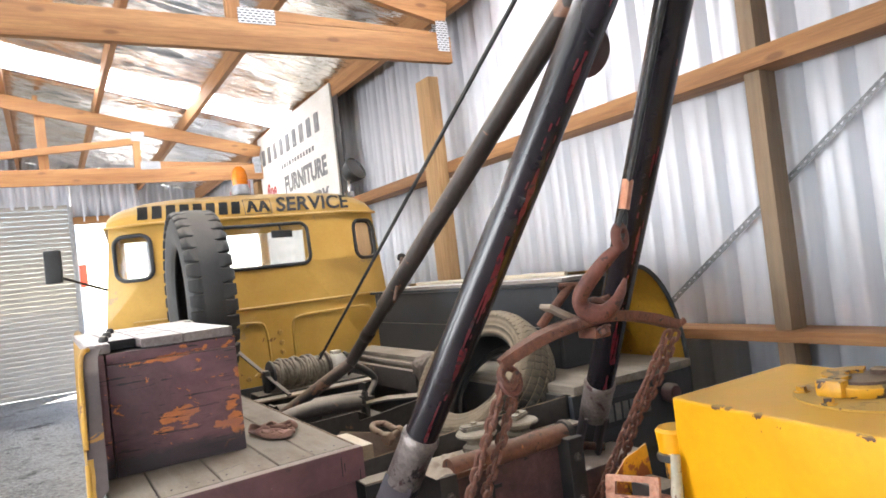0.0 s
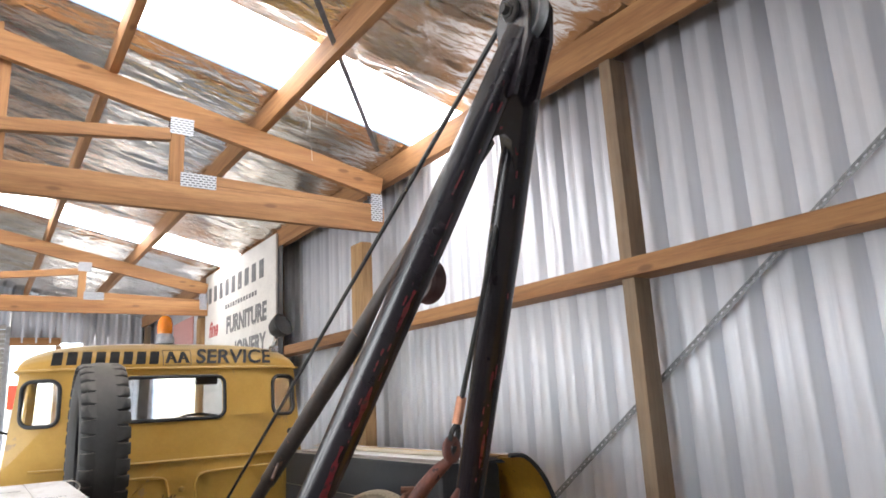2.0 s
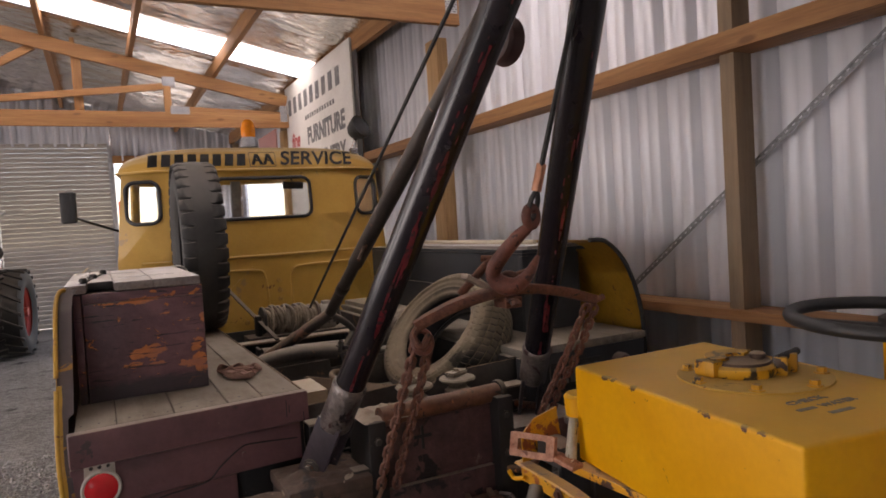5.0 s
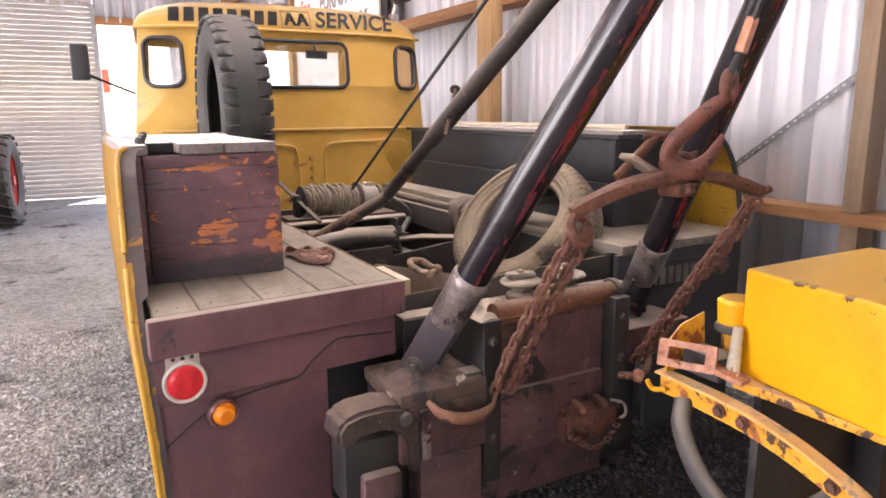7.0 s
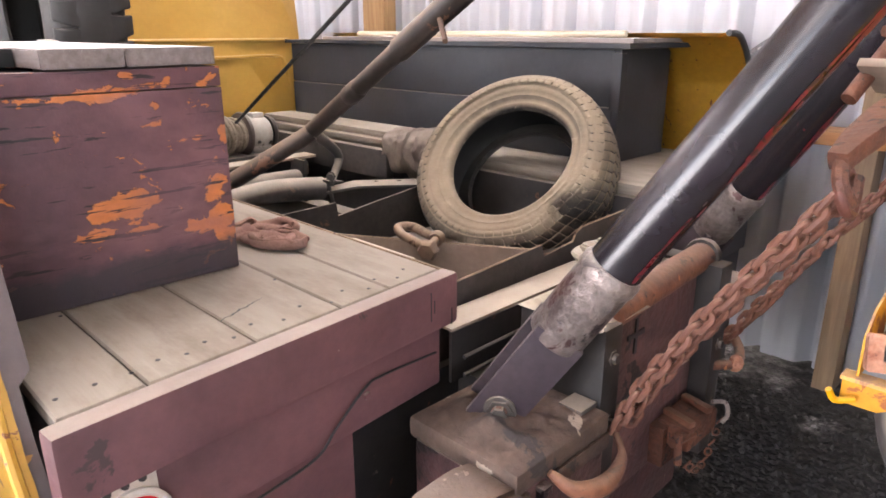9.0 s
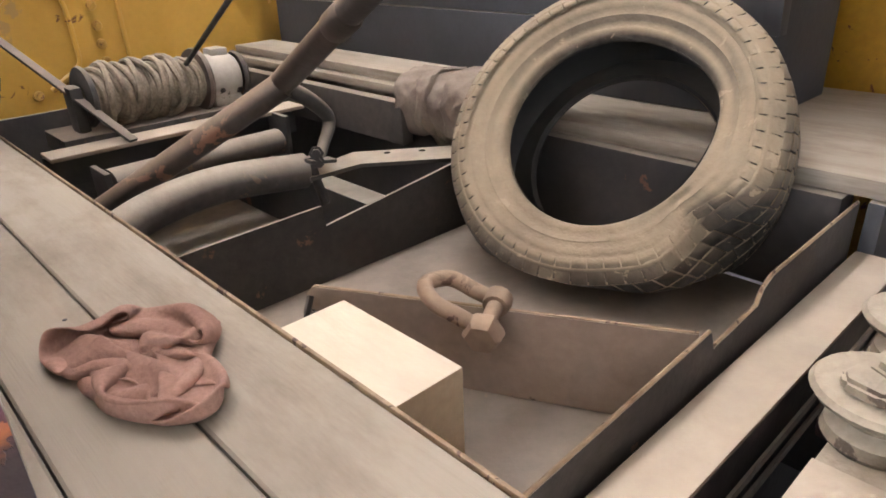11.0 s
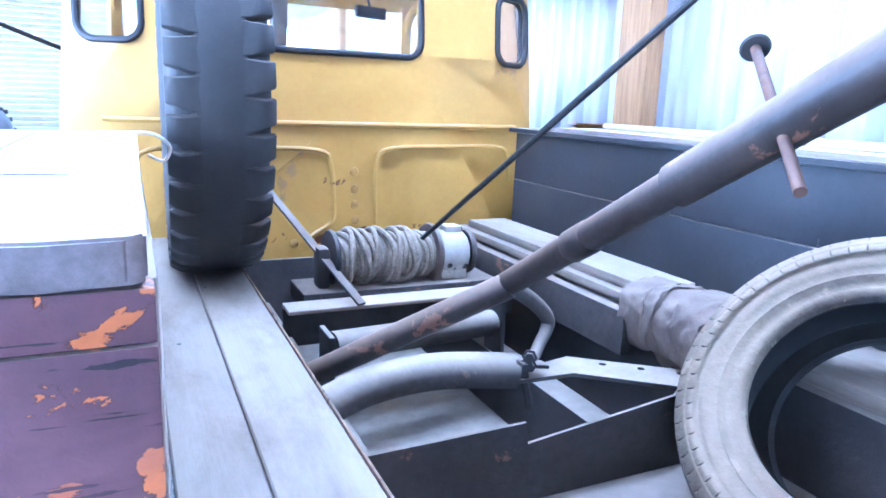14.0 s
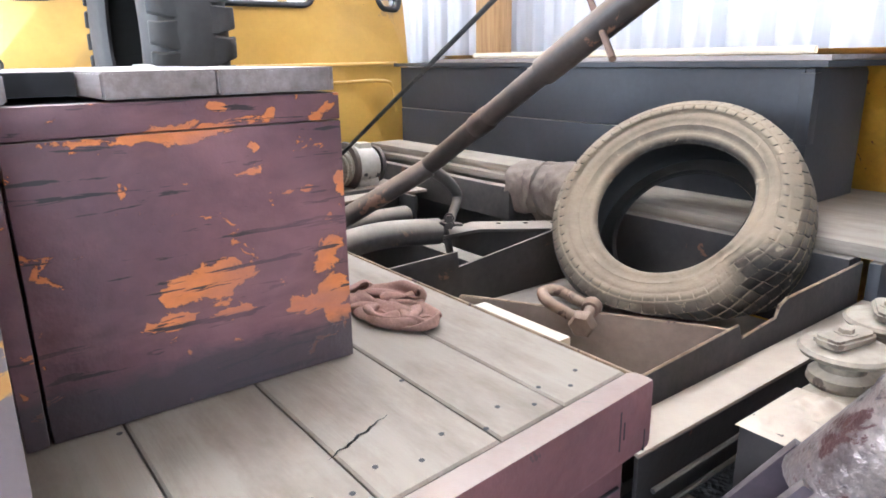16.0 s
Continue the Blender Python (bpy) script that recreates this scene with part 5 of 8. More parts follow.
part("deck_edge", boxed(0.7228, 0.7268, 1.74, 3.78, D - 0.022, D + 0.0005, 0.001), EDGERUST, truck, "dusty steel edge strip")
part("underpan", boxed(0.74, 1.53, 2.49, 3.78, 0.50, 0.52), DARKSTEEL, truck)

# hoist: two raking legs, a back stay and a sheave head
hoist = part("hoist", lathed([(0.0, -0.046), (0.02, -0.046), (0.024, -0.042), (0.024, 0.042), (0.02, 0.046), (0.0, 0.046)], axis_at((1.098, 0.652, 2.314), (1, 0, 0)), 20), DARKSTEEL, truck, "black tubular hoist frame")


STREAKRED = surface("dark_red_streak", (0.070, 0.006, 0.010), (0.20, 0.015, 0.022), 40, (0.2, 0.4), bump=0.1, chips=((0.03, 0.012, 0.014), 45, 0.56))


def leg(foot, top):
    foot, top = Vector(foot), Vector(top)
    d = (top - foot).normalized()
    ln = (top - foot).length
    g = part("leg", tubed([foot + d * 0.25, foot + d * (ln - 0.45), top], [0.041, 0.041, 0.033], 20), BLACKTUBE, truck, "black tube leg with red streaks")
    right = Vector((1, 0, 0)) - d * d.x
    right.normalize()
    out = right.cross(d)
    out = out if out.y < 0 else -out
    # ragged red strips laid along the leg
    for j, (mid, u0, u1, wide) in enumerate(((-0.40, 0.30, 0.85, 0.05), (-0.22, 0.40, 1.25, 0.07), (-0.48, 0.9, 1.7, 0.035), (0.0, 0.6, 1.7, 0.03))):
        bm = bmesh.new()
        last = None
        for k in range(141):
            u = u0 + (u1 - u0) * k / 140
            w = 2.8 * wide * max(0, noise.noise((u * 9, j * 3.1 + foot.x * 5, 0)) + 0.55 * noise.noise((u * 37, j, foot.x)) + (0.28 if j < 2 else 0.1))
            c = mid + 0.10 * noise.noise((u * 6, j, 4 + foot.x))
            if w < 0.03:
                last = None
                continue
            row = [bm.verts.new(foot + d * u + (right * math.sin(c + w * q) + out * math.cos(c + w * q)) * (0.0417 - 0.0002 * abs(q))) for q in (-1, 0, 1)]
            if last:
                for q in (0, 1):
                    bm.faces.new((last[q], last[q + 1], row[q + 1], row[q]))
            last = row
        bmesh.ops.delete(bm, geom=[q for q in bm.verts if not q.link_faces], context="VERTS")
        bmesh.ops.recalc_face_normals(bm, faces=bm.faces)
        tagged(part("worn_streak", bm, STREAKRED, g), "narrow red streaks along the black tube", kind="stuff")
    part("sleeve", lathed([(0.030, 0.145), (0.0435, 0.145), (0.0455, 0.15), (0.0455, 0.268), (0.0475, 0.274), (0.0475, 0.288), (0.0425, 0.296), (0.039, 0.296)], axis_at(foot, d), 22), SLEEVE, g, "bare worn sleeve with a weld")
    face = Vector((-0.75 if foot.x < 1.1 else 0.75, -0.6, 0))
    face = (face - d * face.dot(d)).normalized()
    for s in (-1, 1):
        bm = bmesh.new()
        beam(bm, foot + face * s * 0.030 - d * 0.045, foot + face * s * 0.030 + d * 0.165, 0.080, 0.011, up=face, bevel=0.002)
        part("clevis", bm, CLEVIS, g)
    part("clevis_pin", tubed([foot - face * 0.05, foot + face * 0.05], 0.013, 12), RUST, g)
    part("washer", lathed([(0, 0), (0.026, 0), (0.027, 0.002), (0.026, 0.005), (0, 0.005)], axis_at(foot + face * 0.036, face), 20), WELL, g, "dusty pale washer")
    bm = bmesh.new()
    bolt(bm, foot + face * 0.041, face, 0.014, 0.014)
    part("bolt", bm, WELL, g)


RUSTPIPE = surface("orange_rust_paint", (0.105, 0.041, 0.025), (0.245, 0.10, 0.053), 8, (0.40, 0.7), bump=0.5, gc=0.25, chips=((0.46, 0.17, 0.06), 11, 0.65), chips2=((0.045, 0.027, 0.023), 24, 0.60), dust=((0.36, 0.27, 0.19), 0.4))
leg((0.727, 1.61, 0.722), (1.080, 0.645, 2.270))
leg((1.51, 1.70, 0.725), (1.116, 0.65, 2.270))
for s in (-1, 1):
    bm = slab([(0.80, 2.16), (0.73, 2.16), (0.672, 2.27), (0.663, 2.345), (0.682, 2.388), (0.715, 2.402), (0.748, 2.388), (0.766, 2.345), (0.775, 2.25)],
              Matrix.Translation((1.098 + s * 0.026, -0.063, -0.031)) @ Matrix(((0, 0, 1, 0), (1, 0, 0, 0), (0, 1, 0, 0), (0, 0, 0, 1))), 0.010 * s)
    part("cheek_plate", bm, BLACKTUBE, truck, "black cheek plate at the hoist head")
sheave = part("sheave", lathed([(0.014, -0.014), (0.062, -0.014), (0.062, -0.008), (0.05, 0), (0.062, 0.008), (0.062, 0.014), (0.014, 0.014)], axis_at((1.098, 0.652, 2.314), (1, 0, 0)), 28), GALV, truck, "bright worn rope sheave")
bm = bmesh.new()
bolt(bm, (1.052, 0.652, 2.314), (-1, 0, 0), 0.012, 0.018)
part("sheave_pin", bm, DARKSTEEL, sheave)
part("fork_web", slab([(-0.070, -0.10), (-0.024, -0.012), (0.0, -0.002), (0.024, -0.012), (0.070, -0.10), (0.032, 0.20), (-0.032, 0.20)], Matrix.Translation((1.096, 0.788, 2.102)) @ Matrix.Rotation(radians(90 + 32.6), 4, "X"), 0.05), BLACKTUBE, truck)
part("stay", tubed([(1.1135, 2.287, 1.2425), (1.088, 0.81, 2.085)], [0.030, 0.028], 18), STAYTUBE, truck, "black tubular back stay")
part("stay", tubed([(1.123, 2.71, 0.998), (1.1135, 2.275, 1.250)], 0.0245, 18), STAYTUBE, truck, "dusty lower end of the back stay")
part("weld_ring", lathed([(0.0235, -0.03), (0.0275, -0.024), (0.0275, 0.024), (0.0235, 0.03)], axis_at((1.118, 2.484, 1.128), (0.008, -0.87, 0.5)), 18), STAYTUBE, truck)
part("stay_brace", tubed([(1.123, 2.70, 1.0), (0.75, 3.03, 0.705)], 0.026, 16), STAYTUBE, truck, "dusty tubular brace")
part("stay_lever", tubed(arc([(1.128, 2.705, 0.995), (1.185, 2.712, 0.958), (1.228, 2.722, 0.918), (1.226, 2.718, 0.893), (1.196, 2.698, 0.868), (1.160, 2.668, 0.842)]), [0.017 - 0.006 * k / 40 for k in range(41)], 12), PIPEDUST, truck, "forged bent lever under the back stay")
for z in (0.852, 0.868):
    bm = bmesh.new()
    bolt(bm, (1.150, 2.655, z), (-0.6, -0.8, 0.1), 0.010, 0.012)
    part("clamp_bolt", bm, WELL, truck)
REDOXDARK = surface("dark_red_wheel", (0.045, 0.018, 0.016), (0.085, 0.032, 0.027), 8, (0.4, 0.6), bump=0.2)
part("guide_wheel", lathed([(0.0, -0.026), (0.05, -0.026), (0.057, -0.018), (0.03, 0), (0.057, 0.018), (0.05, 0.026), (0.0, 0.026)], axis_at((1.055, 1.04, 1.79), (1, 0.25, 0)), 24), REDOXDARK, truck, "dark red rope guide wheel on the hoist leg")
PINRUST = surface("dull_brown_pin", (0.06, 0.032, 0.021), (0.13, 0.072, 0.045), 30, (0.55, 0.8), bump=0.4)
pin = part("stay_pin", tubed([(1.200, 2.27, 1.415), (1.045, 2.06, 1.265)], 0.0065, 10), PINRUST, truck, "rusty pin through the back stay")
part("pin_head", lathed([(0, -0.003), (0.017, -0.003), (0.019, 0.0), (0.017, 0.004), (0, 0.005)], axis_at((1.200, 2.27, 1.415), (0.155, 0.21, 0.15)), 18), DARKSTEEL, pin, "dark round pin head")

# mast box, casting and draw gear at the tail
part("mast_box", boxed(0.885, 1.275, 1.545, 1.655, 0.62, 0.818, 0.006), MASTSTEEL, truck, "maroon steel mast plate")
part("mast_box", boxed(0.885, 1.275, 1.538, 1.70, 0.43, 0.6175, 0.006), MASTSTEEL, truck, "maroon lower mast plate")
part("slot_mark", boxed(1.02, 1.028, 1.541, 1.5445, 0.715, 0.785), BLACK, truck)
part("slot_mark", boxed(0.995, 1.053, 1.541, 1.5445, 0.748, 0.758), BLACK, truck)
for x0, x1 in ((0.838, 0.892), (1.262, 1.318)):
    post = part("mast_post", boxed(x0, x1, 1.495, 1.668, 0.40, 0.835, 0.007), POSTSTEEL, truck, "greasy dark steel mast post")
    for z in (0.78, 0.66, 0.52):
        bm = bmesh.new()
        bolt(bm, ((x0 + x1) / 2, 1.495, z), (0, -1, 0), 0.009, 0.009)
        part("bolt", bm, WELL, post)
part("cross_pipe", tubed([(0.885, 1.528, 0.838), (1.30, 1.555, 0.838)], 0.029, 18), RUSTPIPE, truck, "rusty cross pipe with chipped orange paint")
part("pipe_cap", lathed([(0.02, -0.006), (0.036, -0.006), (0.038, 0.0), (0.036, 0.012), (0.0, 0.014)], axis_at((1.30, 1.555, 0.838), (1, 0.06, 0)), 18), WELL, truck)


def scree(x0, x1, y0, y1, z, h, seed, n=26):
    """A crust of dried dirt."""
    bm = bmesh.new()
    g = [[None] * (n + 1) for _ in range(n + 1)]
    for i in range(n + 1):
        for j in range(n + 1):
            u, v = i / n, j / n
            e = min(1, 5 * min(u, v, 1 - u, 1 - v))
            g[i][j] = bm.verts.new((x0 + (x1 - x0) * u, y0 + (y1 - y0) * v, z + e * h * (0.35 + 1.1 * max(0, noise.noise((u * 5, v * 5, seed)) + 0.3) + 0.4 * noise.noise((u * 14, v * 14, seed)))))
    for i in range(n):
        for j in range(n):
            bm.faces.new((g[i][j], g[i + 1][j], g[i + 1][j + 1], g[i][j + 1]))
    return bm


part("dirt_crust", scree(0.83, 0.985, 1.50, 1.668, 0.833, 0.014, 3, 40), TANPLATE, truck, "crust of dried dirt on the mast post", 180)
part("base_beam", boxed(0.60, 0.837, 1.475, 1.70, 0.662, 0.70, 0.010), BEAMDIRT, truck, "dusty worn steel base beam")
part("base_beam", boxed(0.604, 0.837, 1.482, 1.69, 0.52, 0.660, 0.008), MASTSTEEL, truck, "maroon steel base beam")
part("beam_lip", beamed((0.663, 1.474, 0.655), (0.663, 1.474, 0.53), 0.022, 0.016, up=(0, 1, 0)), SLEEVE, truck)
part("base_beam", boxed(1.319, 1.66, 1.58, 1.75, 0.60, 0.70, 0.012), MASTSTEEL, truck, "worn steel base beam")
part("dirt_crust", scree(0.61, 0.832, 1.482, 1.69, 0.6985, 0.012, 7, 36), BEAMDIRT, truck, "crust of dried dirt on the base beam", 180)
# black sheets drawn where only shade lies under the tray
part("tail_shade", boxed(0.50, 0.86, 1.775, 1.795, 0.12, 0.70, 0.004), POSTSTEEL, truck, "black sheet put in for the shade under the tray")
part("tail_shade", boxed(1.325, 1.695, 1.84, 1.86, 0.12, 0.62, 0.004), POSTSTEEL, truck, "black sheet put in for the shade under the tray")
part("shim", boxed(0.79, 0.836, 1.50, 1.545, 0.701, 0.709, 0.002), WELL, truck)


JAW = surface("scuffed_brown_casting", (0.032, 0.021, 0.018), (0.095, 0.064, 0.052), 9, (0.35, 0.65), bump=0.5, dist=0.005, gc=0.25, metal=0.25, chips=((0.36, 0.28, 0.24), 26, 0.66), chips2=((0.030, 0.020, 0.018), 11, 0.58), dust=((0.30, 0.22, 0.16), 0.45))


def jawed():
    bm = slab([(0.447, 0.612), (0.445, 0.648), (0.462, 0.672), (0.50, 0.684), (0.565, 0.686), (0.61, 0.676), (0.645, 0.645), (0.655, 0.59), (0.652, 0.50), (0.622, 0.50), (0.616, 0.575), (0.596, 0.612), (0.56, 0.628), (0.50, 0.622), (0.475, 0.605)],
              Matrix.Translation((0, 1.575, 0)) @ Matrix.Rotation(radians(90), 4, "X"), 0.105)
    bmesh.ops.bevel(bm, geom=[e for e in bm.edges if e.calc_face_angle(0) > 0.5], offset=0.010, segments=3, affect="EDGES")
    return bm


cast = part("jaw", jawed(), JAW, truck, "worn cast steel jaw", 70)
part("jaw_bolt", lathed([(0, 0.012), (0.012, 0.011), (0.017, 0.006), (0.018, 0)], axis_at((0.612, 1.469, 0.645), (0, -1, 0.2)), 16), WELL, cast)
# black block painting the shade in the jaw's opening
part("jaw_cavity", boxed(0.47, 0.62, 1.50, 1.60, 0.44, 0.60, 0.01), POSTSTEEL, truck, "black block standing for the shaded hollow behind the jaw")
part("jack_leg", boxed(0.505, 0.60, 1.47, 1.58, 0.14, 0.52, 0.012), MASTSTEEL, truck, "worn steel jack leg")
part("jack_leg", boxed(0.655, 0.83, 1.487, 1.56, 0.14, 0.517, 0.010), MASTSTEEL, truck, "worn steel jack leg")
part("lower_beam", boxed(0.835, 1.28, 1.55, 1.70, 0.30, 0.427, 0.008), MASTSTEEL, truck, "maroon lower beam")
part("rope_ring", tubed(arc([(0.668, 1.470, 0.676), (0.688, 1.442, 0.652), (0.735, 1.430, 0.634), (0.785, 1.432, 0.630), (0.83, 1.445, 0.638), (0.858, 1.474, 0.650)]), [0.006 + 0.009 * math.sin(math.pi * min(1, k / 34)) for k in range(41)], 10), RUSTPIPE, truck, "rusty steel half ring")
part("ring_hole", boxed(0.69, 0.83, 1.470, 1.4745, 0.640, 0.668, 0.002), BEAMDIRT, truck)
part("tail_rod", tubed(arc([(1.285, 1.50, 0.609), (1.335, 1.472, 0.606), (1.385, 1.485, 0.618), (1.42, 1.52, 0.635)]), 0.011, 10), RUSTPIPE, truck, "rusty bar holding the looped chain")
sock = part("tow_socket", boxed(1.125, 1.255, 1.462, 1.535, 0.485, 0.538, 0.010), RUST, truck, "rusty towing socket with prongs and a chain")
part("socket_tray", slab([(1.11, 0.44), (1.25, 0.43), (1.275, 0.48), (1.265, 0.535), (1.105, 0.53)], Matrix.Translation((0, 1.537, 0)) @ Matrix.Rotation(radians(90), 4, "X"), 0.03), RUST, sock)
for x in (1.145, 1.222):
    part("prong", beamed((x + 0.01, 1.53, 0.545), (x - 0.012, 1.462, 0.548), 0.017, 0.014), RUSTPIPE, sock)
part("clamp_rod", tubed([(1.085, 1.478, 0.523), (1.17, 1.466, 0.519)], 0.010, 8), RUST, sock)
part("clamp_rod", tubed([(1.09, 1.47, 0.545), (1.098, 1.468, 0.475)], 0.008, 8), RUST, sock)
part("shackle_wire", tubed(arc([(1.235, 1.47, 0.555), (1.268, 1.455, 0.545), (1.275, 1.45, 0.515), (1.262, 1.455, 0.50)]), 0.0045, 8), SLEEVE, sock)
for i in range(11):
    u = i / 10
    p0 = Vector((1.105 + 0.165 * u, 1.452 + 0.01 * u, 0.478 - 0.055 * math.sin(math.pi * u) + 0.02 * u))
    m0 = Matrix.Translation(p0) @ Matrix.Rotation(radians(90), 4, "Y") @ Matrix.Rotation(radians(90 * (i % 2) + 30), 4, "Z")
    part("safety_link", tubed([m0 @ Vector((0.006 * math.cos(w), 0, 0.012 * math.sin(w))) for w in (2 * math.pi * k / 12 for k in range(12))], 0.0023, 6, closed=True), RUST, sock)

SACKPALE = surface("pale_dusty_casting", (0.30, 0.275, 0.235), (0.46, 0.425, 0.365), 8, (0.6, 0.9), bump=0.3, chips=((0.12, 0.10, 0.085), 11, 0.67), dust=((0.50, 0.45, 0.37), 0.8))
BLOCKCREAM = surface("cream_dusty_block", (0.13, 0.105, 0.075), (0.26, 0.215, 0.155), 14, (0.6, 0.9), bump=0.7, dist=0.004, grain=70, gc=0.25, chips=((0.07, 0.05, 0.035), 19, 0.58), dust=((0.44, 0.385, 0.30), 0.8))
# shelf on which the spare blocks lie
part("block_shelf", boxed(0.90, 1.27, 1.575, 1.668, 0.8195, 0.828, 0.003), BLOCKCREAM, truck, "greasy dark shelf behind the cross pipe")

# two spare rope blocks lying on the shelf, each with a strap across its wheel
for i, (x, y) in enumerate(((1.050, 1.640), (1.205, 1.645))):
    blk = thing("pulley_block", (x, y, 0.828), "dusty cast pulley block lying on the tail channel", "pulley", "pulley blocks")
    part("wheel", lathed([(0, 0), (0.040, 0), (0.044, 0.006), (0.042, 0.016), (0.030, 0.024), (0.028, 0.032), (0.040, 0.038), (0.056, 0.045), (0.060, 0.051), (0.056, 0.056), (0.030, 0.061), (0, 0.062)], Matrix.Translation((x, y, 0.8285)), 32), BLOCKCREAM, blk)
    sm0 = Matrix.Translation((x, y, 0.8905)) @ Matrix.Rotation(radians(-14 + 40 * i), 4, "Z")
    bm = slab([(-0.046, -0.016), (-0.040, -0.022), (0.028, -0.021), (0.040, -0.012), (0.041, 0.010), (0.030, 0.022), (-0.036, 0.023), (-0.047, 0.014)], sm0, 0.014)
    bmesh.ops.bevel(bm, geom=[e for e in bm.edges if e.calc_face_angle(0) > 0.7], offset=0.004, segments=2, affect="EDGES")
    part("strap", bm, BLOCKCREAM, blk, "pitted strap", 60)
    bm = bmesh.new()
    bolt(bm, sm0 @ Vector((-0.004, 0, 0.0135)), (0, 0, 1), 0.010, 0.008)
    part("bolt", bm, BLOCKCREAM, blk)

# winch
FLANGE = surface("grimy_brown_flange", (0.05, 0.034, 0.026), (0.12, 0.085, 0.065), 9, (0.5, 0.8), bump=0.3, dust=(DUST, 0.5))
winch = thing("winch", (1.15, 3.33, 0.83), "dusty winch behind the cab with untidy coiled rope", "winch")
ax = (1, 0.06, -0.03)
w0 = Vector((0.945, 3.32, 0.925))
part("flange", lathed([(0.02, -0.006), (0.070, -0.006), (0.073, 0), (0.070, 0.006), (0.02, 0.006)], axis_at(w0, ax), 28), DARKSTEEL, winch, "black drum flange")
part("flange", lathed([(0.02, -0.007), (0.082, -0.007), (0.085, 0), (0.082, 0.007), (0.02, 0.007)], axis_at(w0 + Vector(ax) * 0.29, ax), 28), FLANGE, winch, "grimy brown drum flange")
for i in range(30):
    t = 0.016 + (i if i < 21 else (i - 21) * 1.7 + 2.0) * 0.0128
    rr = 0.058 + 0.004 * math.sin(i * 2.1) + (0.013 if i >= 21 else 0.0)
    m = axis_at(w0 + Vector(ax) * t, (1, 0.20 + (0.10 if i < 21 else 0.26) * math.sin(i * 2.3), 0.16 * math.cos(i * 1.7)))
    part("rope_turn", tubed([m @ Vector((rr * math.cos(a), rr * math.sin(a), 0.003 * math.sin(3 * a + i))) for a in (2 * math.pi * j / 22 for j in range(22))], 0.0074, 7, closed=True), ROPE, winch)
part("drum", lathed([(0, 0), (0.054, 0), (0.054, 0.285), (0, 0.285)], axis_at(w0, ax), 20), ROPE, winch)
gb = part("gearbox", lathed([(0, 0), (0.050, 0), (0.062, 0.012), (0.066, 0.03), (0.066, 0.075), (0.056, 0.088), (0.03, 0.094), (0, 0.095)], axis_at(w0 + Vector(ax) * 0.305, ax), 28), SACKPALE, winch, "dusty round gear housing")
part("foot", boxed(1.255, 1.335, 3.29, 3.39, 0.846, 0.875, 0.008), SACKPALE, gb)
part("lug", boxed(1.275, 1.325, 3.315, 3.365, 0.968, 0.994, 0.008), SACKPALE, gb)
part("cover", lathed([(0.06, 0), (0.065, 0.008), (0.06, 0.016), (0, 0.018)], axis_at((1.345, 3.34, 0.915), (1, 0, 0)), 20), WELL, gb)
for x, z in ((1.325, 0.885), (1.275, 0.89)):
    bm = bmesh.new()
    bolt(bm, (x, 3.288, z), (0, -1, 0), 0.007, 0.012)
    part("bolt", bm, DARKSTEEL, gb)
part("base", boxed(0.86, 1.42, 3.26, 3.42, 0.80, 0.845, 0.004), WELL, winch)
part("bearing", boxed(0.905, 0.937, 3.29, 3.35, 0.845, 0.955, 0.012), DARKSTEEL, winch, "dark bearing block")
solo("winch_rope", tubed([(1.195, 3.30, 0.965), (1.103, 0.662, 2.384)], 0.0065, 8), DARKROPE, "taut dark wire rope from the winch to the hoist head", "wire rope", base=(1.205, 3.31, 0.985))
solo("tie_strut", beamed((0.756, 3.745, 1.185), (0.978, 3.15, 0.842), 0.024, 0.008), WELL, "flat steel strut between the spare wheel and winch", "strut", base=(0.955, 3.135, 0.85))

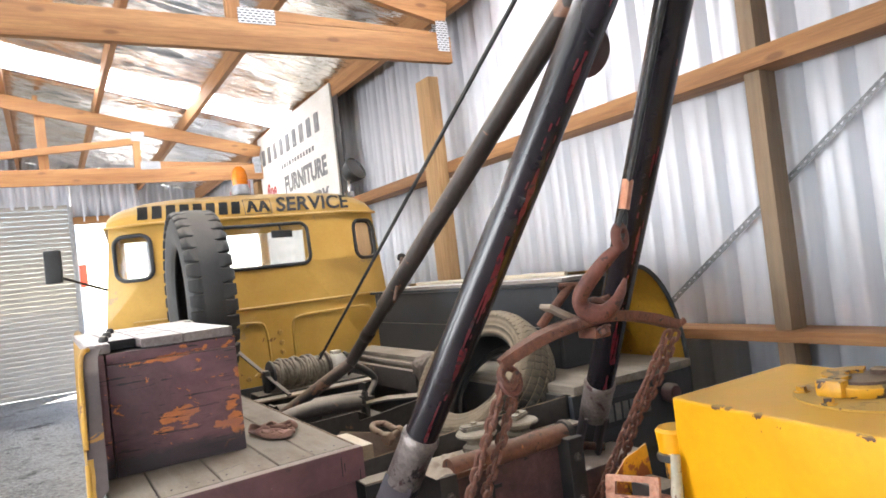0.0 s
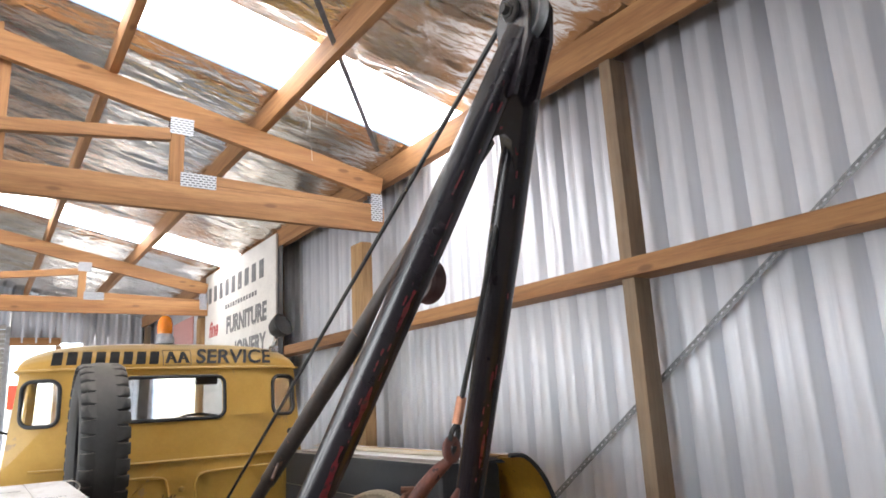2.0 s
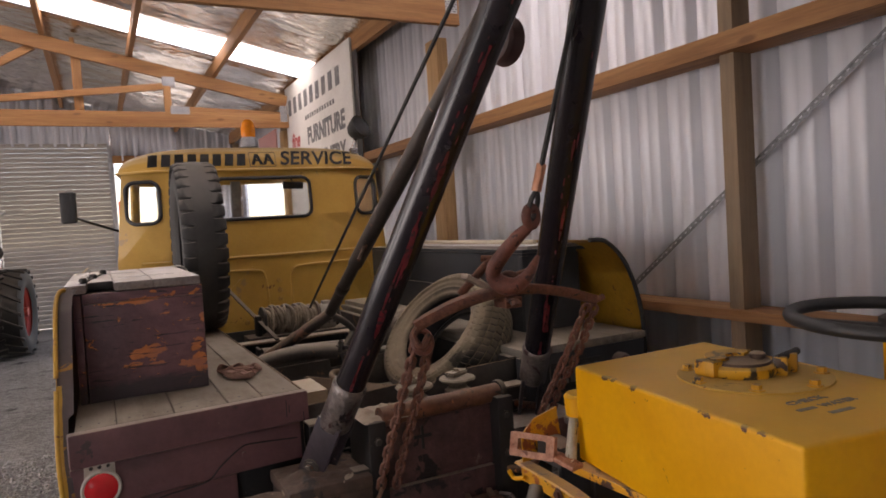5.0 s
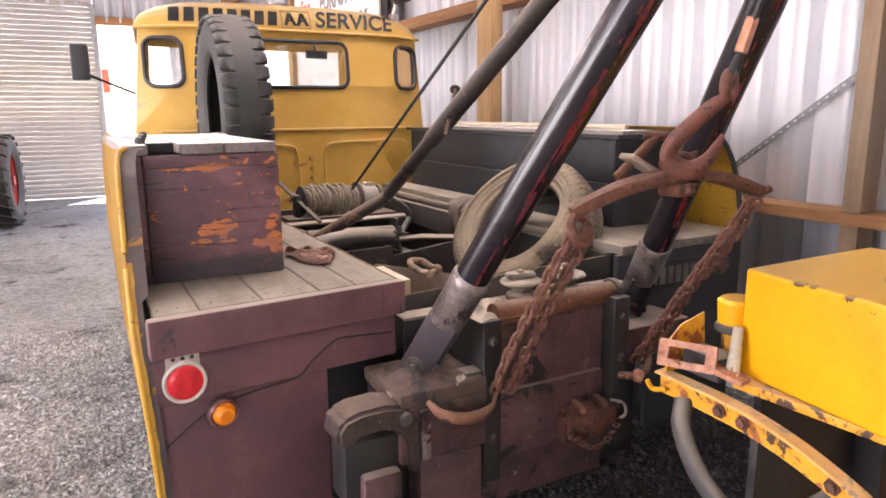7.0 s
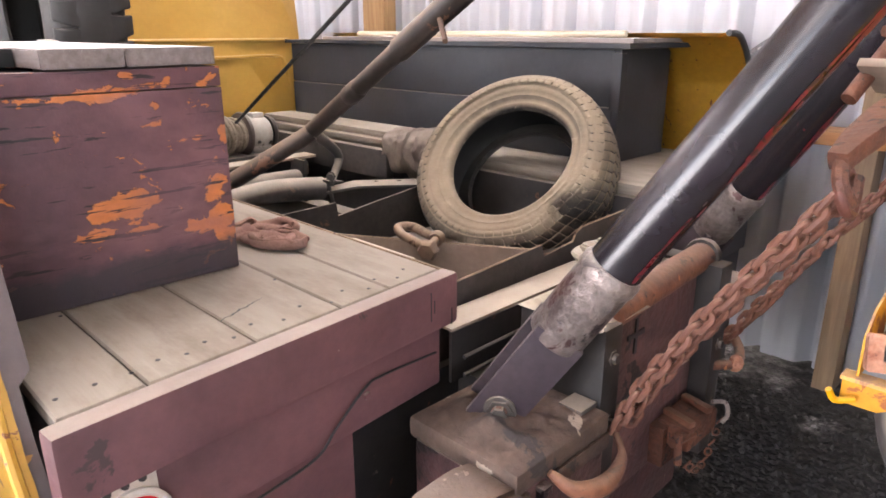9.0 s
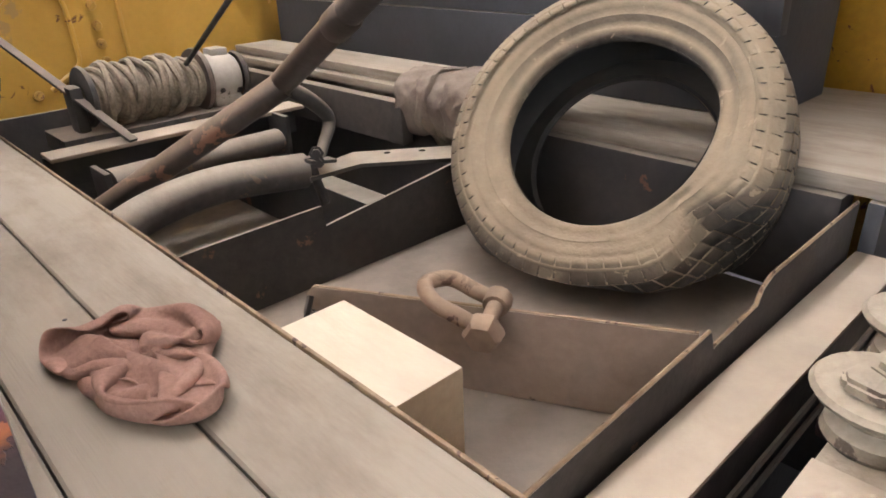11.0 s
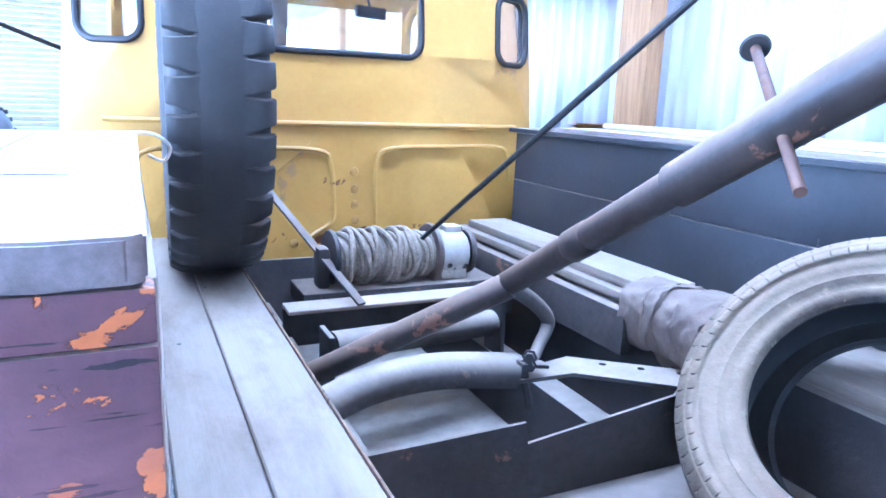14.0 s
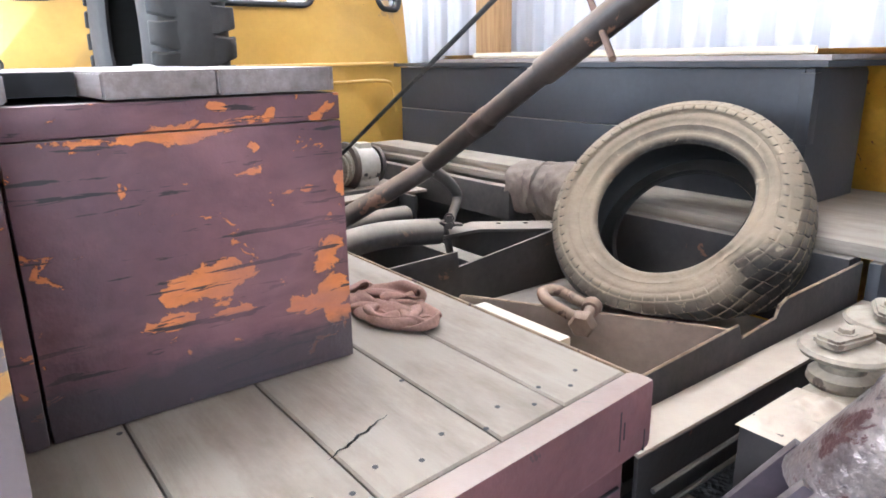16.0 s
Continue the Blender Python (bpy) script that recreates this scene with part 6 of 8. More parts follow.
# ---- things on the truck ----
def tool_box_left():
    t = thing("tool_box", (0.31, 2.48, D), "maroon wooden tool box with flaking orange paint and a dusty lid", "box")
    x0, x1, y0, y1, z1 = 0.125, 0.490, 2.0, 2.95, 1.235
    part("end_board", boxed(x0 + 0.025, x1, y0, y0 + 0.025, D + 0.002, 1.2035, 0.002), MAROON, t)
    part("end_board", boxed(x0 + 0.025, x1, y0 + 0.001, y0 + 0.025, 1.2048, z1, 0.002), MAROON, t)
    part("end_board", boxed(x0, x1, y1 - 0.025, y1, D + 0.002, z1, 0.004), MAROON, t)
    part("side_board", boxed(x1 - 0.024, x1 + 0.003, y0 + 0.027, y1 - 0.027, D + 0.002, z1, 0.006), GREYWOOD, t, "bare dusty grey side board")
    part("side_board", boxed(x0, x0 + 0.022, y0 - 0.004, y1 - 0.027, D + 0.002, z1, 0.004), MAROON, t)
    zl = z1 + 0.003
    boards = ([(x0 - 0.02, y0 - 0.012), (x0 + 0.038, y0 - 0.013), (x0 + 0.039, y1), (x0 - 0.02, y1)],
              [(x0 + 0.0415, y0 + 0.110), (x0 + 0.112, y0 + 0.112), (x0 + 0.112, y1), (x0 + 0.0415, y1)],
              [(x0 + 0.114, y0 - 0.008), (x0 + 0.222, y0 - 0.007), (x0 + 0.2225, y1), (x0 + 0.114, y1 - 0.004)],
              [(x0 + 0.2230, y0 - 0.009), (x0 + 0.29, y0 - 0.006), (x1 - 0.05, y0 - 0.009), (x1 - 0.012, y0 - 0.004), (x1 - 0.003, y0 + 0.006), (x1 + 0.004, y1), (x0 + 0.2230, y1)])
    for lid in boards:
        bm = slab(lid, Matrix.Translation((0, 0, zl)), 0.0255)
        bmesh.ops.bevel(bm, geom=[e for e in bm.edges if e.calc_length() > 0.02 and e.calc_face_angle(0) > 0.5], offset=0.002, segments=2, affect="EDGES")
        part("lid_board", bm, LIDWOOD, t, "dusty grey lid board")
    for kx0, kx1, ky in ((0.13, 0.31, 0.27), (0.02, 0.20, 0.62)):
        part("saw_kerf", boxed(x0 + kx0, x0 + kx1, y0 + ky, y0 + ky + 0.004, zl + 0.0262, zl + 0.0268), BLACK, t, "thin dark saw cut")
    # black plate and block paint the shade inside the lid's notch
    part("cut_end", boxed(x0 + 0.042, x0 + 0.1115, y0 + 0.104, y0 + 0.108, zl + 0.0005, zl + 0.0245), BLACK, t, "black plate painting in the dark inside of the notch")
    part("hole", boxed(x0 + 0.026, x0 + 0.13, y0 + 0.028, y0 + 0.40, z1 - 0.03, z1 - 0.003), BLACK, t)
    part("hinge_strap", beamed((x0 + 0.035, y0 + 0.12, zl + 0.0285), (x0 + 0.09, y0 + 0.72, zl + 0.0285), 0.012, 0.004), DARKSTEEL, t)
    for hx, hy in ((0.03, 0.085), (0.056, 0.34), (0.088, 0.66)):
        part("knob", lathed([(0, 0.018), (0.009, 0.016), (0.013, 0.008), (0.012, 0.0), (0.0, -0.001)], Matrix.Translation((x0 + hx, y0 + hy, zl + 0.026)), 12), DARKSTEEL, t, "dark round bolt head")
    bm = bmesh.new()
    tube(bm, arc([(x1 - 0.01, y1 - 0.06, z1 + 0.03), (x1 + 0.03, y1 - 0.07, z1 + 0.028), (x1 + 0.055, y1 - 0.05, z1 + 0.005), (x1 + 0.045, y1 - 0.03, z1 - 0.02), (x1 + 0.02, y1 - 0.03, z1 - 0.01)]), 0.003, 6)
    part("wire_loop", bm, CREAM, t)
    return t


tool_box_left()


def tool_box_right():
    t = thing("tool_box", (1.95, 2.93, D), "charcoal painted wooden tool box with a dusty hinged lid", "box")
    x0, x1, y0, y1, z1 = 1.75, 2.12, 2.05, 3.76, 1.235
    part("side_board", boxed(x0, x0 + 0.022, y0 + 0.023, y1, D + 0.002, 1.068, 0.003), SLATE, t)
    part("side_board", boxed(x0 + 0.001, x0 + 0.022, y0 + 0.023, y1, 1.070, z1, 0.003), SLATE, t)
    part("side_board", boxed(x1 - 0.1, x1 - 0.08, y0 + 0.023, y1, D + 0.002, z1, 0.003), SLATE, t)
    part("end_board", boxed(x0, x1 - 0.08, y0, y0 + 0.022, D + 0.002, z1, 0.003), SLATE, t)
    part("end_board", boxed(x0 + 0.022, x1 - 0.1, y1 - 0.022, y1, D + 0.002, z1, 0.003), SLATE, t)
    part("corner_strip", boxed(x0 - 0.003, x0 + 0.03, y0 - 0.003, y0 + 0.03, 1.06, z1 - 0.01, 0.002), SLATE, t)
    lid = [(x0 - 0.02, y0 - 0.035), (x1 - 0.02, y0 - 0.085), (x1 + 0.005, y0 - 0.03), (x1 + 0.0, y1), (x0 - 0.02, y1 + 0.02)]
    part("lid_board", slab(lid, Matrix.Translation((0, 0, z1 + 0.003)), 0.014), SLATE, t)
    part("lid_board", slab([(x0 + 0.005, y0 - 0.03), (x1 - 0.025, y0 - 0.07), (x1 - 0.03, y1 - 0.25), (x0 + 0.0, y1 - 0.25)], Matrix.Translation((0, 0, z1 + 0.0185)), 0.012), LIDWOOD, t, "dusty board on the lid")
    part("lid_rail", tubed([(x0 + 0.10, 2.1, z1 + 0.042), (x0 + 0.11, 3.4, z1 + 0.042)], 0.010, 8), RAILWOOD, t, "thin pale rail on the lid")
    return t


tool_box_right()
for i, (a, b, z, h) in enumerate(((1.475, 1.60, D + 0.002, 0.02), (1.50, 1.64, D + 0.0235, 0.024))):
    solo("loose_plank", boxed(a, b, 2.72 + 0.02 * i, 3.62, z, z + h, 0.004), DECK, "grey dusty plank stacked beside the tool box", "plank", "loose planks", base=(1.55, 3.1, z))
solo("plank_rail", boxed(1.44, 1.475, 2.74, 3.6, 0.80, 0.90, 0.006), WELL, "dusty grey timber rail under the loose planks", "plank", base=(1.45, 3.1, 0.8))


def folded_rag():
    """A crumpled rag: a square of cloth pushed together inside an oval, then left to settle on the deck."""
    k, size = 40, 0.285
    rng = np.random.default_rng(7)
    gx, gy = np.meshgrid(np.linspace(-0.5, 0.5, k), np.linspace(-0.5, 0.5, k), indexing="ij")
    p = np.stack((gx * size, gy * size * 1.15, 0.05 + 0.025 * np.sin(gx * 13 + 1 + 4 * gy) * np.cos(gy * 10) + 0.02 * np.sin(7 * gy + 9 * gx)), -1).reshape(-1, 3)
    p += rng.normal(0, 0.0012, p.shape)
    ids = np.arange(k * k).reshape(k, k)
    springs = []
    for di, dj, soft in ((1, 0, 1.0), (0, 1, 1.0), (1, 1, 0.6), (1, -1, 0.6), (2, 0, 0.34), (0, 2, 0.34)):
        a = ids[: k - di, max(0, -dj): k - max(0, dj)]
        b = ids[di:, max(0, dj): k - max(0, -dj)]
        a, b = a.ravel(), b.ravel()
        rest = np.linalg.norm(np.array([gx.ravel()[b] - gx.ravel()[a], 1.15 * (gy.ravel()[b] - gy.ravel()[a])]), axis=0) * size
        springs.append((a, b, rest, soft))
    before = p.copy()
    gap = 0.0085
    far = np.abs(ids.ravel()[:, None] // k - ids.ravel()[None] // k) + np.abs(ids.ravel()[:, None] % k - ids.ravel()[None] % k) > 2
    for step in range(150):
        vel = (p - before) * 0.86
        before = p.copy()
        p = p + vel + np.array((0, 0, -0.0005))
        grow = max(0.0, 1 - step / 85)
        rx, ry, top = 0.068 + 0.125 * grow, 0.106 + 0.12 * grow, 0.082 + 0.05 * grow
        for _ in range(7):
            for a, b, rest, soft in springs:
                d = p[b] - p[a]
                ln = np.linalg.norm(d, axis=1) + 1e-9
                f = (0.5 * soft * (ln - rest) / ln)[:, None] * d * 0.55
                np.add.at(p, a, f)
                np.add.at(p, b, -f)
            p[:, 2] = np.clip(p[:, 2], 0.003, top)
            w = np.arctan2(p[:, 1], p[:, 0])
            q = np.sqrt((p[:, 0] / rx) ** 2 + (p[:, 1] / ry) ** 2) / (1 + 0.13 * np.sin(3 * w + 0.6) + 0.09 * np.sin(5 * w + 2.1))
            out = q > 1
            p[out, :2] /= (q[out] ** 0.6)[:, None]
        if step % 2 == 0:
            d2 = ((p[:, None] - p[None]) ** 2).sum(-1)
            i, j = np.nonzero((d2 < gap * gap) & far)
            if len(i):
                d = p[i] - p[j]
                ln = np.sqrt(d2[i, j])[:, None] + 1e-6
                np.add.at(p, i, 0.25 * (gap - ln) * d / ln)
                p[:, 2] = np.maximum(p[:, 2], 0.003)
    bm = bmesh.new()
    place = Vector((0.608, 2.112, D + 0.001))
    vs = [bm.verts.new(Vector((x, y, 1.2 * z)) + place) for x, y, z in p.tolist()]
    for i in range(k - 1):
        for j in range(k - 1):
            bm.faces.new([vs[x] for x in (ids[i, j], ids[i + 1, j], ids[i + 1, j + 1], ids[i, j + 1])])
    for _ in range(2):
        bmesh.ops.smooth_vert(bm, verts=bm.verts, factor=0.5, use_axis_x=True, use_axis_y=True, use_axis_z=True)
    for v in bm.verts:
        v.co.z = max(v.co.z, D + 0.004)
    ob = solo("rag", bm, RAGPINK, "crumpled dusty pink rag lying on the deck", "rag", base=(0.6, 2.108, D), angle=180)
    cloth = ob.modifiers.new("thickness", "SOLIDIFY")
    cloth.thickness = 0.0035
    fine = ob.modifiers.new("smooth", "SUBSURF")
    fine.levels = fine.render_levels = 2
    return ob


folded_rag()


# sacking wrapped round the plank ends
def wrapped(y0, y1, n, swell, ragged=0.0, seed=0.0):
    """A length of sacking round the planks, sagging below and creased."""
    bm = bmesh.new()
    rows = []
    for i in range(n + 1):
        row = []
        for j in range(64):
            a = 2 * math.pi * j / 64
            ca, sa = math.cos(a), math.sin(a)
            y = y0 + (y1 - y0) * i / n
            ridge = 1 - 2.2 * abs(noise.noise((y * 22 + ca * 1.1, ca * 1.6 + y * 9, sa * 1.6 + seed)))
            fold = swell + 0.008 * max(-0.4, ridge) + 0.003 * noise.noise((y * 60, ca * 3, sa * 3 + seed))
            drop = -0.05 * max(0, -sa) * (1 + 0.8 * noise.noise((y * 14, ca * 2, 8 + seed)))
            slip = 0.02 * noise.noise((ca * 2, y * 5, sa * 2)) + (ragged * noise.noise((ca * 4, sa * 4, seed)) if i == 0 else 0)
            row.append(bm.verts.new((1.525 + (0.080 + fold) * ca, y + slip, 0.915 + (0.050 + fold) * sa + drop)))
        rows.append(row)
    for a, b in zip(rows, rows[1:]):
        for j in range(64):
            bm.faces.new((a[j], a[(j + 1) % 64], b[(j + 1) % 64], b[j]))
    bm.faces.new(rows[0])
    bm.faces.new(rows[-1][::-1])
    bmesh.ops.recalc_face_normals(bm, faces=bm.faces)
    return bm


sack = thing("sack", (1.52, 2.64, 0.86), "brown sacking wrapped round the ends of the planks", "sack")
part("cloth", wrapped(2.535, 2.76, 44, 0.0), SACK, sack, "", 180)
part("turned_band", wrapped(2.515, 2.60, 18, 0.012, 0.016, 3.0), SACK, sack, "turned-back band with a ragged hem", 180)
part("hem_fold", wrapped(2.655, 2.685, 8, 0.007, 0.010, 6.0), SACK, sack, "", 180)

solo("wood_block", boxed(0.778, 0.872, 1.974, 2.186, 0.702, 0.836, 0.003), RAWBLOCK, "pale sawn timber offcut standing in the well", "wood block", base=(0.82, 2.06, 0.702))

# shackle hooked over the diagonal plate
SHACKLE = surface("dusty_brown_shackle", (0.13, 0.078, 0.050), (0.24, 0.155, 0.10), 18, (0.6, 0.9), bump=0.4, chips=((0.08, 0.04, 0.025), 22, 0.62), dust=((0.36, 0.275, 0.19), 0.6))
sh = thing("shackle", (0.96, 2.03, 0.835), "dusty steel bow shackle over the well plate", "shackle")
B1, B2 = Vector((0.946, 2.014, 0.828)), Vector((0.999, 2.041, 0.836))
lay = Vector((-0.42, 0.907, 0))
part("bow", tubed(arc([B1, B1 + lay * 0.03 + Vector((0, 0, 0.014)), B1 + lay * 0.062 + Vector((0, 0, 0.028)), (B1 + B2) / 2 + lay * 0.083 + Vector((0, 0, 0.030)), B2 + lay * 0.062 + Vector((0, 0, 0.022)), B2 + lay * 0.028 + Vector((0, 0, 0.010)), B2]), 0.0105, 12), SHACKLE, sh)
part("pin", tubed([B1 + (B1 - B2) * 0.1, B2 + (B2 - B1) * 0.25], 0.0105, 12), SHACKLE, sh)
part("eye", lathed([(0, -0.012), (0.016, -0.012), (0.019, -0.004), (0.018, 0.008), (0, 0.010)], axis_at(B2, B2 - B1), 14), SHACKLE, sh)
part("nut", lathed([(0, -0.010), (0.021, -0.010), (0.025, -0.002), (0.0235, 0.012), (0.019, 0.017), (0, 0.018)], axis_at(B1, B1 - B2), 6), SHACKLE, sh, "large dusty hexagon head")


# ---- tyres ----
def tyre_mesh(R, W, rim):
    """Carcass with an open inside."""
    bm = bmesh.new()
    hw = W / 2
    prof = [(rim, hw * 0.66), (rim + 0.012, hw * 0.80), (rim + 0.02, hw * 0.84), (rim + (R - rim) * 0.35, hw * 0.98), (rim + (R - rim) * 0.6, hw), (R - 0.030, hw * 0.94),
            (R - 0.010, hw * 0.86), (R, hw * 0.70), (R + 0.002, 0)]
    prof = prof + [(r, -h) for r, h in prof[-2::-1]]
    lathe(bm, prof, Matrix.Identity(4), 72)
    return bm


def liner_mesh(R, W, rim):
    """The dark inside of a tyre."""
    bm = bmesh.new()
    hw = W / 2
    lathe(bm, [(rim, -hw * 0.66), (rim + 0.006, -hw * 0.55), (rim + (R - rim) * 0.5, -hw * 0.82), (R - 0.035, -hw * 0.6), (R - 0.03, 0), (R - 0.035, hw * 0.6), (rim + (R - rim) * 0.5, hw * 0.82), (rim + 0.006, hw * 0.55), (rim, hw * 0.66)], Matrix.Identity(4), 72)
    return bm


def finish_tyre(bm, m):
    bmesh.ops.recalc_face_normals(bm, faces=bm.faces)
    bmesh.ops.transform(bm, matrix=m, verts=bm.verts)
    return bm


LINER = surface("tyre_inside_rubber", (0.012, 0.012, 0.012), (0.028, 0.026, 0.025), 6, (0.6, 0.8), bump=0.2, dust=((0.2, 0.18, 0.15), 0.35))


def lathe_band(R, half):
    """The worn middle strip of a tread."""
    bm = bmesh.new()
    lathe(bm, [(R - 0.03, half), (R - 0.004, half), (R, half * 0.7), (R + 0.001, 0), (R, -half * 0.7), (R - 0.004, -half), (R - 0.03, -half)], Matrix.Identity(4), 72)
    return bm


def spare_wheel():
    R, W = 0.430, 0.198
    c = Vector((0.654, 3.376, D + R + 0.002))
    m = axis_at(c, (1, -0.028, 0.0))
    t = thing("spare_tyre", (c.x, c.y, D), "big black lug-tread spare tyre standing on the deck", "tyre")
    carc = part("carcass", finish_tyre(tyre_mesh(R - 0.02, W, 0.255), m), TYRE, t, "black rubber carcass with worn side wall")
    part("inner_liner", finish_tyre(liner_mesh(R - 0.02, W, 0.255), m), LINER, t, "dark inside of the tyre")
    part("tread_band", finish_tyre(lathe_band(R, 0.046), m), TYRE, t, "worn smooth middle of the tread")
    for i in range(38):
        a = 2 * math.pi * i / 38
        for s in (-1, 1):
            aa = a + (0.5 if s > 0 else 0) * 2 * math.pi / 38
            bm = slab([(-0.0355, 0.030), (0.0355, 0.030), (0.0345, 0.055), (0.030, 0.078), (0.029, 0.099), (-0.021, 0.099), (-0.024, 0.078), (-0.031, 0.055)], Matrix.Translation((0, 0, -0.004)), 0.026)
            bmesh.ops.bevel(bm, geom=[e for e in bm.edges if e.calc_face_angle(0) > 0.9], offset=0.003, segments=1, affect="EDGES")
            for v in bm.verts:
                q, k = v.co.y, v.co.z
                v.co.z -= 0.5 * (v.co.x ** 2) / R * 2 + (0.010 if q > 0.09 and k > 0.012 else 0) + 0.35 * q * q
                v.co.x += 0.006 * math.sin(q * 40)
            bmesh.ops.transform(bm, matrix=m @ Matrix.Rotation(aa, 4, "Z") @ Matrix(((0, 0, 1, R - 0.022), (1, 0, 0, 0), (0, s, 0, 0), (0, 0, 0, 1))), verts=bm.verts)
            bmesh.ops.recalc_face_normals(bm, faces=bm.faces)
            part("tread_lug", bm, TYRE, carc)
    return t


spare_wheel()


def loose_tyre(bead, axis, floor_z, label):
    """A flat car tyre: low on its foot, with its side wall folded in at one place."""
    R, W, rim = 0.281, 0.205, 0.166
    hw = W / 2
    n = Vector(axis).normalized()
    c = Vector(bead) - n * 0.075
    m = axis_at(c, n)
    u = (Vector((0, 0, 1)) - n * n.z).normalized()
    w = n.cross(u)
    fold_at = radians(-124)
    t = thing("discarded_tyre", (c.x, c.y, floor_z), label, "tyre")
    wall = [(rim, 0.60), (rim + 0.004, 0.70), (rim + 0.010, 0.765), (rim + 0.017, 0.775), (rim + 0.022, 0.765), (rim + 0.028, 0.80), (rim + 0.036, 0.855), (rim + 0.038, 0.845), (rim + 0.048, 0.89), (rim + 0.060, 0.925), (rim + 0.062, 0.912), (rim + 0.066, 0.93),
            (rim + 0.078, 0.945), (rim + 0.081, 0.965), (rim + 0.086, 0.965), (R - 0.026, 0.925), (R - 0.018, 0.875), (R - 0.012, 0.79), (R - 0.006, 0.6), (R - 0.002, 0.3), (R, 0.0)]
    prof = [(r, hw * h) for r, h in wall] + [(r, -hw * h) for r, h in wall[-2::-1]]

    def tread_r(h):
        """The tread's radius at a distance from the middle."""
        h = abs(h) / hw
        for (r0, h0), (r1, h1) in zip(wall[-2::-1], wall[::-1]):
            if h <= h0:
                return r1 + (r0 - r1) * (h - h1) / (h0 - h1)
        return R - 0.026 - 0.25 * (h - 0.925)

    def settle(bm, tread=False):
        """The fold in the side wall, and the foot flattened by the weight."""
        for v in bm.verts:
            p = v.co - c
            h, a = p.dot(n), math.atan2(p.dot(w), p.dot(u))
            out = p - n * h
            r = out.length
            out = out / r
            d = (a - fold_at + math.pi) % (2 * math.pi) - math.pi
            side = max(0.0, min(1.0, (h + 0.05) / 0.12))
            mid = max(0.0, min(1.0, (r - rim - 0.004) / 0.075))
            g = math.exp(-(d / 0.17) ** 2) * side * mid
            lift = (math.exp(-((d - 0.36) / 0.17) ** 2) + math.exp(-((d + 0.36) / 0.17) ** 2)) * side * mid
            crease = 0.0025 * math.sin(d * 46) * math.exp(-(d / 0.30) ** 2) * side * mid * (1 - mid) * 4
            v.co += n * (-0.030 * g + 0.006 * lift + crease) + out * (-0.024 * g + 0.010 * lift)
            v.co += out * 0.014 * math.exp(-((a - radians(-62)) / 0.5) ** 2) * max(0, side) * (1 - mid)
        for v in bm.verts:
            low = floor_z + 0.055 - v.co.z
            if low > 0:
                v.co.z += low * 0.93 - low * low * 2.2 if low < 0.12 else low * 0.66
                v.co += Vector((-0.55, -0.35, 0)) * min(low, 0.1) * 0.5
        for v in bm.verts:
            v.co.z = max(v.co.z, floor_z + (0.0045 if tread else 0.007))
        return bm

    bm = bmesh.new()
    lathe(bm, prof, m, 120)
    bmesh.ops.recalc_face_normals(bm, faces=bm.faces)
    carc = part("carcass", settle(bm), DUSTTYRE, t, "dust-caked rubber carcass folded in at one side", 60)
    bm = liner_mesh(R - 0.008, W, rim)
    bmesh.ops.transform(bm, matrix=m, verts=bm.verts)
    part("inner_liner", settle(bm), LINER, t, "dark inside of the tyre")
    count = 60
    rows = ((-0.094, 0.017, 0.0, 0), (-0.072, 0.027, 0.45, 1), (-0.038, 0.033, 0.30, 0), (0.0, 0.034, 0.0, 1), (0.038, 0.033, -0.30, 0), (0.072, 0.027, -0.45, 1), (0.094, 0.017, 0.0, 0))
    for h, wide, skew, shift in rows:
        for i in range(count):
            a = 2 * math.pi * (i + 0.5 * shift) / count
            half = math.pi * R / count - 0.0013
            bm = bmesh.new()
            box(bm, -half, half, -wide / 2, wide / 2, 0, 0.0085, 0.0013)
            for v in bm.verts:
                hh = h + v.co.y
                r = tread_r(hh) + v.co.z - 0.0035
                b = a + (v.co.x + skew * v.co.y) / R
                v.co = m @ Vector((r * math.cos(b), r * math.sin(b), hh))
            bmesh.ops.recalc_face_normals(bm, faces=bm.faces)
            part("tread_block", settle(bm, True), DUSTTYRE, carc)
    return t


loose_tyre((1.387, 2.165, 0.953), (-0.752, -0.142, 0.644), 0.70, "dust-caked car tyre leaning in the truck well")

# ---- hook, spreader and chains ----
HX = Vector((1.135, 1.076, 1.386))
hook = thing("tow_hook", tuple(HX), "red oxide forged tow hook hanging from a wire rope", "hook")
sd = Vector((0.93, 0.36, 0)).normalized()
up = Vector((0.0, 0.0, 1.0))


def hp(u, w, out=0.0):
    return HX + sd * u + up * w + Vector((-0.36, 0.93, 0)) * out


def hook_r(u):
    """Thick in the belly of the hook, drawn out to a blunt point."""
    table = ((0.0, 0.0125), (0.12, 0.0185), (0.33, 0.0235), (0.52, 0.0250), (0.72, 0.0195), (0.9, 0.0135), (1.0, 0.006))
    for (a, ra), (b, rb) in zip(table, table[1:]):
        if u <= b:
            return ra + (rb - ra) * (u - a) / (b - a)
    return 0.005


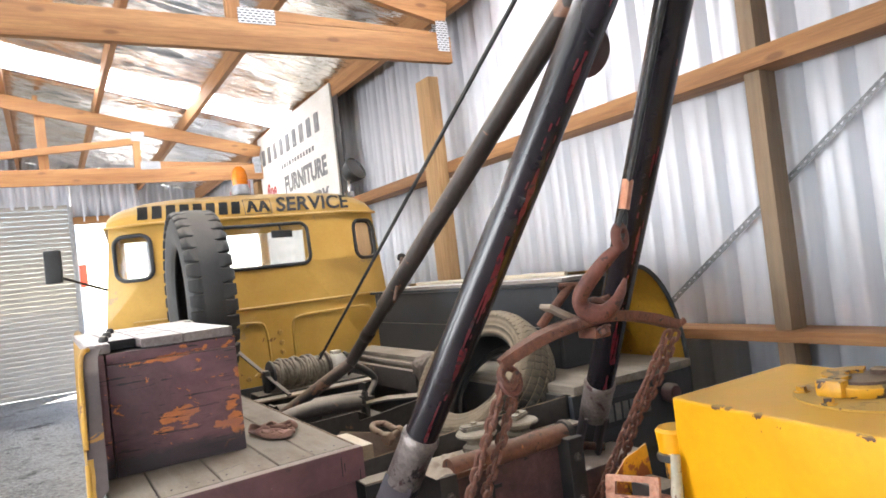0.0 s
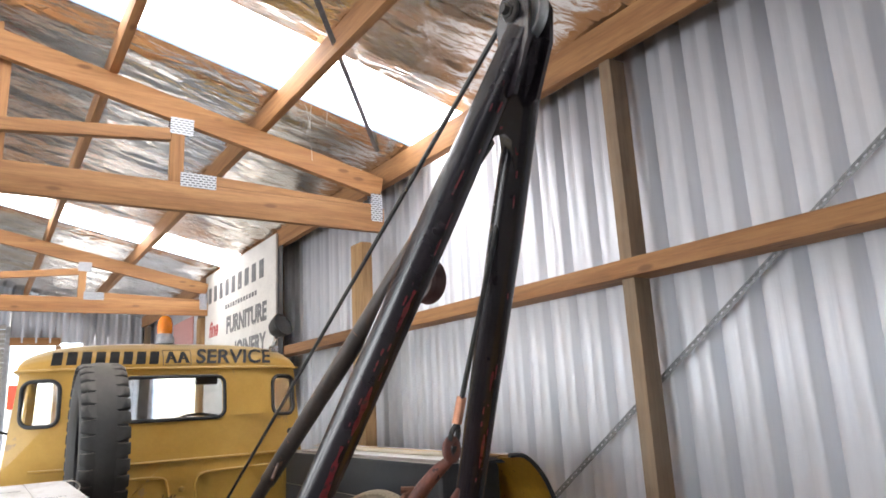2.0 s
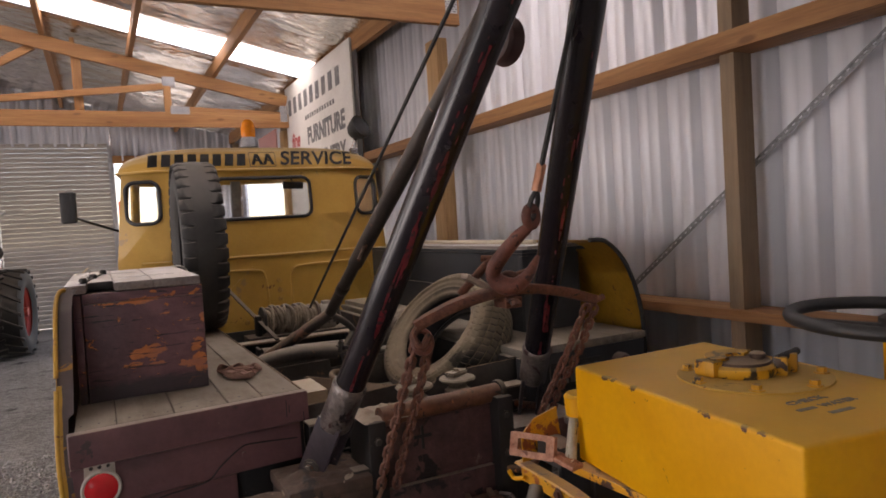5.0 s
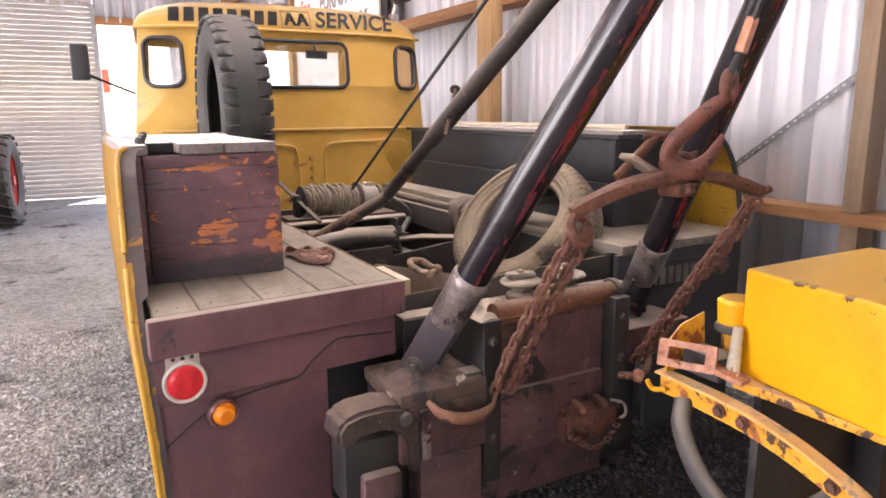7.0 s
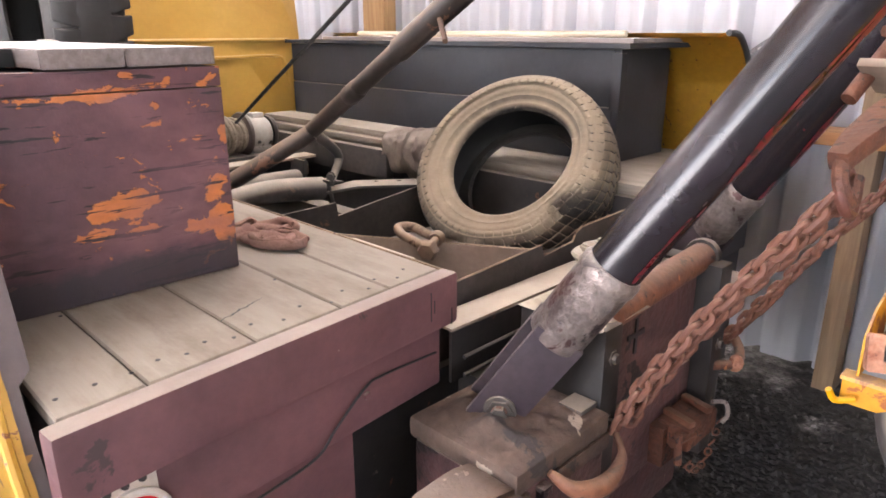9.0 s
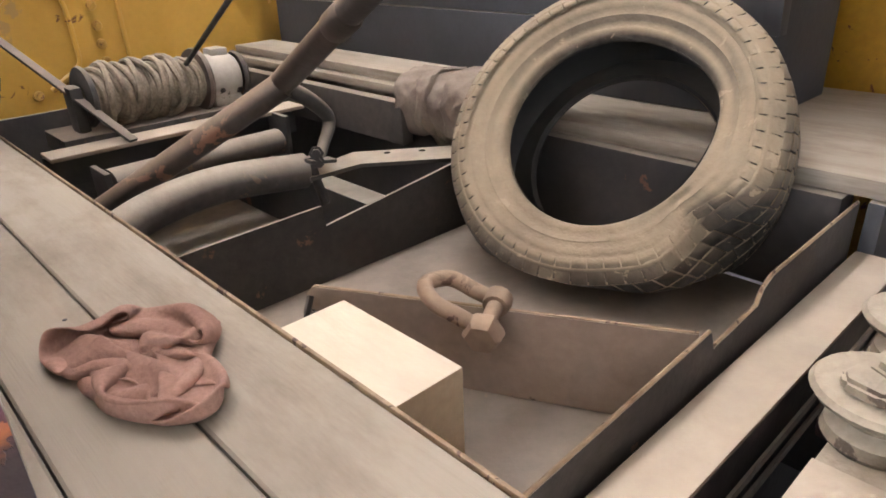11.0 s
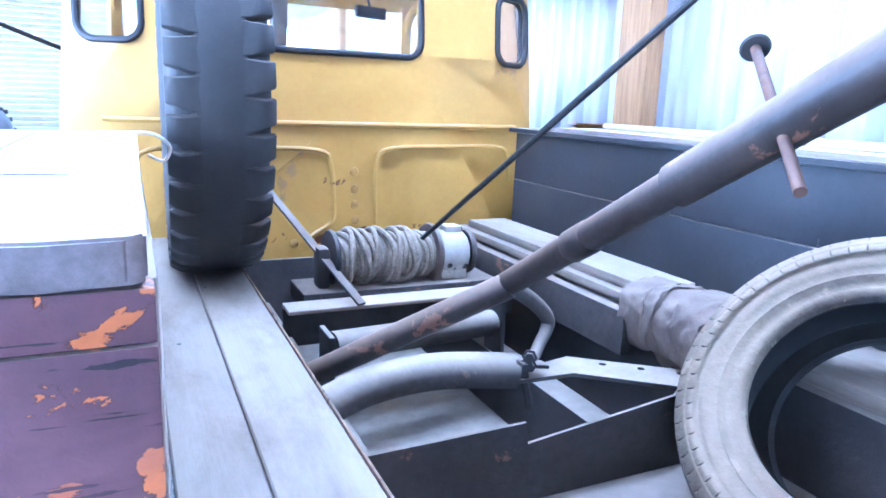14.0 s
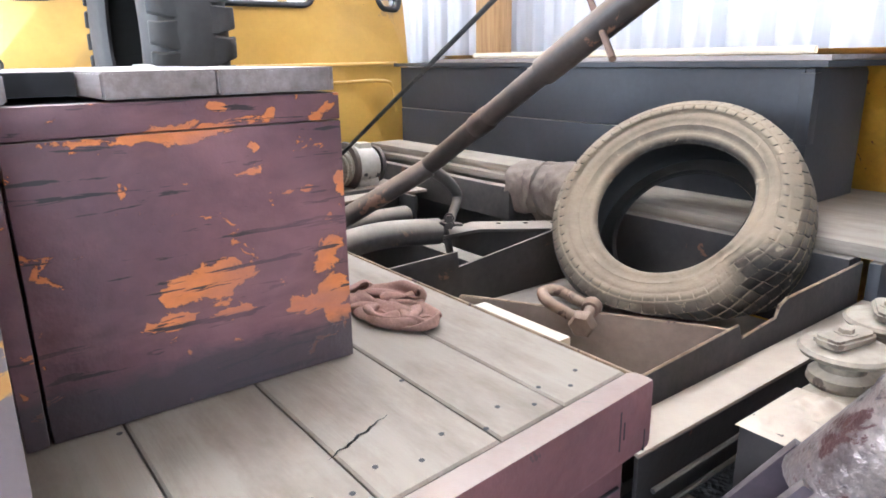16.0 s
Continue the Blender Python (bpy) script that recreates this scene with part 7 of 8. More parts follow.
part("eye", tubed([hp(0.022 * math.cos(a), 0.022 * math.sin(a)) for a in (2 * math.pi * i / 20 for i in range(20))], 0.0115, 10, closed=True), REDOX, hook)
spine = arc([hp(-0.006, -0.022), (1.108, 1.100, 1.338), (1.084, 1.138, 1.293), (1.071, 1.160, 1.255), (1.084, 1.158, 1.226), (1.114, 1.140, 1.216), (1.144, 1.127, 1.234), (1.163, 1.121, 1.260), (1.180, 1.119, 1.288)], 6)
bm = bmesh.new()
nr = len(spine) - 1
rings = tube(bm, spine, [hook_r(i / nr) for i in range(nr + 1)], 14)
for p, ring in zip(spine, rings):
    for v in ring:
        o = v.co - p
        v.co = p + o - Vector((-0.36, 0.93, 0)) * o.dot(Vector((-0.36, 0.93, 0))) * 0.35
part("shank", bm, REDOX, hook)
rope = thing("hoist_rope", (1.13, 0.70, 2.0), "dark wire rope hanging from the hoist head to the hook", "wire rope")
top = Vector((1.118, 0.66, 2.27))
knee = Vector((1.152, 1.06, 1.475))
dirn = (knee - HX).normalized()
part("rope", tubed([HX + dirn * 0.10, Vector((1.175, 0.87, 1.95)), top], 0.0065, 8), DARKROPE, rope)
part("ferrule", tubed([HX + dirn * 0.062, HX + dirn * 0.128], 0.0125, 12), COPPER, rope, "copper swaged ferrule")
part("thimble", tubed(arc([HX + dirn * 0.065, HX + dirn * 0.04 + sd * 0.014, HX + dirn * 0.008 + sd * 0.014, HX - dirn * 0.010, HX + dirn * 0.008 - sd * 0.014, HX + dirn * 0.04 - sd * 0.014, HX + dirn * 0.065]), 0.0065, 8), DARKROPE, rope)

sp = thing("spreader_bar", (1.13, 1.20, 1.19), "rusty forged spreader bar hanging from the tow hook", "spreader bar", "lifting tackle")
bar = arc([(0.880, 1.225, 1.134), (0.925, 1.217, 1.156), (1.0, 1.200, 1.184), (1.09, 1.180, 1.202), (1.18, 1.175, 1.203), (1.30, 1.180, 1.180), (1.40, 1.185, 1.150)], 5)
bm = bmesh.new()
rows = []
for i, p in enumerate(bar):
    d = (bar[min(i + 1, len(bar) - 1)] - bar[max(i - 1, 0)]).normalized()
    side = d.cross(Vector((0, 0, 1))).normalized()
    top = side.cross(d)
    wd, th = 0.011 + 0.021 * math.sin(math.pi * (0.06 + 0.80 * i / (len(bar) - 1))) ** 1.6, 0.0125
    rows.append([bm.verts.new(p + side * u * wd + top * w * th) for u, w in ((-1, -0.6), (-0.9, -1), (0.9, -1), (1, -0.6), (1, 0.6), (0.9, 1), (-0.9, 1), (-1, 0.6))])
for r0, r1 in zip(rows, rows[1:]):
    for j in range(8):
        bm.faces.new((r0[j], r0[(j + 1) % 8], r1[(j + 1) % 8], r1[j]))
bm.faces.new(rows[0])
bm.faces.new(rows[-1][::-1])
bmesh.ops.recalc_face_normals(bm, faces=bm.faces)
part("bar", bm, RUST, sp, "bowed flat bar", 60)
part("yoke", boxed(1.095, 1.145, 1.148, 1.208, 1.160, 1.189, 0.006), RUST, sp)
part("yoke_ring", tubed(arc([(1.092, 1.19, 1.210), (1.098, 1.176, 1.236), (1.117, 1.163, 1.246), (1.137, 1.157, 1.235), (1.145, 1.16, 1.208)]), 0.009, 10), RUST, sp)
bm = bmesh.new()
bolt(bm, (1.12, 1.150, 1.182), (0, -0.6, -1), 0.014, 0.018)
part("bolt", bm, RUST, sp)
part("end_hook", tubed(arc([(1.385, 1.185, 1.152), (1.41, 1.185, 1.147), (1.432, 1.18, 1.156)]), 0.009, 8), RUST, sp)
part("end_hook", tubed(arc([(0.895, 1.225, 1.140), (0.868, 1.215, 1.112), (0.884, 1.205, 1.086), (0.910, 1.21, 1.112)]), 0.010, 8), RUST, sp)
tb = thing("toggle_bolt", (1.07, 1.25, 1.23), "rusty toggle bolt and bracket behind the spreader bar", "bolt", "lifting tackle")
part("screw", tubed([(1.03, 1.265, 1.195), (1.115, 1.235, 1.285)], 0.011, 10), RUST, tb)
part("handle", tubed([(1.09, 1.25, 1.285), (1.135, 1.22, 1.282)], 0.009, 8), RUST, tb)
part("bracket", beamed((1.030, 1.238, 1.245), (1.10, 1.225, 1.205), 0.052, 0.013), TANPLATE, tb, "dusty pale bracket plate")
part("tongue", tubed([(1.11, 1.215, 1.222), (1.20, 1.20, 1.245)], [0.011, 0.008], 8), RUST, tb)

link_bm = bmesh.new()
L, Wd, rr = 0.0082, 0.0088, 0.0048
pts = [(Wd * math.cos(a), 0, (L if 0 < a < math.pi else -L) * (1 if abs(math.sin(a)) > 1e-6 else 0) + Wd * math.sin(a)) for a in (2 * math.pi * (i + 0.5) / 14 for i in range(14))]
tube(link_bm, pts, rr, 7, closed=True)
link_me = bpy.data.meshes.new("chain_link")
link_bm.to_mesh(link_me)
link_bm.free()
link_me.materials.append(CHAINRUST)
smooth_faces(link_me)


def chain(pts, label, twist=0.0, size=1.0):
    t = thing("tow_chain", pts[0], label, "chain", "tow chains")
    path = arc(pts, 40)
    step, acc, i, last = 0.0242 * size, 0.0, 0, path[0]
    for a, b in zip(path, path[1:]):
        acc += (b - a).length
        if acc >= step:
            acc -= step
            d = (b - last).normalized()
            q = d.to_track_quat("Z", "Y").to_matrix().to_4x4()
            ob = new("chain_link", link_me)
            ob.parent = t
            ob.matrix_local = Matrix.Translation((b + last) / 2 - Vector(pts[0])) @ q @ Matrix.Rotation(radians(90 * (i % 2) + twist + 14 * math.sin(i * 1.9)), 4, "Z") @ Matrix.Scale(size, 4)
            last = b
            i += 1
    return t


part("end_ring", tubed([Vector((0.890, 1.212, 1.098)) + Vector((0.024 * math.cos(w), 0.008 * math.sin(w), 0.027 * math.sin(w))) for w in (2 * math.pi * k / 22 for k in range(22))], 0.0075, 9, closed=True), REDOX, sp, "heavy ring at the end of the bar")
chain([(0.874, 1.215, 1.097), (0.874, 1.29, 0.990), (0.874, 1.37, 0.872), (0.866, 1.44, 0.75), (0.856, 1.485, 0.64)], "rusty doubled tow chain hanging from the spreader bar", 20, 1.12)
chain([(0.908, 1.212, 1.092), (0.914, 1.285, 0.985), (0.917, 1.365, 0.867), (0.911, 1.435, 0.745), (0.901, 1.485, 0.63)], "rusty doubled tow chain hanging from the spreader bar", 60, 1.12)
chain([(1.375, 1.187, 1.135), (1.378, 1.28, 1.0), (1.372, 1.36, 0.88), (1.366, 1.45, 0.74), (1.36, 1.525, 0.62)], "rusty tow chain looped back to the tail", 10)
chain([(1.408, 1.190, 1.13), (1.415, 1.28, 0.99), (1.410, 1.37, 0.87), (1.406, 1.45, 0.73), (1.395, 1.53, 0.61)], "rusty tow chain looped back to the tail", 50)
part("rod_end", lathed([(0, 0), (0.017, 0), (0.019, 0.004), (0.018, 0.012), (0.012, 0.018), (0, 0.019)], axis_at((1.335, 1.476, 0.606), (-0.25, -1, 0.15)), 18), RUSTPALE, truck, "flaking end of the chain bar")

# ---- yellow tank beside the truck ----
CAPBROWN = surface("brown_cap_wear", (0.045, 0.024, 0.016), (0.10, 0.055, 0.035), 9, (0.5, 0.8), bump=0.3, dust=((0.30, 0.22, 0.13), 0.6))
FLANGETAN = surface("dusty_tan_flange", (0.40, 0.22, 0.03), (0.52, 0.31, 0.06), 8, (0.6, 0.85), bump=0.2, chips=((0.13, 0.06, 0.025), 12, 0.62), dust=((0.38, 0.27, 0.09), 0.6))


def arc_flat(r, a0, a1, n=14):
    return [(r * math.cos(radians(a0 + (a1 - a0) * i / n)), r * math.sin(radians(a0 + (a1 - a0) * i / n))) for i in range(n + 1)]


tk = thing("yellow_tank", (1.46, 0.75, 0.76), "bright yellow steel fuel tank with chipped edges", "tank")
tm = Matrix.Translation((1.215, 1.075, 0)) @ Matrix.Rotation(radians(3.0), 4, "Z")
bm = slab([(1.252, 1.092), (1.157, 0.403), (1.62, 0.345), (1.712, 1.092)], Matrix.Translation((0, 0, 0.765)), 0.238)
bmesh.ops.dissolve_limit(bm, angle_limit=0.02, verts=bm.verts[:], edges=bm.edges[:])
bmesh.ops.bevel(bm, geom=bm.edges[:], offset=0.009, segments=3, affect="EDGES", profile=0.6)
body = part("body", bm, TANKYEL, tk)
fc = Vector((1.475, 0.745, 1.003))
fl = part("filler_flange", lathed([(0.125, 0), (0.16, 0), (0.16, 0.004), (0.125, 0.0045), (0, 0.0045)], Matrix.Translation(fc), 36), FLANGETAN, tk, "dusty round filler flange with bolts")
for i in range(7):
    a = 2 * math.pi * (i + 0.3) / 7
    bm = bmesh.new()
    bolt(bm, fc + Vector((0.142 * math.cos(a), 0.142 * math.sin(a), 0.004)), (0, 0, 1), 0.0105, 0.013)
    part("bolt", bm, CAPYEL, fl)
cc = fc + Vector((-0.005, 0.03, 0))
cp = part("filler_cap", lathed([(0, 0.0045), (0.076, 0.0045), (0.079, 0.010), (0.079, 0.024), (0.073, 0.029), (0.0, 0.029)], Matrix.Translation(cc), 30), CAPYEL, tk, "chipped yellow filler cap")
part("cap_band", lathed([(0.0, 0.0295), (0.066, 0.0295), (0.064, 0.035), (0.0, 0.036)], Matrix.Translation(cc), 28), CAPBROWN, cp, "dark brown worn band")
part("cap_bridge", slab(arc_flat(0.073, 20, 175) + arc_flat(0.030, 175, 20), Matrix.Translation(cc + Vector((0, 0, 0.036))), 0.007), CAPYEL, cp)
part("hinge", boxed(-0.02, 0.014, -0.028, 0.028, 0.005, 0.041, 0.008, Matrix.Translation(cc + Vector((-0.072, 0.02, 0)))), CAPYEL, cp)
for dx, dy in ((0.040, -0.074), (0.085, -0.066)):
    part("latch_lug", boxed(-0.010, 0.010, -0.013, 0.013, 0.005, 0.046, 0.004, Matrix.Translation(cc + Vector((dx, dy, 0))) @ Matrix.Rotation(radians(32), 4, "Z")), CAPYEL, cp)
part("latch_bolt", tubed([cc + Vector((0.03, -0.07, 0.040)), cc + Vector((0.125, -0.052, 0.043))], 0.009, 10), BLACK, cp, "black latch bolt")
part("knob", lathed([(0, 0), (0.017, 0), (0.018, 0.010), (0.010, 0.014), (0, 0.014)], Matrix.Translation(cc + Vector((0.035, -0.02, 0.0365))), 12), CAPBROWN, cp)
WM = Matrix.Translation((1.385, 0.52, 1.0036)) @ Matrix.Rotation(radians(-4), 4, "Z")
lettering("lettering", "CHECK", 0.026, WM @ Matrix.Translation((0.0, 0.039, 0)), SIGNINK, tk, 0.0, 1.15)
lettering("lettering", "WATER", 0.024, WM @ Matrix.Translation((0.036, 0.0, 0)), SIGNINK, tk, 0.0, 1.1)
for x0, y0, w0 in ((-0.070, 0.0, 0.045), (-0.035, -0.038, 0.06)):
    part("mark_bar", boxed(x0, x0 + w0, y0 - 0.006, y0 + 0.006, 0.0, 0.0007, 0, WM), SIGNINK, tk)
fr = thing("tank_frame", (1.4, 0.9, G), "yellow steel frame under the tank with rust patches", "machine frame")
FRAMEYEL = surface("rusty_yellow_frame", (0.58, 0.25, 0.012), (0.74, 0.36, 0.02), 8, (0.4, 0.65), bump=0.35, gc=0.12, chips=((0.34, 0.10, 0.03), 12, 0.565), chips2=((0.07, 0.032, 0.022), 20, 0.58), dust=((0.46, 0.37, 0.25), 0.65))
rail = arc([(1.18, 1.235, 0.735), (1.178, 1.12, 0.735), (1.172, 0.98, 0.73), (1.165, 0.84, 0.705), (1.158, 0.70, 0.655), (1.155, 0.55, 0.57), (1.155, 0.42, 0.46)], 5)
bm = bmesh.new()
rows = [[bm.verts.new(p + Vector(o)) for o in ((0, 0, 0.006), (-0.03, 0, 0.004), (-0.034, 0, 0), (-0.012, 0, -0.004), (-0.010, 0, -0.052), (0.0, 0, -0.054))] for p in rail]
for a, b in zip(rows, rows[1:]):
    for i in range(6):
        bm.faces.new((a[i], a[(i + 1) % 6], b[(i + 1) % 6], b[i]))
bm.faces.new(rows[0])
bm.faces.new(rows[-1][::-1])
bmesh.ops.recalc_face_normals(bm, faces=bm.faces)
part("side_rail", bm, FRAMEYEL, fr, "curved flanged rail with rusty bolts")
part("top_plate", boxed(0.0, 0.55, -0.66, 0.0, 0.742, 0.762, 0.004, tm), FRAMEYEL, fr)
part("side_rail", boxed(0.50, 0.53, -0.70, 0.0, 0.10, 0.74, 0.004, tm), FRAMEYEL, fr)
part("end_plate", boxed(0.02, 0.50, -0.06, -0.04, 0.30, 0.74, 0.004, tm), DARKSTEEL, fr)
part("leg", boxed(0.05, 0.12, -0.60, -0.53, 0.06, 0.74, 0.004, tm), DARKSTEEL, fr)
part("leg", boxed(0.43, 0.50, -0.13, -0.06, 0.06, 0.74, 0.004, tm), DARKSTEEL, fr)
part("hose", tubed(arc([(1.165, 1.16, 0.69), (1.13, 1.13, 0.64), (1.115, 1.06, 0.565), (1.13, 0.98, 0.51), (1.17, 0.90, 0.53), (1.21, 0.82, 0.62)]), 0.021, 12), DARKSTEEL, fr, "grey rubber hose loop")
part("lower_panel", slab([(0.98, 1.20), (1.10, 1.24), (1.24, 1.16), (1.26, 0.86), (1.02, 0.84)], Matrix.Translation((0, 0, 0.40)) @ Matrix.Rotation(radians(4), 4, "Y"), 0.012), FRAMEYEL, fr, "yellow lower panel")
part("panel_rail", tubed([(0.985, 1.22, 0.33), (1.10, 1.26, 0.40)], 0.012, 8), DARKSTEEL, fr)
part("panel_leg", boxed(1.05, 1.20, 0.90, 1.10, 0.06, 0.315, 0.01), DARKSTEEL, fr)
cowl = slab([(1.16, 0.742), (1.16, 0.815), (1.20, 0.85), (1.275, 0.87), (1.29, 0.742)], Matrix.Translation((0, 1.215, 0)) @ Matrix.Rotation(radians(90), 4, "X"), 0.004)
part("cowl", cowl, FRAMEYEL, fr, "bent yellow cowl plate")
part("cowl", boxed(1.20, 1.27, 1.10, 1.205, 0.742, 0.80, 0.01), DARKSTEEL, fr, "greasy linkage under the cowl")
cap = part("float_cap", lathed([(0, 0), (0.043, 0), (0.047, 0.05), (0.040, 0.058), (0, 0.06)], Matrix.Translation((1.315, 1.15, 0.855)), 20), TANKYEL, fr, "yellow capped filler")
part("neck", tubed([(1.315, 1.15, 0.742), (1.315, 1.15, 0.86)], 0.032, 12), FRAMEYEL, cap)
bk = part("bracket", slab(rounded(-0.062, 0.062, -0.030, 0.030, 0.005), Matrix.Translation((1.158, 1.15, 0.802)) @ Matrix.Rotation(radians(-62), 4, "Z") @ Matrix.Rotation(radians(75), 4, "X"), 0.018, holes=[rounded(-0.040, 0.040, -0.014, 0.016, 0.004)]), RUSTPALE, fr, "flaking rusty slotted bracket")
part("arm", beamed((1.185, 1.11, 0.785), (1.20, 1.03, 0.772), 0.04, 0.012), RUSTPALE, bk)
DIRTYROD = surface("dirty_cream_rod", (0.30, 0.26, 0.19), (0.50, 0.45, 0.35), 18, (0.5, 0.8), bump=0.4, chips=((0.16, 0.10, 0.05), 24, 0.60))
part("cowl_rod", tubed([(1.212, 1.075, 0.772), (1.235, 1.085, 0.875)], [0.015, 0.011], 10), DIRTYROD, fr, "dirty cream painted rod")
part("grease_ring", lathed([(0.030, 0.0), (0.048, 0.003), (0.050, 0.012), (0.046, 0.020), (0.030, 0.022)], Matrix.Translation((1.315, 1.15, 0.832)), 20), DARKSTEEL, fr, "greasy ring under the capped filler")
for p in ((1.160, 1.06, 0.705), (1.158, 1.0, 0.703), (1.15, 0.80, 0.665), (1.146, 0.66, 0.61)):
    bm = bmesh.new()
    bolt(bm, p, (-1, 0, 0), 0.011, 0.010)
    part("bolt", bm, RUST, fr)
part("tap", tubed(arc([(1.16, 1.21, 0.70), (1.145, 1.235, 0.695), (1.135, 1.245, 0.715)]), 0.006, 8), TANKYEL, fr)
st = thing("steering_wheel", (1.80, 0.60, 0.95), "black tractor steering wheel behind the yellow tank", "steering wheel")
sm = axis_at((1.80, 0.62, 1.108), (0.0, -0.035, 1))
part("rim", tubed([sm @ Vector((0.215 * math.cos(a), 0.215 * math.sin(a), 0)) for a in (2 * math.pi * i / 40 for i in range(40))], 0.016, 12, closed=True), BLACK, st)
for i in range(3):
    a = 2 * math.pi * i / 3 + 0.5
    part("spoke", tubed([sm @ Vector((0.215 * math.cos(a), 0.215 * math.sin(a), 0)), sm @ Vector((0.03 * math.cos(a), 0.03 * math.sin(a), -0.02))], 0.009, 8), BLACK, st)
part("hub", lathed([(0, -0.04), (0.035, -0.04), (0.035, 0), (0.02, 0.01), (0, 0.01)], sm, 16), BLACK, st)
part("column", tubed([sm @ Vector((0, 0, -0.03)), (1.83, 0.64, G)], 0.026, 14), TANKYEL, st, "yellow steering column")

# ---- wall bracing strap ----
bm = bmesh.new()
a, b = Vector((2.526, -0.5, 3.035)), Vector((2.526, 2.35, 0.945))
n = 95
d = (b - a) / n
side = Vector((0, d.z, -d.y)).normalized() * 0.0135
for i in range(n):
    p, q = a + d * i, a + d * (i + 1)
    for lo, hi in ((-1, -0.22), (0.22, 1)):
        bm.faces.new([bm.verts.new(v) for v in (p + side * lo, q + side * lo, q + side * hi, p + side * hi)])
    m0, m1 = p + d * 0.38, q
    bm.faces.new([bm.verts.new(v) for v in (m0 - side * 0.22, m1 - side * 0.22, m1 + side * 0.22, m0 + side * 0.22)])
bmesh.ops.remove_doubles(bm, verts=bm.verts, dist=1e-5)
bmesh.ops.solidify(bm, geom=bm.faces[:], thickness=0.0015)
solo("brace_strap", bm, STRAPSTEEL, "pierced galvanised bracing strap across the wall", "strap", kind="structure")
bm = bmesh.new()
a, b = Vector((1.05, 1.86, roof_z(1.05) - 0.16)), Vector((2.25, 3.40, roof_z(2.25) - 0.03))
beam(bm, a, b, 0.027, 0.0015, bevel=0)
solo("brace_strap", bm, STRAPSTEEL, "pierced galvanised bracing strap under the roof", "strap", kind="structure")

# ---- sign board on the wall ----
sg = thing("sign_board", (2.345, 6.7, 1.5), "faded white painted sign board leaning on the wall", "sign")
part("board", boxed(2.332, 2.354, 5.52, 7.86, 1.5, 3.09, 0.004), SIGNWHITE, sg)
part("frame", boxed(2.3545, 2.3595, 5.40, 5.56, 1.5, 2.96, 0.001), BLACK, sg)


def sign_face(y, z):
    return Matrix.Translation((2.331, y, z)) @ Matrix(((0, 0, -1, 0), (-1, 0, 0, 0), (0, 1, 0, 0), (0, 0, 0, 1)))


lettering("lettering", "FURNITURE", 0.24, sign_face(6.38, 2.40), SIGNINK, sg, 0.0, 1.0, 0.045)
lettering("lettering", "JOINERY", 0.24, sign_face(6.24, 2.11), SIGNINK, sg, 0.0, 1.0, 0.045)
lettering("lettering", "fine", 0.24, sign_face(7.50, 2.42), SIGNRED, sg, 0.25, 1.0, 0.03)
for i in range(9):
    part("sign_bar", boxed(2.329, 2.3315, 7.60 - i * 0.22, 7.72 - i * 0.22, 2.74, 2.92), SIGNINK, sg)
for i in range(12):
    part("sign_bar", boxed(2.329, 2.3315, 7.0 - i * 0.088, 7.05 - i * 0.088, 2.595, 2.64), SIGNINK, sg)
solo("sign_board", boxed(2.25, 2.27, 8.12, 9.1, 2.3, 2.66, 0.004), plain("faded_pink_sign", (0.55, 0.28, 0.26), 0.6), "small faded pink sign board on the wall", "sign", base=(2.26, 8.5, 2.3))

# ---- far end: roller door, doorway and tractor ----
dr = thing("door_1", (-1.9, YB, G), "closed cream roller door in the gable wall", "roller door", kind="structure")
for i in range(40):
    z = G + 0.01 + i * 0.0722
    prof = [(0.0, 0.0), (-0.004, 0.003), (-0.007, 0.014), (-0.008, 0.036), (-0.007, 0.056), (-0.004, 0.066), (0.0, 0.070), (0.004, 0.070), (0.004, 0.0)]
    bm = bmesh.new()
    ends = [[bm.verts.new((x, YB - 0.037 + dy, z + dz)) for dy, dz in prof] for x in (-3.78, 0.44)]
    for j in range(len(prof)):
        k = (j + 1) % len(prof)
        bm.faces.new((ends[0][j], ends[0][k], ends[1][k], ends[1][j]))
    bm.faces.new(ends[0])
    bm.faces.new(ends[1][::-1])
    bmesh.ops.recalc_face_normals(bm, faces=bm.faces)
    part("slat", bm, DOORCLAD, dr)
part("guide", boxed(0.44, 0.50, YB - 0.07, YB - 0.005, G, 2.95, 0.004), GALV, dr)
solo("door_frame", boxed(0.50, 1.18, YB - 0.06, YB - 0.01, 2.66, 2.78, 0.004), PINE["x"], "pine lintel over the open doorway", "door frame", kind="structure")
solo("door_frame", boxed(1.12, 1.20, YB - 0.06, YB - 0.01, G, 2.655, 0.004), PINE["z"], "pine jamb beside the open doorway", "door frame", kind="structure")
rs = thing("yard_marker", (0.75, 15.0, G), "red and white marker board out in the yard", "marker")
part("board", boxed(0.62, 0.78, 15.0, 15.03, 1.75, 2.2, 0.004), plain("marker_red", (0.75, 0.08, 0.03), 0.5), rs)
part("post", boxed(0.66, 0.72, 15.035, 15.06, G, 2.1, 0.004), CREAM, rs)

TRACTYRE = surface("dusty_tractor_tyre", (0.018, 0.017, 0.016), (0.042, 0.039, 0.035), 5, (0.6, 0.85), bump=0.3, dust=((0.24, 0.215, 0.18), 0.35), face=(-0.1, 0.9))
PALERIM = surface("cream_rim_paint", (0.55, 0.53, 0.47), (0.68, 0.65, 0.58), 8, (0.4, 0.6), bump=0.1, chips=((0.25, 0.12, 0.07), 14, 0.68))


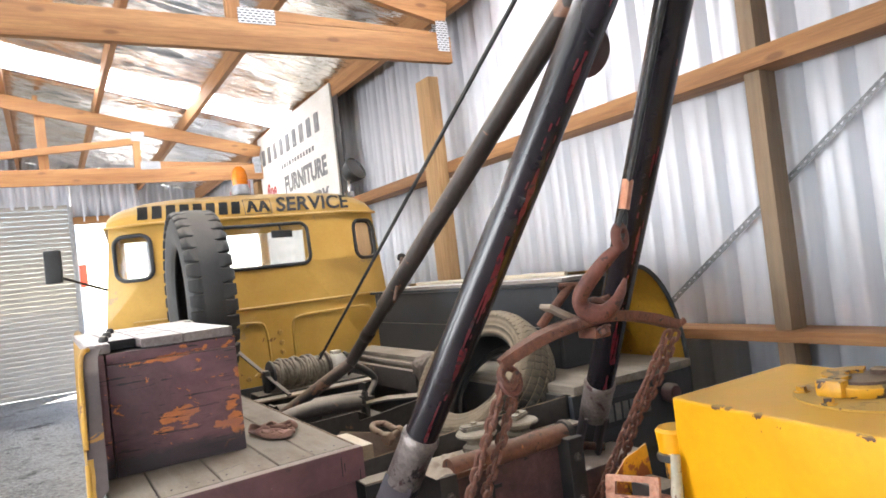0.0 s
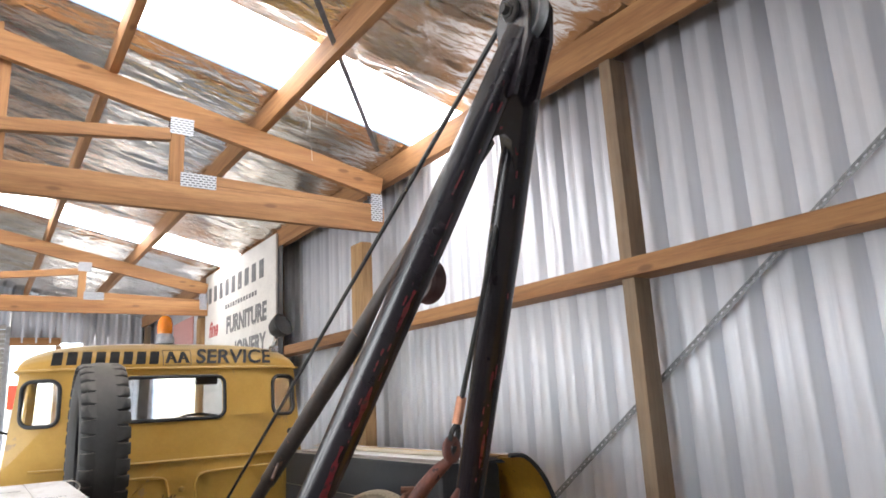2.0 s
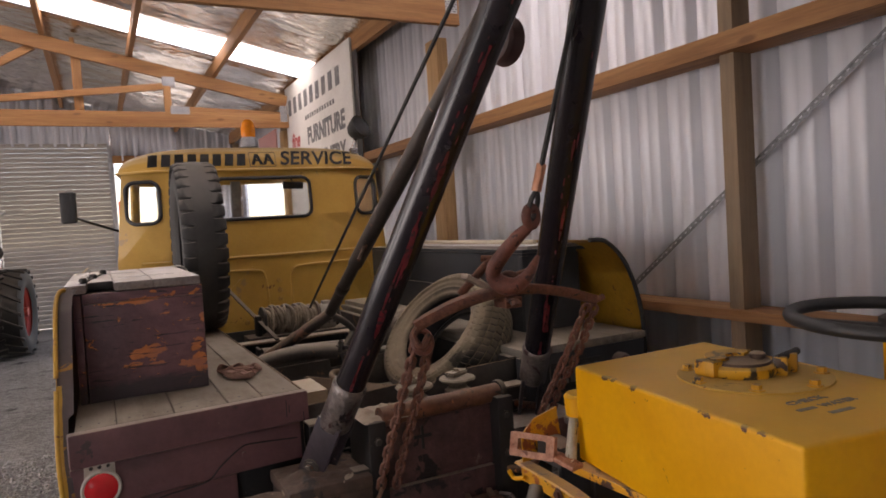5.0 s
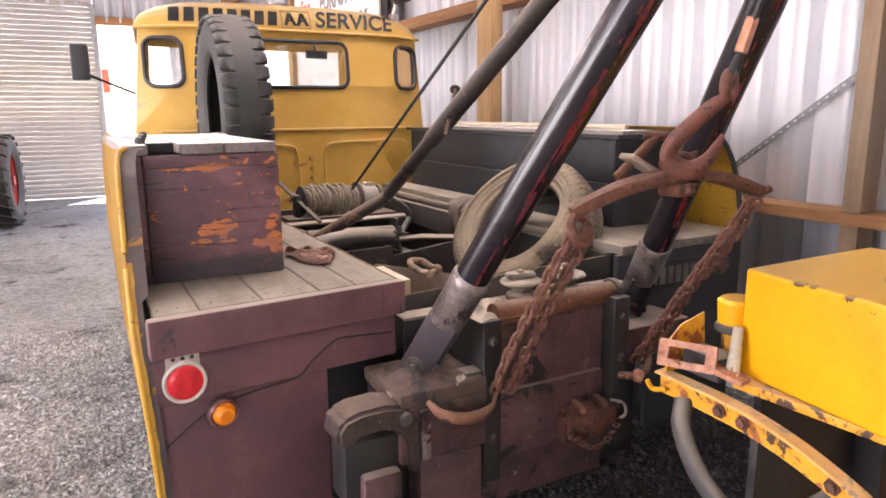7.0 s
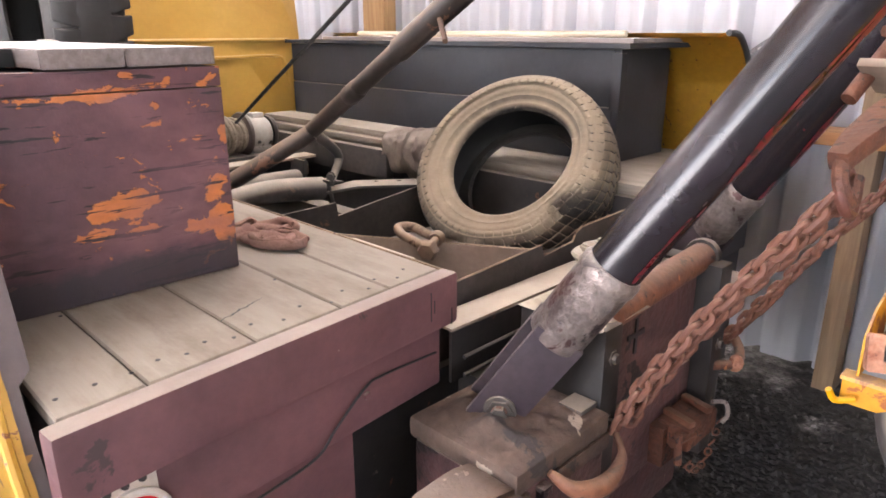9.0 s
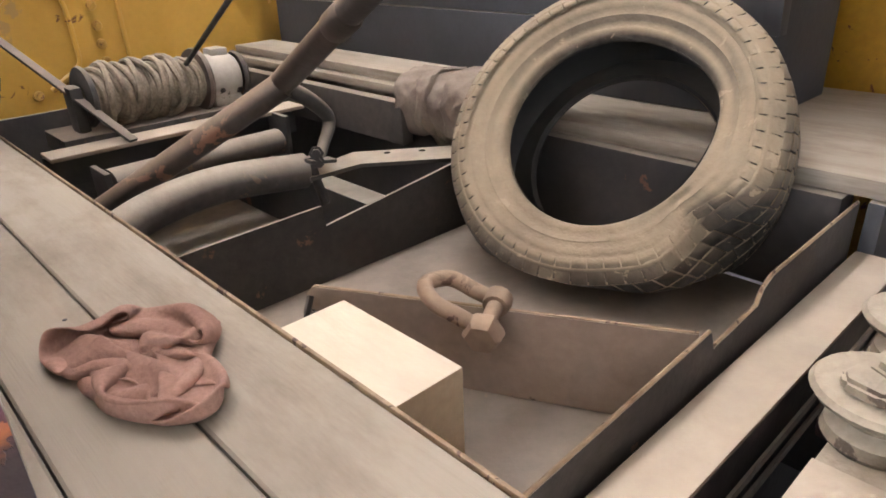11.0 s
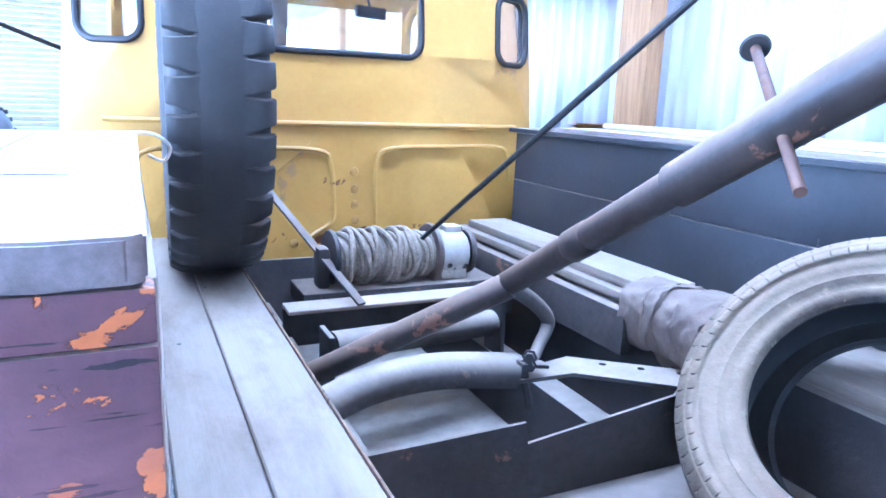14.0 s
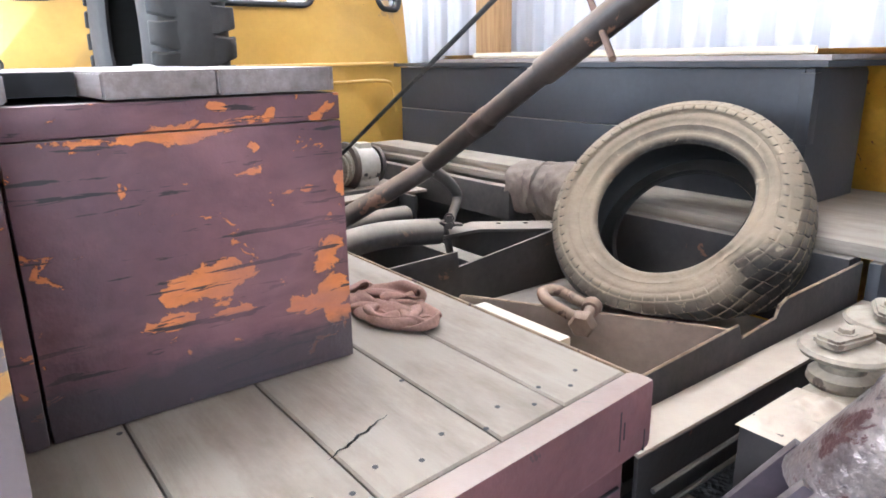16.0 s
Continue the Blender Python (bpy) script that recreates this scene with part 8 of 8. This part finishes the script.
def tractor_wheel(parent, centre, axis, R, W, rim_mat, lugs=20):
    m = axis_at(centre, axis)
    hw = W / 2
    w = part("wheel", lathed([(R * 0.56, -hw * 0.8), (R * 0.68, -hw), (R * 0.86, -hw * 0.97), (R * 0.94, -hw * 0.8), (R * 0.955, 0), (R * 0.94, hw * 0.8), (R * 0.86, hw * 0.97), (R * 0.68, hw), (R * 0.56, hw * 0.8)], m, 40), TRACTYRE, parent, "dusty black tractor tyre")
    part("rim", lathed([(R * 0.575, hw * 0.82), (R * 0.59, hw * 0.72), (R * 0.52, hw * 0.55), (R * 0.50, hw * 0.1), (R * 0.24, hw * 0.2), (R * 0.2, hw * 0.5), (0, hw * 0.52)], m, 32), rim_mat, w, "painted steel rim")
    part("hub", lathed([(0, hw * 0.9), (R * 0.10, hw * 0.88), (R * 0.12, hw * 0.5), (0, hw * 0.5)], m, 14), rim_mat, w)
    for i in range(6):
        a = 2 * math.pi * i / 6
        bm = bmesh.new()
        bolt(bm, m @ Vector((R * 0.33 * math.cos(a), R * 0.33 * math.sin(a), hw * 0.16)), axis, 0.018, 0.03)
        part("wheel_nut", bm, DARKSTEEL, w)
    for i in range(lugs):
        for s in (-1, 1):
            bm = bmesh.new()
            a = 2 * math.pi * (i + 0.25 * s) / lugs
            box(bm, -R * 0.038, R * 0.038, -0.01, hw * 1.0, 0, R * 0.055, 0.004)
            for v in bm.verts:
                if v.co.y > hw * 0.7:
                    v.co.z -= R * 0.05
            bmesh.ops.transform(bm, matrix=m @ Matrix.Rotation(a, 4, "Z") @ Matrix(((0, 0, 1, R * 0.945), (1, 0.55, 0, 0), (0, s, 0, 0), (0, 0, 0, 1))), verts=bm.verts)
            bmesh.ops.recalc_face_normals(bm, faces=bm.faces)
            part("lug", bm, TRACTYRE, w)
    return w


tr = thing("tractor", (-1.3, 9.3, G), "old red tractor with dusty lugged wheels and cream mudguards", "tractor")
tractor_wheel(tr, (-0.78, 9.25, G + 0.53), (1, -0.10, 0), 0.53, 0.40, REDPAINT)
tractor_wheel(tr, (-2.05, 9.25, G + 0.53), (-1, 0, 0), 0.53, 0.40, REDPAINT)
bm = bmesh.new()
for x0, x1 in ((-1.06, -0.86),):
    rows = [[bm.verts.new((x, 9.25 + 0.60 * math.cos(a), G + 0.53 + 0.60 * math.sin(a))) for x in (x0, (x0 + x1) / 2, x1)] for a in (math.radians(70 + 10 * i) for i in range(11))]
    for a, b in zip(rows, rows[1:]):
        for i in range(2):
            bm.faces.new((a[i], a[i + 1], b[i + 1], b[i]))
bmesh.ops.solidify(bm, geom=bm.faces[:], thickness=0.012)
bmesh.ops.recalc_face_normals(bm, faces=bm.faces)
part("mudguard", bm, PALERIM, tr, "dirty cream mudguard", 60)
part("work_lamp", lathed([(0, -0.06), (0.06, -0.055), (0.085, 0.0), (0.09, 0.04), (0.08, 0.045), (0, 0.035)], axis_at((-0.87, 9.0, 1.34), (0.1, -1, 0)), 20), DARKSTEEL, tr, "round dark work lamp")
part("exhaust", tubed(arc([(-0.84, 9.3, 1.15), (-0.84, 9.3, 1.6), (-0.83, 9.3, 1.76), (-0.76, 9.3, 1.82)]), 0.022, 10), CHROME, tr, "thin bent exhaust pipe")
part("bonnet", boxed(-1.62, -1.20, 9.9, 11.2, 0.85, 1.22, 0.06), REDPAINT, tr, "dull red bonnet")
part("transmission", boxed(-1.58, -1.24, 8.7, 10.4, 0.45, 0.86, 0.05), DARKSTEEL, tr, "greasy dark gearbox casing")
part("fuel_tank", boxed(-1.66, -1.12, 9.5, 9.9, 0.95, 1.26, 0.05), REDPAINT, tr, "red tank behind the bonnet")
part("seat", lathed([(0, 0), (0.16, 0.01), (0.2, 0.05), (0.21, 0.09), (0.19, 0.07), (0.1, 0.03), (0, 0.025)], Matrix.Translation((-1.4, 8.75, 1.02)), 20), REDPAINT, tr, "pressed steel seat")
part("seat_post", tubed([(-1.4, 8.85, 0.8), (-1.4, 8.75, 1.03)], 0.025, 8), DARKSTEEL, tr)
tm2 = axis_at((-1.40, 9.35, 1.38), (0, -0.35, 1))
wheel_ring = part("steering_ring", tubed([tm2 @ Vector((0.21 * math.cos(a), 0.21 * math.sin(a), 0)) for a in (2 * math.pi * i / 28 for i in range(28))], 0.012, 8, closed=True), BLACK, tr, "thin black steering wheel")
for i in range(3):
    a = 2 * math.pi * i / 3
    part("spoke", tubed([tm2 @ Vector((0.21 * math.cos(a), 0.21 * math.sin(a), 0)), tm2 @ Vector((0, 0, -0.03))], 0.007, 6), BLACK, wheel_ring)
part("column", tubed([tm2 @ Vector((0, 0, -0.02)), (-1.40, 9.6, 1.1)], 0.02, 8), DARKSTEEL, tr)
part("drawbar", boxed(-1.75, -1.05, 8.45, 8.55, 0.42, 0.48, 0.01), DARKSTEEL, tr)
for x in (-0.62, -2.2):
    tractor_wheel(tr, (x - 0.2, 11.1, G + 0.33), (1 if x > -1 else -1, 0, 0), 0.33, 0.16, PALERIM, 4)

tr2 = thing("tractor", (-1.6, 6.4, G), "grey tractor with big lugged wheels and cream rims", "tractor")
tractor_wheel(tr2, (-0.93, 6.42, G + 0.56), (1, -0.12, 0), 0.56, 0.36, PALERIM)
tractor_wheel(tr2, (-2.2, 6.42, G + 0.56), (-1, 0, 0), 0.56, 0.36, PALERIM)
tractor_wheel(tr2, (-1.06, 8.35, G + 0.30), (1, -0.1, 0), 0.30, 0.14, PALERIM, 4)
tractor_wheel(tr2, (-2.1, 8.35, G + 0.30), (-1, 0, 0), 0.30, 0.14, PALERIM, 4)
part("transmission", boxed(-1.75, -1.35, 6.0, 8.5, 0.45, 0.95, 0.06), WELL, tr2, "dusty grey casing")
part("bonnet", boxed(-1.72, -1.38, 7.2, 8.55, 0.955, 1.15, 0.06), WELL, tr2, "dusty grey bonnet")
part("front_axle", tubed([(-2.05, 8.35, 0.38), (-1.1, 8.35, 0.38)], 0.04, 10), DARKSTEEL, tr2)
part("rear_axle", tubed([(-2.1, 6.42, 0.64), (-1.0, 6.42, 0.64)], 0.07, 12), DARKSTEEL, tr2)
